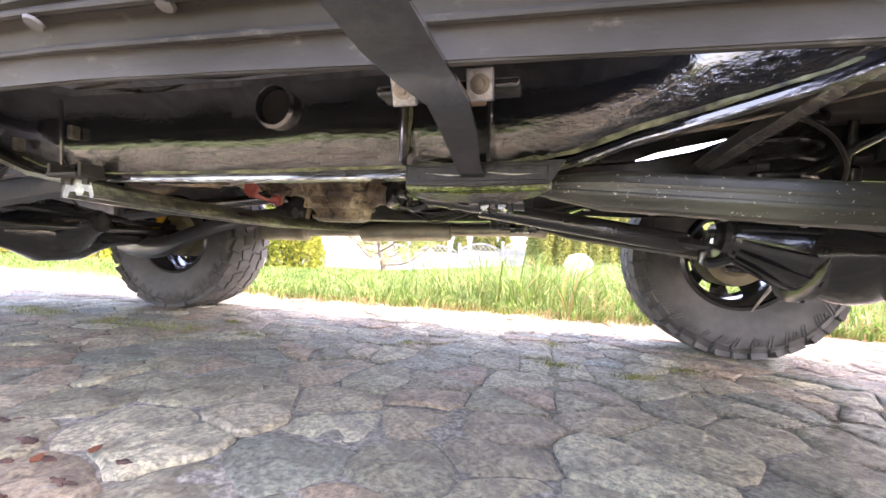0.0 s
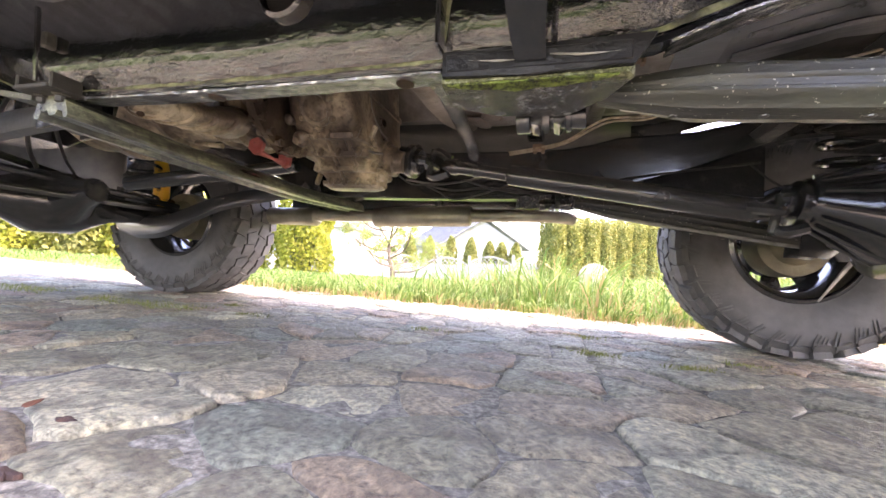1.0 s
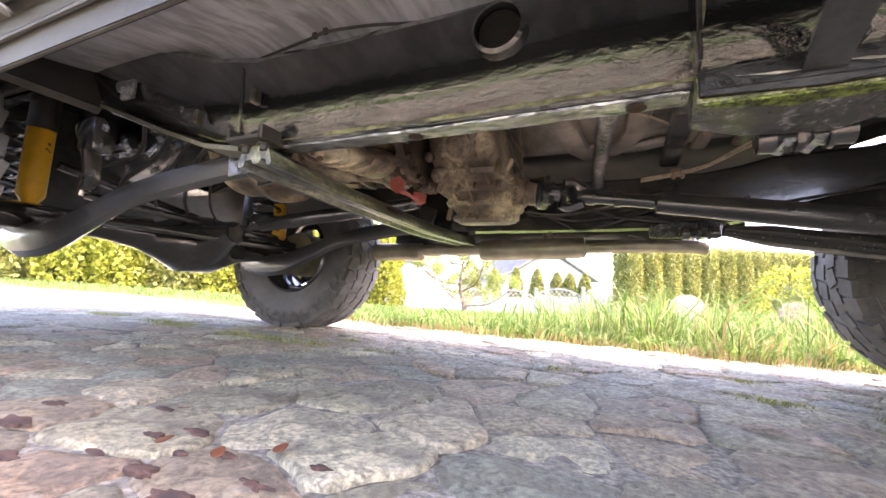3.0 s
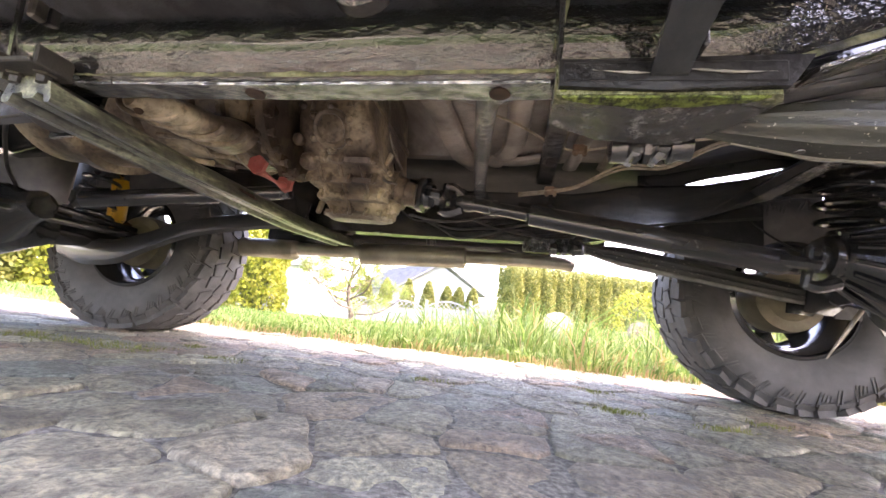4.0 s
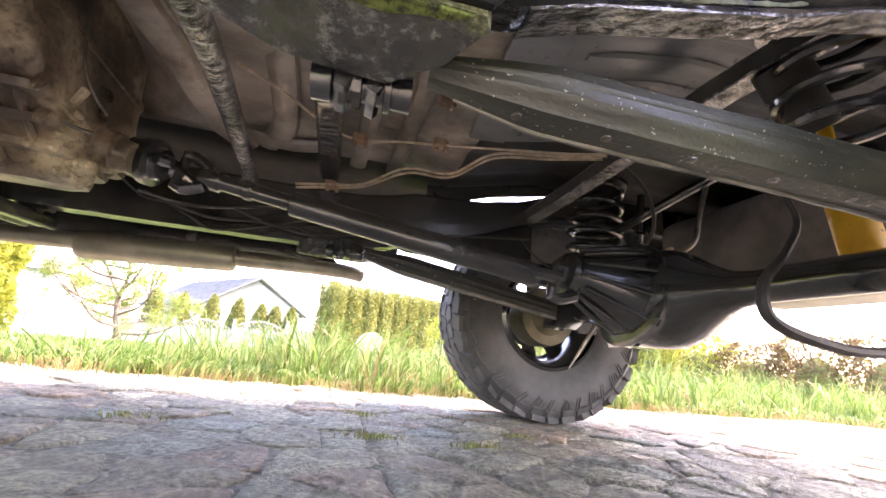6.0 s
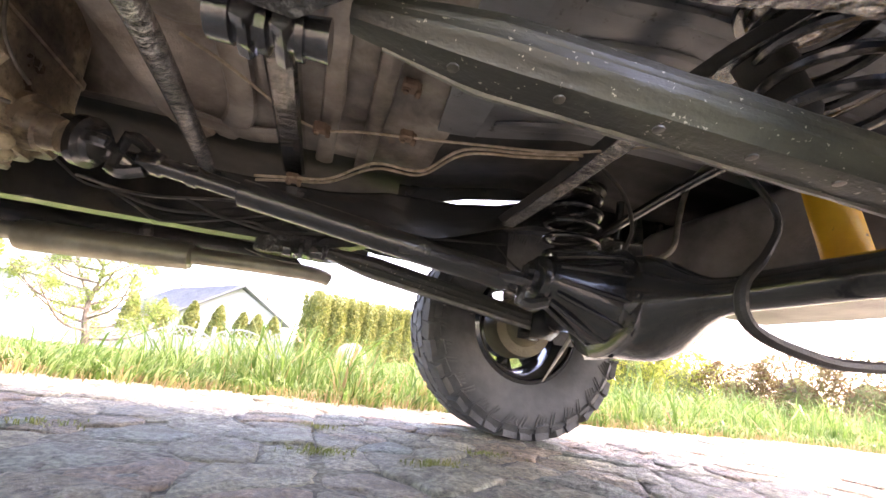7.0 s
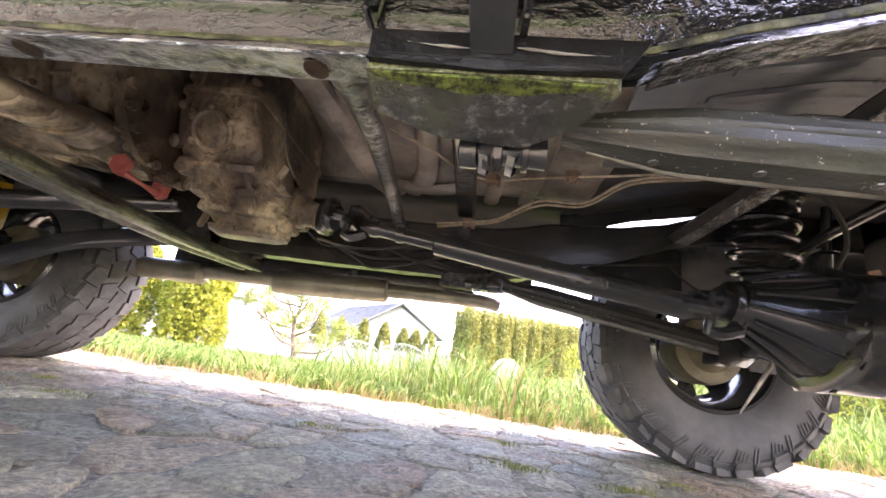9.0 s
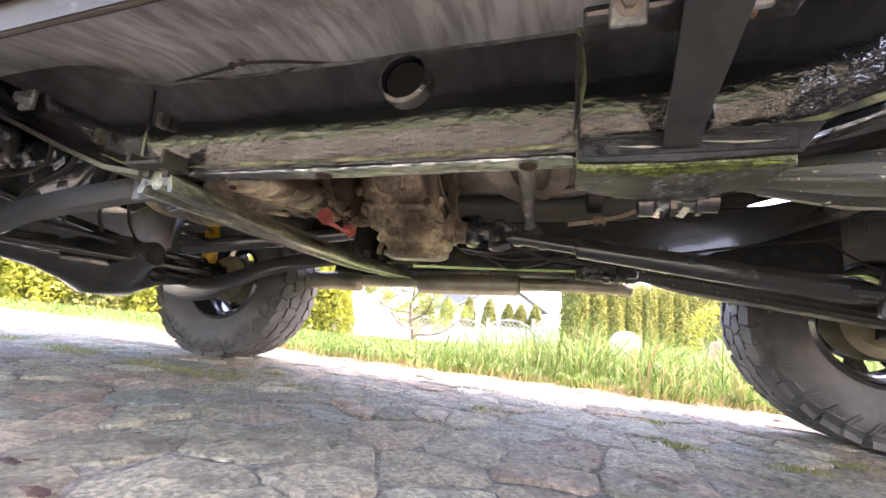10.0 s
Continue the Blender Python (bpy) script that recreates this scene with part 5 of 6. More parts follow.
bm = tube(B(), [(-3.05, 0.45, 0.50), (-3.03, 0.1, 0.56), (-3.0, -0.40, 0.64)], 0.017, 12, 3)
part("panhard_rod", bm, BLACK, car, "black front panhard rod")
bm = box(B(), (-2.95, -0.02, 0.90), (0.75, 0.46, 0.26), 0.04, None, 2)
eng = part("engine", knobbly(bm, (0.012, 8, 1), (0.004, 30, 2)), AXLE, car, "oily black engine block")
loops = []
for z, x0, x1, y0, y1 in ((0.80, -3.28, -2.62, -0.20, 0.17), (0.765, -3.28, -2.62, -0.20, 0.17), (0.76, -3.25, -2.66, -0.17, 0.14), (0.70, -3.22, -2.72, -0.15, 0.12), (0.66, -3.10, -2.78, -0.12, 0.09), (0.64, -3.08, -2.80, -0.10, 0.07)):
    loops.append(rounded(x0, x1, y0, y1, z, 0.04, 8))
part("oil_sump", knobbly(rings(B(), loops), (0.003, 20, 3)), AXLE, eng, "stepped black oil sump")
for k in range(9):
    bm = B()
    bolt(bm, (-3.24 + 0.075 * k, -0.185, 0.765), (0, -0.2, -1), 0.008, 0.012)
    part("sump_bolt", bm, STEEL, eng)
for k, (x, y, z, r) in enumerate(((-2.60, -0.26, 0.80, 0.055), (-2.74, -0.29, 0.74, 0.04), (-3.0, -0.30, 0.80, 0.06), (-2.56, 0.05, 0.78, 0.05))):
    bm = lathe(B(), [(-0.05, r * 0.9), (0, r), (0.02, r), (0.024, r * 0.8), (0.05, r * 0.75), (0.054, r * 0.3)], (x, y, z), (0.5, -1, -0.4), 20)
    part("engine_housing", knobbly(bm, (0.003, 30, k)), AXLE, eng)
bm = box(B(), (-2.70, -0.43, 0.70), (0.10, 0.07, 0.12), 0.02, None, 2)
sbx = part("steering_box", knobbly(bm, (0.004, 20, 3)), AXLE, car, "black steering box beside the frame rail")
part("drop_arm", tube(B(), [(-2.70, -0.44, 0.65), (-2.72, -0.42, 0.55), (-2.84, -0.38, 0.53)], [0.022, 0.018, 0.014], 10, 4, (1.3, 0.6)), BLACK, sbx)
part("drag_link", tube(B(), [(-2.84, -0.38, 0.525), (-2.83, 0.1, 0.50), (-2.80, 0.55, 0.47)], 0.014, 10, 3), BLACK, sbx)
# small silver strips added to give glints among the engine parts
for k, (x, y, z) in enumerate(((-2.52, -0.36, 0.66), (-2.60, -0.30, 0.62), (-2.64, -0.44, 0.72), (-2.46, -0.46, 0.63), (-2.88, -0.25, 0.68))):
    bm = box(B(), (x, y, z), (0.05, 0.006, 0.022), 0.002, Matrix.Rotation(radians(25 * k - 30), 4, "Y"))
    part("hose_clip", bm, FLANGE, car, "bright strip added as a glint")
bm = tube(B(), [(-2.45, -0.51, 0.74), (-2.42, 0, 0.72), (-2.45, 0.51, 0.74)], 0.03, 10, 4)
part("front_cross_member", bm, WAX, car, "black front cross member")
for i in range(5):
    y = -0.40 + 0.03 * i
    bm = tube(B(), [(-2.5 + 0.1 * i, y, 0.74), (-2.62 + 0.06 * i, y + 0.05, 0.66), (-2.8, y + 0.08 * i, 0.60), (-2.86, y + 0.1 * i, 0.54)], 0.006 + 0.002 * (i % 2), 8)
    part("brake_hose", bm, HOSE, car)

# exhaust along the far side
EY = 0.815
bm = tube(B(), [(-2.75, EY - 0.12, 0.60), (-2.6, EY - 0.03, 0.52), (-2.5, EY, 0.478), (-2.0, EY, 0.478), (-1.3, EY, 0.492), (-0.95, EY, 0.496), (-0.85, EY + 0.01, 0.494), (-0.80, EY + 0.03, 0.488)], [0.03, 0.03, 0.03, 0.03, 0.031, 0.03, 0.029, 0.027], 20, 6)
ex = part("exhaust_pipe", bm, EXHAUST, car, "dull olive steel side exhaust pipe")
bm = lathe(B(), [(0, 0.03), (0.006, 0.048), (0.02, 0.052), (0.495, 0.05), (0.51, 0.046), (0.518, 0.03)], (-1.795, EY, 0.474), (1, 0, 0.028), 28)
part("silencer", bm, EXHAUST, ex, "round silencer barrel")
bm = lathe(B(), [(0, 0.03), (0.02, 0.048), (0.32, 0.049), (0.34, 0.03)], (-2.46, EY, 0.468), (1, 0, 0), 24)
part("front_silencer", bm, EXHAUST, ex, "rusty front silencer")
bm = B()
box(bm, (-0.96, EY - 0.05, 0.525), (0.05, 0.10, 0.02), 0.004)
tube(bm, [(-0.98, EY - 0.02, 0.53), (-0.94, EY - 0.10, 0.545), (-0.90, EY - 0.16, 0.60)], 0.008, 8)
part("exhaust_hanger", bm, RUBBER, ex)
bm = B()
prism(bm, [(-1.10, 0.53), (-0.92, 0.522), (-0.90, 0.505), (-1.02, 0.508)], EY - 0.10, EY - 0.08)
part("hanger_plate", bm, BLACK, ex)

# rock slider under the far sill
bm = box(B(), (-1.66, 0.872, 0.575), (1.36, 0.03, 0.13), 0.012, None, 2)
part("rock_slider", rough_up(bm, 0.001, 12), BLACK, car, "black rock slider under the sill")
# rubber bump stop beside the near rear spring
bm = lathe(B(), [(0, 0.030), (0.012, 0.036), (0.08, 0.038), (0.09, 0.044), (0.14, 0.044)], (-0.07, -0.357, 0.668), (-0.70, 0.0, 1), 20)
part("bump_stop", bm, HOSE, car, "black rubber bump stop")

# slider brackets between near sill and rail
def strip(bm, rows, thick):
    """A flat strap through rows of (centre, half width), thick downwards and outwards."""
    off = Vector((0, 0.6, 0.8)) * thick
    return rings(bm, [[c + Vector((-w, 0, 0)), c + Vector((w, 0, 0)), c + Vector((w, 0, 0)) + off, c + Vector((-w, 0, 0)) + off] for c, w in ((Vector(c), w) for c, w in rows)])


x = -0.93
bm = strip(B(), [((-0.935, -0.93, 0.585), 0.036), ((-0.925, -0.87, 0.570), 0.036), ((-0.917, -0.80, 0.567), 0.033), ((-0.912, -0.73, 0.570), 0.028), ((-0.910, -0.67, 0.550), 0.025), ((-0.911, -0.606, 0.522), 0.021), ((-0.909, -0.566, 0.508), 0.020)], 0.008)
sb = part("step_bracket", rough_up(bm, 0.001, 20), BLACK, car, "flat black step bracket with bright bolted plates")
bm = box(B(), (-0.925, -0.678, 0.607), (0.20, 0.045, 0.012), 0.003)
part("clamp_bar", rough_up(bm, 0.001, 30), WAX, sb, "black clamp bar")
bm = box(B(), (-0.895, -0.69, 0.592), (0.05, 0.012, 0.02), 0.002)
part("rust_patch", rough_up(bm, 0.001, 30), RUSTY, sb, "rusty spacer")
for dx in (-0.052, 0.054):
    bm = box(B(), (x + dx, -0.702, 0.604), (0.036, 0.007, 0.042), 0.002, Matrix.Rotation(radians(20), 4, "X"))
    pl = part("bright_plate", bm, ZINC, sb, "bright zinc plate with a bolt")
    bm = B()
    lathe(bm, [(0, 0.013), (0.002, 0.013), (0.0022, 0.009)], (x + dx, -0.706, 0.603), (0, -0.92, -0.38), 16)
    bolt(bm, (x + dx, -0.707, 0.603), (0, -0.92, -0.38), 0.008, 0.009)
    part("plate_bolt", bm, STEEL, sb)
for dx in (-0.10, 0.05):
    bm = box(B(), (x + dx, -0.575, 0.60), (0.007, 0.028, 0.14), 0.002)
    part("bracket_web", rough_up(bm, 0.001, 30), WAX, sb)

# lines, hoses and cables
def line(name, pts, r, mat, label, steps=6):
    part(name, tube(B(), pts, r, 8, steps), mat, car, label)


line("brake_line", [(-1.16, 0.0, 0.775), (-1.07, 0.05, 0.762), (-0.97, 0.15, 0.755), (-0.89, 0.207, 0.762), (-0.78, 0.17, 0.762), (-0.67, 0.147, 0.765), (-0.48, 0.09, 0.762), (-0.286, 0.042, 0.768), (-0.15, -0.02, 0.78), (0.0, -0.12, 0.79)], 0.0036, COPPER, "thin tarnished brake line")
line("fuel_line", [(-1.06, 0.42, 0.685), (-0.953, 0.388, 0.69), (-0.85, 0.41, 0.722), (-0.73, 0.33, 0.765), (-0.59, 0.308, 0.765), (-0.515, 0.14, 0.766), (-0.36, 0.085, 0.768), (-0.2, 0.06, 0.79)], 0.0045, COPPER, "tarnished fuel line")
line("fuel_line", [(-1.06, 0.45, 0.685), (-0.953, 0.412, 0.69), (-0.85, 0.435, 0.722), (-0.72, 0.36, 0.765), (-0.585, 0.335, 0.765), (-0.505, 0.16, 0.766), (-0.36, 0.105, 0.768), (-0.2, 0.08, 0.79)], 0.0045, COPPER, "tarnished fuel line")
for x, y, z in ((-0.887, 0.205, 0.762), (-0.67, 0.147, 0.765), (-0.953, 0.40, 0.69), (-0.70, -0.02, 0.785)):
    bm = B()
    box(bm, (x, y, z + 0.004), (0.035, 0.03, 0.024), 0.004)
    box(bm, (x + 0.02, y + 0.004, z), (0.012, 0.022, 0.03), 0.003)
    bolt(bm, (x - 0.008, y, z - 0.009), (0, 0, -1), 0.007, 0.008)
    part("line_clip", bm, RUSTY, car, "rusty brown pipe clip")
line("hose", [(0.0, -0.10, 0.79), (-0.03, -0.2, 0.69), (-0.08, -0.28, 0.585), (-0.066, -0.30, 0.51), (-0.105, -0.30, 0.44), (-0.165, -0.30, 0.375), (-0.158, -0.30, 0.315), (-0.06, -0.30, 0.285), (0.08, -0.30, 0.277), (0.3, -0.32, 0.31), (0.5, -0.36, 0.45), (0.55, -0.38, 0.62)], [0.005, 0.005, 0.0055, 0.006, 0.0075, 0.010, 0.0105, 0.0105, 0.0105, 0.0105, 0.0105, 0.0105], HOSE, "black rubber hose hanging in a loop")
line("breather_pipe", [(0.195, 0.03, 0.85), (0.15, 0.05, 0.79), (0.12, 0.05, 0.73), (0.095, 0.05, 0.65), (0.072, 0.05, 0.575), (0.05, 0.09, 0.545)], 0.008, STEEL, "pale grey axle breather hose")
line("wiring", [(-2.08, -0.50, 0.75), (-2.03, -0.512, 0.742), (-1.87, -0.53, 0.737), (-1.69, -0.551, 0.735), (-1.645, -0.557, 0.735), (-1.56, -0.545, 0.736), (-1.46, -0.515, 0.74), (-1.38, -0.50, 0.75)], 0.003, HOSE, "black wiring loom along the floor edge")
for x, y in ((-1.675, -0.553), (-1.645, -0.557)):
    bm = box(B(), (x, y, 0.737), (0.012, 0.010, 0.014), 0.003)
    part("loom_clip", bm, HOSE, car)
line("handbrake_cable", [(-1.45, 0.40, 0.58), (-1.3, 0.47, 0.55), (-1.15, 0.48, 0.56), (-1.0, 0.47, 0.54), (-0.85, 0.48, 0.56), (-0.5, 0.50, 0.62), (-0.2, 0.52, 0.66)], 0.005, HOSE, "black handbrake cable")
CABLES = [[(-1.50, 0.36, 0.60), (-1.445, 0.40, 0.562), (-1.377, 0.41, 0.560), (-1.295, 0.41, 0.562), (-1.157, 0.42, 0.587), (-0.95, 0.46, 0.62)],
          [(-1.46, 0.39, 0.575), (-1.37, 0.42, 0.566), (-1.28, 0.43, 0.570), (-1.16, 0.45, 0.598), (-1.0, 0.47, 0.64)],
          [(-1.40, 0.43, 0.565), (-1.335, 0.44, 0.535), (-1.271, 0.45, 0.508), (-1.154, 0.46, 0.535), (-1.043, 0.47, 0.575), (-0.95, 0.48, 0.60)],
          [(-1.22, 0.44, 0.58), (-1.12, 0.46, 0.552), (-1.04, 0.47, 0.556), (-0.96, 0.47, 0.535), (-0.86, 0.50, 0.55)]]
for k, pts in enumerate(CABLES):
    line("cable", pts, 0.0035 + 0.001 * (k % 2), STEEL if k == 1 else HOSE, "thin sagging cable above the propeller shaft")
line("cable", [(-0.25, 0.66, 0.80), (-0.22, 0.60, 0.70), (-0.15, 0.55, 0.60), (-0.05, 0.5, 0.52)], 0.004, HOSE, "thin hanging sensor cable")
line("cable", [(-0.42, 0.58, 0.70), (-0.3, 0.62, 0.76), (-0.25, 0.62, 0.80)], 0.005, HOSE, "thin hanging sensor cable")
line("brake_hose", [(-0.12, 0.10, 0.80), (-0.02, 0.12, 0.74), (0.04, 0.16, 0.65), (0.03, 0.22, 0.56)], 0.006, HOSE, "black brake hose above the differential")
bm = B()
prism(bm, [(0.10, 0.59), (0.13, 0.60), (0.135, 0.565), (0.115, 0.56)], 0.18, 0.186)
part("breather_bracket", bm, RUSTY, car, "tan bracket plate")

# ---- ground ----
def ground_z(x, y):
    """Level under the car; the lawn falls away to the front and rises to the rear."""
    t = max(0.0, min(1.0, (y - 2.0) / 11.0))
    t = t * t * (3 - 2 * t)
    return t * max(-0.45, min(0.6, 0.085 * (x + 1.7)))


def verge_y(x):
    """Where the paving ends."""
    return 1.42 + 0.10 * math.sin(x * 0.9 + 0.6) + 0.05 * math.sin(x * 3.1) + 0.12 * max(0, abs(x + 0.5) - 1.5) ** 0.7


xs = np.concatenate([[-400, -150, -60, -30], np.linspace(-18, 16, 69), [30, 60, 150, 400]])
ys = np.concatenate([[-400, -150, -60, -25], np.linspace(-8, 24, 65), [35, 60, 150, 400]])
bm = B()
g = [[bm.verts.new((x, y, ground_z(x, y) - 0.012)) for y in ys] for x in xs]
for i in range(len(xs) - 1):
    for j in range(len(ys) - 1):
        bm.faces.new((g[i][j], g[i + 1][j], g[i + 1][j + 1], g[i][j + 1]))
tagged(part("ground", bm, LAWN), "green lawn around the paved drive", "ground", kind="structure")


# paving of irregular field stones
SEEDS = [(-1.405, -0.088), (-1.231, -0.123), (-1.035, -0.35), (-1.02, 0.045), (-1.44, -0.66), (-1.21, -0.60), (-0.985, -0.56), (-0.86, -0.47), (-1.20, -0.43),
         (-1.26, -0.34), (-1.74, -0.17), (-1.80, -0.54), (-1.60, -0.38), (-1.58, -0.58), (-0.88, -0.19), (-0.86, -0.32), (-0.62, -0.18), (-0.52, -0.28), (-0.27, 0.0),
         (-0.63, -0.42), (-1.40, -0.42), (-0.86, 0.03), (-0.5, 0.06), (-1.75, -0.72), (-1.98, -0.58), (-1.80, 0.28), (-1.13, 0.12)]
SEAM = -0.745


def stone_sites():
    rng = random.Random(5)
    pts = [Vector(p) for p in SEEDS]
    y = -3.3
    while y < 2.0:
        x = -7.2 + rng.uniform(0, 0.2)
        while x < 6.2:
            near = abs(x + 0.9) < 2.2 and abs(y) < 1.2
            p = Vector((x + rng.uniform(-0.05, 0.05), y + rng.uniform(-0.05, 0.05)))
            x += rng.uniform(0.11, 0.23) if near else rng.uniform(0.15, 0.27)
            if p.y > verge_y(p.x) - 0.03 or any((p - Vector(s)).length < 0.125 for s in SEEDS):
                continue
            if abs(p.x - SEAM) < 0.09 and -1.4 < p.y < 1.2:
                continue
            if near and rng.random() < 0.10:
                continue
            pts.append(p)
            if near and rng.random() < 0.16:
                pts.append(p + Vector((rng.uniform(0.05, 0.08), rng.uniform(-0.06, 0.06))))
        y += 0.135
    y = -1.4
    while y < 1.2:
        d = rng.uniform(0.06, 0.1)
        if not any((Vector((SEAM + d, y)) - Vector(s)).length < 0.09 or (Vector((SEAM - d, y)) - Vector(s)).length < 0.09 for s in SEEDS):
            pts += [Vector((SEAM + d, y)), Vector((SEAM - d, y))]
        y += rng.uniform(0.12, 0.2)
    return pts


def voronoi(pts, reach=0.55):
    cellsize = reach
    grid = {}
    for i, p in enumerate(pts):
        grid.setdefault((int(p.x // cellsize), int(p.y // cellsize)), []).append(i)
    out = []
    for i, p in enumerate(pts):
        poly = [(p.x - 0.22, p.y - 0.22), (p.x + 0.22, p.y - 0.22), (p.x + 0.22, p.y + 0.22), (p.x - 0.22, p.y + 0.22)]
        cx, cy = int(p.x // cellsize), int(p.y // cellsize)
        near = sorted((j for a in (-1, 0, 1) for b in (-1, 0, 1) for j in grid.get((cx + a, cy + b), ()) if j != i), key=lambda j: (pts[j] - p).length_squared)[:16]
        for j in near:
            q = pts[j]
            mx, my, nx, ny = (p.x + q.x) / 2, (p.y + q.y) / 2, q.x - p.x, q.y - p.y
            new_poly = []
            for k in range(len(poly)):
                a, b = poly[k], poly[(k + 1) % len(poly)]
                da, db = (a[0] - mx) * nx + (a[1] - my) * ny, (b[0] - mx) * nx + (b[1] - my) * ny
                if da <= 0:
                    new_poly.append(a)
                if da * db < 0:
                    t = da / (da - db)
                    new_poly.append((a[0] + (b[0] - a[0]) * t, a[1] + (b[1] - a[1]) * t))
            poly = new_poly
            if len(poly) < 3:
                break
        out.append(poly)
    return out


def stone_mesh(poly, rng, joint=0.006):
    """Vertices and faces of one stone: rounded outline, worn edge, uneven crown."""
    n = len(poly)
    cx, cy = sum(p[0] for p in poly) / n, sum(p[1] for p in poly) / n
    pts = []
    for k in range(n):
        a, b = poly[k], poly[(k + 1) % n]
        if math.hypot(b[0] - a[0], b[1] - a[1]) < 0.012:
            continue
        pts += [(a[0] + (b[0] - a[0]) * f, a[1] + (b[1] - a[1]) * f) for f in (0.16, 0.5, 0.84)]
    if len(pts) < 5:
        return None
    top = max(-0.002, min(0.008, rng.gauss(0.0015, 0.0024)))
    joint *= rng.uniform(0.25, 0.8)
    tx, ty = rng.uniform(-0.022, 0.022), rng.uniform(-0.022, 0.022)
    loops = []
    for shrink, z in ((joint, -0.05), (joint, top - 0.006), (joint + 0.004, top - 0.0015), (joint + 0.014, top)):
        lp = []
        for x, y in pts:
            d = math.hypot(x - cx, y - cy) or 1
            f = max(0.25, (d - shrink) / d)
            jx, jy = 0.016 * noise.noise(Vector((x * 19, y * 19, 1.5))), 0.016 * noise.noise(Vector((x * 19, y * 19, 8.5)))
            px, py = cx + (x - cx) * f + jx, cy + (y - cy) * f + jy
            lp.append((px, py, z + tx * (px - cx) + ty * (py - cy) + 0.0045 * noise.noise(Vector((px * 17, py * 17, 7)))))
        loops.append(lp)
    half = []
    for x, y, z in loops[-1]:
        px, py = cx + (x - cx) * 0.5, cy + (y - cy) * 0.5
        half.append((px, py, top + 0.002 + tx * (px - cx) + ty * (py - cy) + 0.009 * noise.noise(Vector((px * 22, py * 22, 3)))))
    loops.append(half)
    verts = [v for lp in loops for v in lp] + [(cx, cy, top + 0.002 + 0.009 * noise.noise(Vector((cx * 22, cy * 22, 3))))]
    m = len(pts)
    faces = []
    for q in range(len(loops) - 1):
        for k in range(m):
            j = (k + 1) % m
            faces.append((q * m + k, q * m + j, (q + 1) * m + j, (q + 1) * m + k))
    o = (len(loops) - 1) * m
    for k in range(m):
        faces.append((o + k, o + (k + 1) % m, len(verts) - 1))
    return verts, faces, (cx, cy)


rng = random.Random(11)
xs = [*np.linspace(-7.5, -2.9, 14), *np.linspace(-2.8, 0.6, 190), *np.linspace(0.8, 6.5, 16)]
bm = B()
low = []
for x in xs:
    ys = [-3.42 + 0.05 * math.sin(x * 2.3), -1.8, *np.linspace(-0.95, 0.75, 96), verge_y(x) + 0.06]
    low.append([bm.verts.new((x, y, -0.0035 + 0.0045 * noise.noise(Vector((x * 6, y * 6, 2))) + 0.004 * noise.noise(Vector((x * 24, y * 24, 5))))) for y in ys])
for i in range(len(xs) - 1):
    for j in range(len(low[0]) - 1):
        bm.faces.new((low[i][j], low[i + 1][j], low[i + 1][j + 1], low[i][j + 1]))
paving = tagged(part("paving", bm, JOINT), "paved drive of worn irregular field stones with sandy joints", "paving", kind="structure")
sites = stone_sites()
made = []
for p, poly in zip(sites, voronoi(sites)):
    if len(poly) >= 3:
        s = stone_mesh(poly, rng)
        if s:
            made.append(s)
made.sort(key=lambda s: math.hypot(s[2][0] + 1.15, s[2][1] + 0.15))
rest_v, rest_f = [], []
for i, (verts, faces, c) in enumerate(made):
    if i < 290:
        me = bpy.data.meshes.new("stone")
        me.from_pydata([(v[0] - c[0], v[1] - c[1], v[2]) for v in verts], [], faces)
        me.shade_smooth()
        me.materials.append(STONE)
        ob = new("stone", me)
        ob.location = (c[0], c[1], 0)
        ob.parent = paving
    else:
        o = len(rest_v)
        rest_v += verts
        rest_f += [tuple(k + o for k in f) for f in faces]
me = bpy.data.meshes.new("far_stones")
me.from_pydata(rest_v, [], rest_f)
me.shade_smooth()
me.materials.append(STONE_REST)
ob = new("far_stones", me)
ob.parent = paving
tagged(ob, "worn field stones of the outer paving", kind="stuff")


LITTER = [(-1.43, -0.706, 0.010), (-1.46, -0.775, 0.013), (-1.69, -0.743, 0.012), (-1.62, -0.75, 0.009), (-1.60, -0.81, 0.016), (-1.51, -0.83, 0.018), (-1.89, -0.81, 0.020), (-1.71, -0.80, 0.011), (-1.66, -0.70, 0.013), (-1.56, -0.73, 0.009), (-1.95, -0.74, 0.018), (-1.80, -0.66, 0.012), (-1.36, -0.80, 0.012), (-2.02, -0.86, 0.022), (-1.78, -0.86, 0.016)]
LITTERBROWN = make_plain("matted_leaf_litter", (0.025, 0.012, 0.009), (0.085, 0.042, 0.028), 45, 0.8, 0.004)


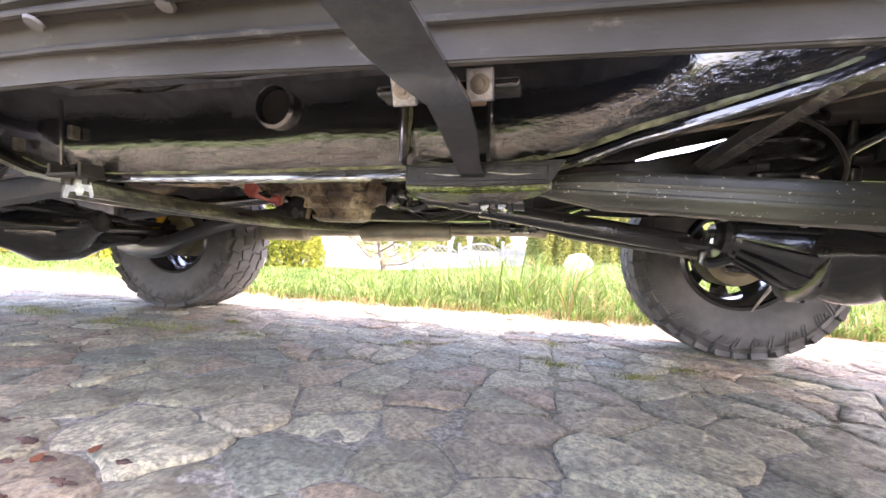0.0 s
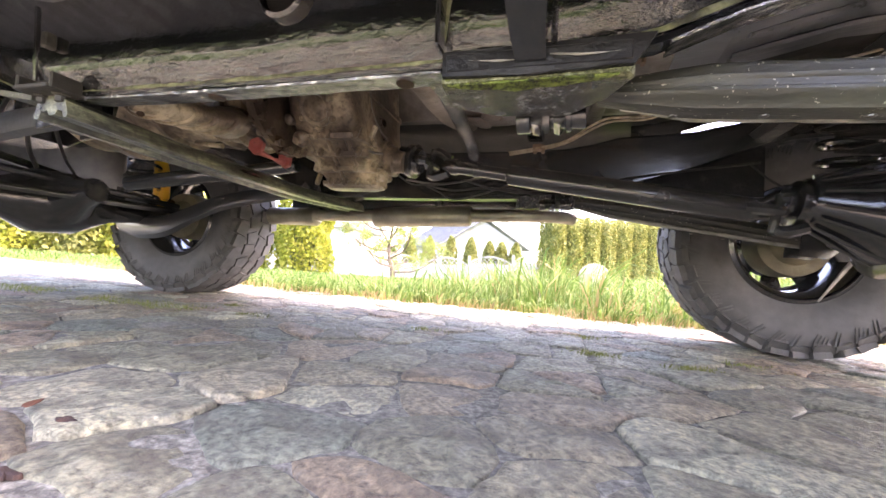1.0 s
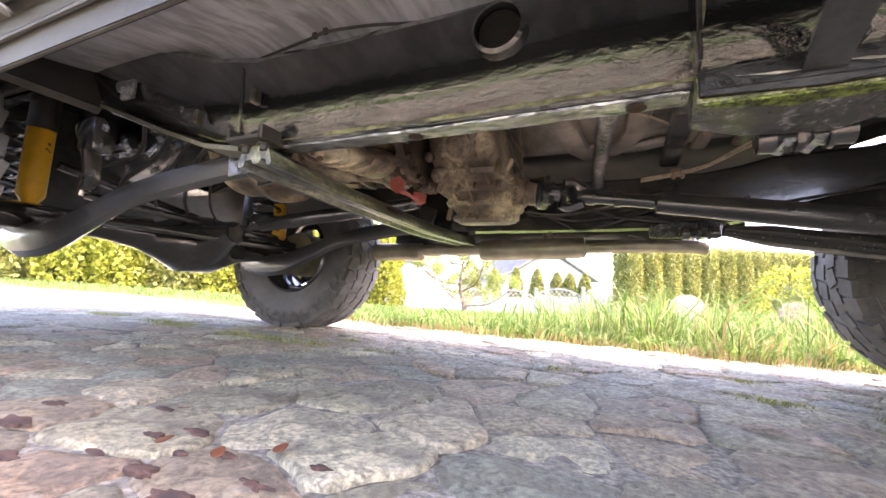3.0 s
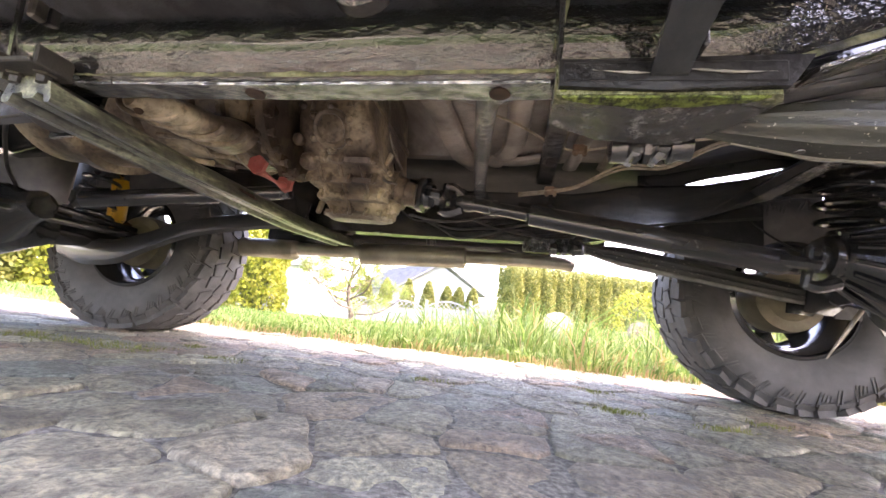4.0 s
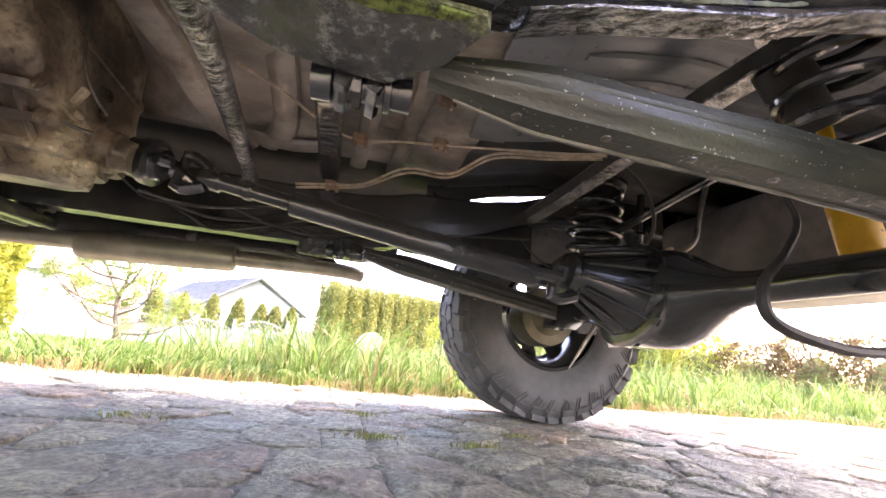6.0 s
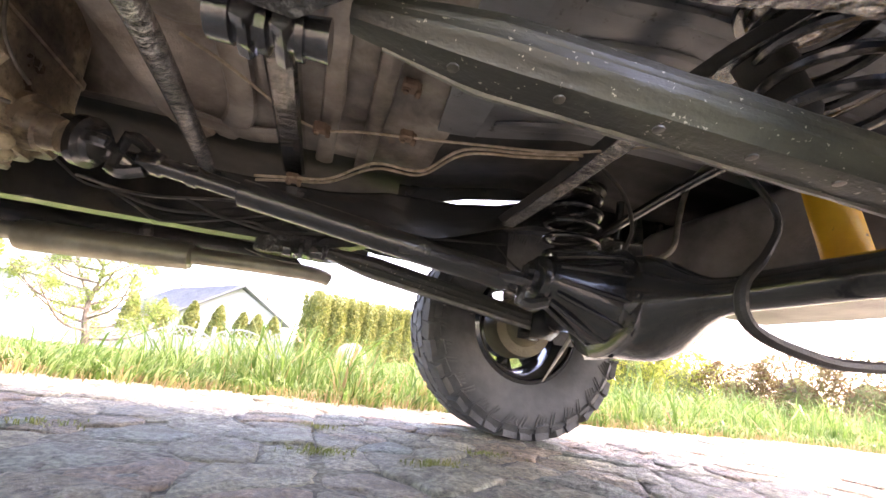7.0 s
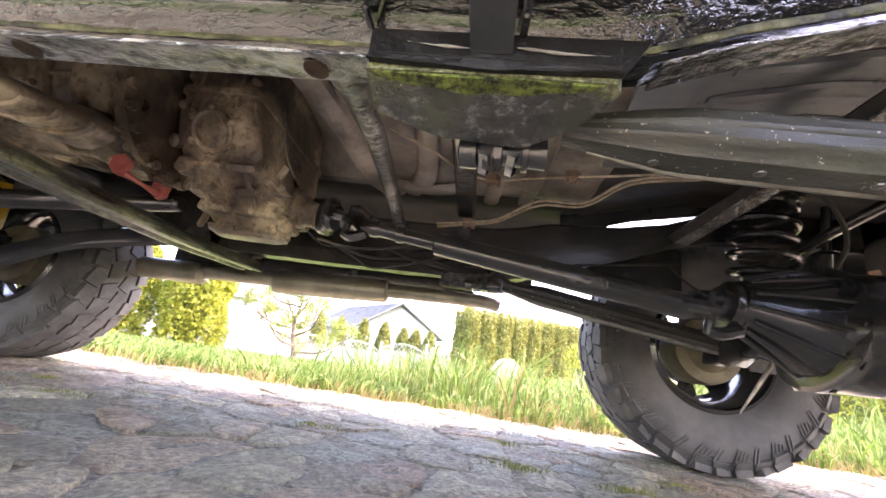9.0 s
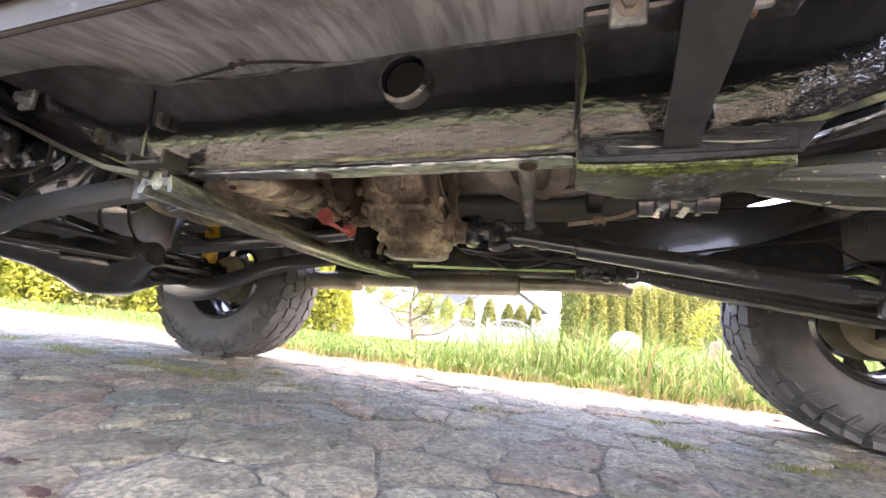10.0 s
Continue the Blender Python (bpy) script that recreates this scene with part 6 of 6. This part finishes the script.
# ---- grass ----
def blades(name, label, spots, material, parent=None, category="grass"):
    """Bent blades as one mesh; spots: x, y, z, height, width."""
    rg = np.random.default_rng(len(spots))
    P = np.array(spots)
    n = len(P)
    ang = rg.uniform(0, 2 * np.pi, n)
    lean = (0.12 + 1.25 * rg.random(n) ** 1.2) * P[:, 3]
    la = np.sin(P[:, 0] * 7.3 + P[:, 1] * 3.1) * 2.4 + np.sin(P[:, 0] * 2.1) * 2 + rg.normal(0, 1.1, n)
    wx, wy = np.cos(ang) * P[:, 4] / 2, np.sin(ang) * P[:, 4] / 2
    lx, ly = np.cos(la) * lean, np.sin(la) * lean
    V = np.zeros((n, 7, 3))
    for k, (f, wd, hh, ln) in enumerate(((-1, 0.8, 0, 0), (1, 0.8, 0, 0), (1, 1.0, 0.5, 0.16), (-1, 1.0, 0.5, 0.16), (1, 0.7, 0.85, 0.5), (-1, 0.7, 0.85, 0.5), (0, 0, 1, 1))):
        V[:, k, 0] = P[:, 0] + f * wd * wx + lx * ln
        V[:, k, 1] = P[:, 1] + f * wd * wy + ly * ln
        V[:, k, 2] = P[:, 2] + P[:, 3] * hh - 0.3 * lean * ln * ln
    base = np.arange(n) * 7
    faces = [f for b in base.tolist() for f in ((b, b + 1, b + 2, b + 3), (b + 3, b + 2, b + 4, b + 5), (b + 5, b + 4, b + 6))]
    me = bpy.data.meshes.new(name)
    me.from_pydata(V.reshape(-1, 3).tolist(), [], faces)
    me.materials.append(material)
    ob = new(name, me)
    if parent:
        ob.parent = parent
        ob["kind"], ob["label"] = "stuff", label
        return ob
    return tagged(ob, label, category, kind="stuff")


rg = random.Random(3)
spots, dry = [], []
clumps = []
for i in range(2100):
    x = rg.uniform(-8, 9)
    d = rg.random() ** 1.4 * 2.6
    clumps.append((x, d, 0.25 + 1.6 * rg.random() ** 1.7, rg.random()))
for cx, d, tall, kind in clumps:
    cy = verge_y(cx) + d
    left = min(1.0, max(0.25, 0.25 + (cx + 2.9) / 2.0))
    h0 = (0.08 + 0.21 * tall * (0.7 + 0.6 * noise.noise(Vector((cx * 0.9, cy * 1.2, 0))))) * left * min(1, 0.45 + d * 1.3)
    if -1.6 < cx < 1.5:
        h0 *= 1.2
    la = rg.uniform(0, 6.28)
    for k in range(17):
        x, y = cx + rg.gauss(0, 0.045), cy + abs(rg.gauss(0, 0.05))
        row = (x, y, ground_z(x, y) - 0.015, h0 * rg.uniform(0.3, 1.45), rg.uniform(0.003, 0.008) if rg.random() < 0.75 else rg.uniform(0.010, 0.017))
        (dry if rg.random() < (0.05 if d > 0.12 else 0.35) else spots).append(row)
# broad low weeds at the paving edge
weeds = []
for i in range(420):
    x = rg.uniform(-4, 4)
    y = verge_y(x) + rg.uniform(-0.03, 0.3)
    for k in range(10):
        weeds.append((x + rg.gauss(0, 0.03), y + rg.gauss(0, 0.03), 0.0, rg.uniform(0.03, 0.10), rg.uniform(0.007, 0.015)))
for i in range(5000):
    x = rg.uniform(-6, 6)
    y = verge_y(x) + rg.gauss(0.0, 0.06)
    dry.append((x, y, 0.0, rg.uniform(0.015, 0.07), rg.uniform(0.002, 0.005)))
for i in range(9000):
    x = rg.uniform(-7, 6)
    y = -3.45 - rg.random() ** 1.4 * 3.5
    spots.append((x, y, -0.015, rg.uniform(0.05, 0.14), rg.uniform(0.006, 0.014)))
for i in range(26000):
    x = rg.uniform(-14, 12)
    y = 3.0 + rg.random() ** 1.5 * 12
    spots.append((x, y, ground_z(x, y) - 0.015, rg.uniform(0.05, 0.12), rg.uniform(0.006, 0.014) * (1 + y * 0.1)))
for i in range(9000):
    x = rg.uniform(-13, -2.5)
    y = verge_y(x) + rg.random() * 4
    spots.append((x, y, ground_z(x, y) - 0.015, rg.uniform(0.04, 0.10), rg.uniform(0.006, 0.014)))
blades("verge_grass", "tall bright green grass along the paving edge", spots, GRASS)
blades("verge_weeds", "broad-leaved low weeds at the paving edge", weeds, GRASS, None, "weeds")
blades("dry_verge_grass", "dry tan and reddish stalks in the verge", dry, DRYGRASS)
tufts = []
for i in range(1800):
    x = rg.uniform(-3.9, -2.15)
    y = 0.20 + 0.035 * math.sin(x * 3) + rg.gauss(0, 0.045)
    if noise.noise(Vector((x * 3, 5, 0))) > -0.25:
        tufts.append((x, y, 0, rg.uniform(0.005, 0.018), 0.003))
for cx, cy, n in ((-0.735, 0.25, 60), (-0.48, 0.19, 50), (-1.95, 0.2, 60), (-0.75, 0.6, 40), (-1.3, 0.35, 30), (-0.3, 0.35, 40), (-2.2, 0.4, 30)):
    for i in range(n * 3):
        tufts.append((cx + rg.gauss(0, 0.035), cy + rg.gauss(0, 0.02), 0, rg.uniform(0.006, 0.015), 0.0025))
blades("joint_tufts", "low mossy grass tufts in the paving joints", tufts, TUFT)

# fallen leaves near the paving's front part
for x, y in ((-1.50, -0.70), (-1.64, -0.76), (-1.75, -0.66), (-1.55, -0.75)):
    bm = B()
    a = rg.uniform(0, 6)
    lp = [(0.010 * math.cos(t) * (1 + 0.12 * math.sin(5 * t + a)), 0.008 * math.sin(t) * (1 + 0.2 * math.sin(3 * t + a))) for t in np.linspace(0, 2 * math.pi, 16, endpoint=False)]
    ca, sa = math.cos(a), math.sin(a)
    vs = [bm.verts.new((x + u * ca - v * sa, y + u * sa + v * ca, 0.016 + 6 * v * v + 0.003 * math.sin(u * 90))) for u, v in lp]
    bm.faces.new(vs)
    r = bmesh.ops.extrude_face_region(bm, geom=bm.faces[:])
    bmesh.ops.translate(bm, vec=(0, 0, 0.0012), verts=[v for v in r["geom"] if isinstance(v, bmesh.types.BMVert)])
    tagged(part("fallen_leaf", bm, DRYLEAF), "dry brown leaf lying on the stones", "leaf", "fallen leaves")


# dark matted leaf litter pressed onto the stones
def stone_top(x, y):
    """The height of the stones at a place."""
    near = min(made, key=lambda m: (m[2][0] - x) ** 2 + (m[2][1] - y) ** 2)
    return max(v[2] for v in near[0] if (v[0] - x) ** 2 + (v[1] - y) ** 2 < 0.05 ** 2) if any((v[0] - x) ** 2 + (v[1] - y) ** 2 < 0.05 ** 2 for v in near[0]) else 0.004


for k, (x, y, r) in enumerate(LITTER):
    bm = B()
    rim = []
    top = stone_top(x, y)
    for q in range(48):
        a = 2 * math.pi * q / 48
        d = r * 1.15 * (0.75 + 0.6 * noise.noise(Vector((math.cos(a) * 1.3 + k * 3, math.sin(a) * 1.3, 2.0))) + 0.2 * noise.noise(Vector((math.cos(a) * 4 + k, math.sin(a) * 4, 5.0))))
        rim.append((x + d * 1.8 * math.cos(a), y + d * 0.75 * math.sin(a)))
    rings(bm, [[Vector((x + (u - x) * f, y + (v - y) * f, z)) for u, v in rim] for f, z in ((1.0, top - 0.006), (0.96, top - 0.001), (0.6, top + 0.0006), (0.2, top + 0.0008))])
    tagged(part("leaf_litter", knobbly(bm, (0.0012, 60, k)), LITTERBROWN), "dark red-brown matted leaf litter on the stones", "leaf litter", "leaf litter patches")


# ---- plants ----
def leaves(pts, size, rg, flat=0.5):
    """A mesh of small leaf sprays at the points."""
    n = len(pts)
    P = np.array(pts)
    r = np.random.default_rng(int(rg.random() * 1e6))
    a = r.normal(size=(n, 3))
    a /= np.linalg.norm(a, axis=1)[:, None]
    b = np.cross(a, r.normal(size=(n, 3)))
    b /= np.linalg.norm(b, axis=1)[:, None]
    s = size * r.uniform(0.6, 1.3, (n, 1))
    V = np.stack([P - a * s, P + b * s * flat, P + a * s, P - b * s * flat], 1)
    return V.reshape(-1, 3).tolist(), [(4 * i, 4 * i + 1, 4 * i + 2, 4 * i + 3) for i in range(n)]


def crown(name, pts, size, material, parent, rg, flat=0.5):
    v, f = leaves(pts, size, rg, flat)
    me = bpy.data.meshes.new(name)
    me.from_pydata(v, [], f)
    me.materials.append(material)
    ob = new(name, me)
    ob.parent = parent
    return ob


def thuja(x, y, h, w, material, label, group, n, leaf, square=False, seed=0):
    rg = random.Random(seed)
    z = ground_z(x, y)
    t = thing("thuja", label, "thuja", (x, y, z), group)
    part("trunk", tube(B(), [(0, 0, -0.02), (0, 0, h * 0.5), (0, 0, h * 0.9)], [0.05, 0.035, 0.01], 6, 2), BARK, t)
    pts = []
    for i in range(n):
        u = rg.random()
        zz = 0.03 + 0.97 * u
        r = w * (0.92 if square else (1 - u ** 2.2) ** 0.6 * (0.75 + 0.25 * min(1, u * 6)))
        if square and u > 0.93:
            r *= rg.random()
        a = rg.uniform(0, 2 * math.pi)
        rr = r * (0.72 + 0.3 * rg.random() ** 0.5) * (1 + 0.14 * noise.noise(Vector((math.cos(a) * 2, math.sin(a) * 2, zz * h * 2.5 + seed))))
        pts.append((rr * math.cos(a), rr * math.sin(a), zz * h))
    crown("crown", pts, leaf, material, t, rg, 0.35)
    # solid core, coloured dark for the shade inside the crown
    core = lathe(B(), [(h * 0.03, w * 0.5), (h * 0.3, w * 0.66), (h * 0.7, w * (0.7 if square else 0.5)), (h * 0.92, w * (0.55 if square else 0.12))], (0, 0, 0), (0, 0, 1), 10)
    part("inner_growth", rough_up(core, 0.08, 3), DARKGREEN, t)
    return t


# dark green with the crown's inner shade put into the colour
DARKGREEN = make_plain("painted_inner_shade", (0.09, 0.105, 0.028), (0.16, 0.175, 0.05), 9, 0.95, 0.05)

# clipped thuja hedge
for i in range(13):
    f = i / 12
    x, y = -1.05 + 6.6 * f, 12.3 + 5.4 * f
    thuja(x, y, 2.12 - 0.10 * f, 0.46, THUJA, "tall clipped thuja of the hedge, flat topped", "clipped hedge", 4200, 0.055, True, i)
# small cones behind the fence
for i, (x, y, h) in enumerate(((-7.6, 17.0, 2.2), (-6.75, 17.3, 2.15), (-5.75, 17.5, 2.15), (-4.8, 17.6, 2.05), (-3.95, 17.8, 1.85), (-3.4, 17.9, 1.8), (-2.75, 18.0, 1.75))):
    thuja(x, y, h, 0.40, THUJA, "small pointed thuja behind the white fence", "thujas behind the fence", 1800, 0.075, False, 40 + i)


def shrub(x, y, h, w, d, material, label, category, n, leaf, seed, group="", stems=5, flat=0.55):
    rg = random.Random(seed)
    t = thing("shrub", label, category, (x, y, ground_z(x, y)), group)
    for k in range(stems):
        a = rg.uniform(0, 6.28)
        bm = tube(B(), [(0.1 * math.cos(a), 0.1 * math.sin(a), -0.02), (0.3 * w * math.cos(a), 0.3 * d * math.sin(a), h * 0.45), (0.6 * w * math.cos(a), 0.6 * d * math.sin(a), h * 0.85)], [0.025, 0.016, 0.006], 5, 3)
        part("stem", bm, BARK, t)
    pts = []
    for i in range(n):
        a, u = rg.uniform(0, 6.28), rg.random() ** 0.8
        r = (0.7 + 0.3 * rg.random()) * (1 - max(0, u - 0.55) ** 2 * 2.6) * (1 + 0.22 * noise.noise(Vector((math.cos(a) * 1.6 + seed, math.sin(a) * 1.6, u * 3))))
        hh = h * (1 + 0.16 * noise.noise(Vector((math.cos(a) * 2, seed, math.sin(a) * 2))))
        pts.append((r * w * math.cos(a), r * d * math.sin(a), 0.04 + u * hh))
    crown("crown", pts, leaf, material, t, rg, flat)
    # solid core whose dark colour stands for shade between the leaves
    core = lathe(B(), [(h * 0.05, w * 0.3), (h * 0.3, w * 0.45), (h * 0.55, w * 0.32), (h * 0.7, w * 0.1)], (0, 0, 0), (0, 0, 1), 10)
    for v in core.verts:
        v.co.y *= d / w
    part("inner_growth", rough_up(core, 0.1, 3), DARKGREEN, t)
    return t


shrub(-6.25, 6.7, 1.9, 0.62, 0.6, GOLDEN, "dense yellow-green shrub beside the lawn", "shrub", 8000, 0.05, 1)
shrub(-7.5, 6.3, 1.9, 0.6, 0.6, GOLDEN, "dense yellow-green shrub beside the lawn", "shrub", 7000, 0.05, 2)
for i in range(9):
    x, y = -15.5 + 0.85 * i, 1.2 + 0.62 * i
    shrub(x, y, 1.75 + 0.15 * math.sin(i * 2.1), 0.75, 0.7, GOLDEN if i % 3 else THUJA, "leafy yellow-green garden hedge shrub", "shrub", 5000, 0.06, 20 + i, "hedge shrubs in front of the car", 4)
for i in range(11):
    x, y = 4.6 + 0.50 * i, 6.6 - 0.62 * i
    shrub(x, y, 0.95 + 0.14 * math.sin(i * 1.7), 0.75, 0.65, REDLEAF if i > 2 else GOLDEN, "low rusty red and yellow shrub of the rear hedge", "shrub", 4200, 0.034, 50 + i, "rusty hedge behind the car", 8, 0.35)
for i in range(10):
    x, y = 2.0 + 0.75 * i, 9.5 - 0.1 * i
    shrub(x, y, 1.0 + 0.2 * math.sin(i * 2.7), 0.6, 0.55, PINE if i % 2 else GOLDEN, "pale green undergrowth beyond the verge", "shrub", 1300, 0.04, 80 + i, "undergrowth beyond the verge", 3)


# small pine with an open crown
def pine(x, y):
    rg = random.Random(9)
    t = thing("pine_tree", "small open pine with low forking limbs on the lawn", "tree", (x, y, ground_z(x, y)))
    trunk = [(0.05, 0, -0.03), (0.02, 0, 0.2), (-0.06, 0.02, 0.42), (-0.1, 0.02, 0.7), (-0.05, 0, 1.05), (-0.12, 0, 1.45)]
    part("trunk", tube(B(), trunk, [0.06, 0.052, 0.045, 0.034, 0.022, 0.010], 8, 4), BARK, t)
    pts = []
    for k in range(17):
        f = 0.16 + 0.80 * k / 16
        i = min(int(f * 5), 4)
        o = Vector(trunk[i]).lerp(Vector(trunk[i + 1]), f * 5 - i)
        a = k * 2.4 + rg.uniform(-0.4, 0.4)
        ln = rg.uniform(0.8, 1.3) * (1.2 - 0.65 * f)
        e = o + Vector((math.cos(a) * ln, math.sin(a) * ln, rg.uniform(0.35, 1.0) * ln))
        mid = o.lerp(e, 0.5) + Vector((rg.gauss(0, 0.06), rg.gauss(0, 0.06), -0.14 * ln))
        limb = part("limb", tube(B(), [o, mid, e], [0.022, 0.014, 0.005], 6, 5), BARK, t)
        for c in range(6):
            q0 = o.lerp(mid, 0.6).lerp(e, 0.16 * c + 0.1)
            q = q0 + Vector((rg.gauss(0, 0.13), rg.gauss(0, 0.13), rg.uniform(0.0, 0.22)))
            part("twig", tube(B(), [q0, q], [0.007, 0.003], 4, 1), BARK, limb)
            for _ in range(105):
                d = Vector((rg.gauss(0, 1), rg.gauss(0, 1), rg.gauss(0, 1)))
                pts.append(q + d * 0.06)
    crown("crown", pts, 0.055, PINE, t, rg, 0.09)


pine(-4.09, 6.6)


def bare_tree(x, y, h, seed):
    rg = random.Random(seed)
    t = thing("bare_tree", "distant leafless grey tree behind the house", "tree", (x, y, ground_z(x, y)), "bare trees")
    part("trunk", tube(B(), [(0, 0, 0), (0.1, 0, h * 0.5), (0, 0.1, h)], [0.16, 0.1, 0.02], 7, 3), BARK, t)
    bm = B()
    for k in range(26):
        z = h * rg.uniform(0.3, 0.95)
        a, ln = rg.uniform(0, 6.28), rg.uniform(0.6, 2.0)
        e = Vector((math.cos(a) * ln, math.sin(a) * ln, z + ln * 0.9))
        tube(bm, [(0.05, 0, z), e * 0.5 + Vector((0, 0, z * 0.5)), e], [0.045, 0.025, 0.008], 4, 2)
        for q in range(3):
            s = e * rg.uniform(0.55, 0.95) + Vector((0, 0, z * 0.2))
            tube(bm, [s, s + Vector((rg.gauss(0, 0.5), rg.gauss(0, 0.5), rg.uniform(0.2, 0.8)))], [0.014, 0.004], 3, 1)
    part("branchwork", bm, BARK, t)


for i, (x, y) in enumerate(((-14, 42), (-10, 44), (-6.5, 43), (-17, 40))):
    bare_tree(x, y, 7.0 + i % 2, 100 + i)


# ---- fence, house, stones ----
def fence_panel(p, q, zb):
    """One concrete panel with an arched lattice top and a post."""
    d = Vector((q[0] - p[0], q[1] - p[1], 0))
    ln = d.length
    ang = math.atan2(d.y, d.x)
    t = thing("fence_panel", "white concrete fence panel with an arched lattice top", "fence", (p[0], p[1], zb), "white fence panels")
    t.rotation_euler = (0, 0, ang)
    part("post", box(B(), (0, 0, 0.56), (0.13, 0.13, 1.2), 0.012), CONCRETE, t)
    for k in range(2):
        part("board", box(B(), (ln / 2, 0, 0.20 + k * 0.40), (ln - 0.13, 0.05, 0.385), 0.008), CONCRETE, t)
    arch_z = lambda u: 0.84 + 0.30 * math.sin(math.pi * u) ** 0.8
    top = [(0.065 + (ln - 0.13) * u, arch_z(u)) for u in np.linspace(0, 1, 17)]
    bm = B()
    rings(bm, [[Vector((x, -0.025, z)), Vector((x, 0.025, z)), Vector((x, 0.025, z + 0.07)), Vector((x, -0.025, z + 0.07))] for x, z in top])
    rings(bm, [[Vector((x, -0.025, 0.79)), Vector((x, 0.025, 0.79)), Vector((x, 0.025, 0.85)), Vector((x, -0.025, 0.85))] for x, z in top])
    part("arch", bm, CONCRETE, t)
    bm = B()
    n = 9
    for k in range(-4, n + 4):
        for s in (-1, 1):
            x0 = 0.065 + (ln - 0.13) * k / n
            seg = []
            for m in range(9):
                z = 0.84 + 0.04 * m
                x = x0 + s * (z - 0.84) * 1.0
                u = (x - 0.065) / (ln - 0.13)
                if 0.02 < u < 0.98 and z < arch_z(u) + 0.02:
                    seg.append(Vector((x, 0, z)))
            if len(seg) > 1:
                tube(bm, [seg[0], seg[-1]], 0.014, 4, 1)
    part("lattice", bm, CONCRETE, t)


FP = [(-15.6, 12.6), (-13.8, 13.45), (-12.0, 14.25), (-10.2, 15.0), (-8.4, 15.65), (-6.55, 16.25), (-4.65, 16.75), (-2.75, 17.15), (-1.1, 17.3)]
for p, q in zip(FP, FP[1:]):
    fence_panel(p, q, ground_z(*p) - 0.02)


def house():
    t = thing("house", "white plastered house with a grey tiled gable roof", "house", (-5.2, 23.4, ground_z(-5, 23)))
    ux, uy = Vector((0.985, 0.17, 0)), Vector((-0.62, 0.785, 0))
    half, ln, he, hp = 2.75, 9.0, 2.05, 3.75

    def P(a, b, z):
        return ux * a + uy * b + Vector((0, 0, z))

    bm = rings(B(), [[P(-half + 0.3, b, -0.5), P(half - 0.3, b, -0.5), P(half - 0.3, b, he + 0.1), P(0, b, hp - 0.1), P(-half + 0.3, b, he + 0.1)] for b in (0.3, ln - 0.3)])
    part("wall", bm, PLASTER, t, "", False)
    for s in (-1, 1):
        bm = rings(B(), [[P(s * half, b, he - 0.15), P(0, b, hp), P(0, b, hp + 0.12), P(s * half, b, he - 0.03)] for b in (0, ln)])
        rf = part("roof", bm, ROOFTILE, t, "grey tiled roof slope", False)
        for k in range(22):
            f = (k + 0.5) / 22
            bm = tube(B(), [P(s * half * (1 - f), 0.02, he - 0.03 + (hp - he + 0.15) * f + 0.01), P(s * half * (1 - f), ln - 0.02, he - 0.03 + (hp - he + 0.15) * f + 0.01)], 0.025, 5, 1)
            part("tile_course", bm, ROOFTILE, rf)
    bm = tube(B(), [P(-half, -0.02, he - 0.1), P(0, -0.02, hp + 0.03), P(half, -0.02, he - 0.1)], 0.07, 4, 1)
    part("bargeboard", bm, ROOFTILE, t)


house()
# second white building, behind the pine
t = thing("garden_building", "low white building beyond the fence", "building", (-17.0, 22.0, -0.4))
part("wall", box(B(), (0, 0, 1.3), (9.0, 5.0, 2.6), 0.02), PLASTER, t)
bm = rings(B(), [[Vector((x, -2.8, 2.55)), Vector((x, 0, 3.9)), Vector((x, 2.8, 2.55))] for x in (-4.7, 4.7)])
part("roof", bm, ROOFTILE, t)
bm = box(B(), (1.5, -2.52, 1.4), (1.2, 0.05, 1.1), 0.01)
w = part("window", bm, GLASS, t)

for x, y, r, label in ((-0.28, 5.8, 0.24, "round pale flat stone standing in the grass"), (1.15, 6.4, 0.21, "grey round-topped stone slab in the grass"), (1.85, 6.3, 0.21, "grey round-topped stone slab in the grass")):
    bm = B()
    lp = [(r * math.cos(a) * (1 + 0.03 * math.sin(3 * a)), r * 1.02 * math.sin(a)) for a in np.linspace(0, 2 * math.pi, 32, endpoint=False)]
    rings(bm, [[Vector((u * k, dy, v * k)) for u, v in lp] for dy, k in ((-0.05, 0.88), (-0.04, 1.0), (0.04, 1.0), (0.05, 0.88))])
    ob = tagged(part("standing_stone", rough_up(bm, 0.012, 9), PALESTONE if r > 0.22 else BARK), label, "stone", "standing stones")
    ob.location = (x, y, ground_z(x, y) + r * 0.86)
    ob.rotation_euler = (radians(-8), 0, radians(12))
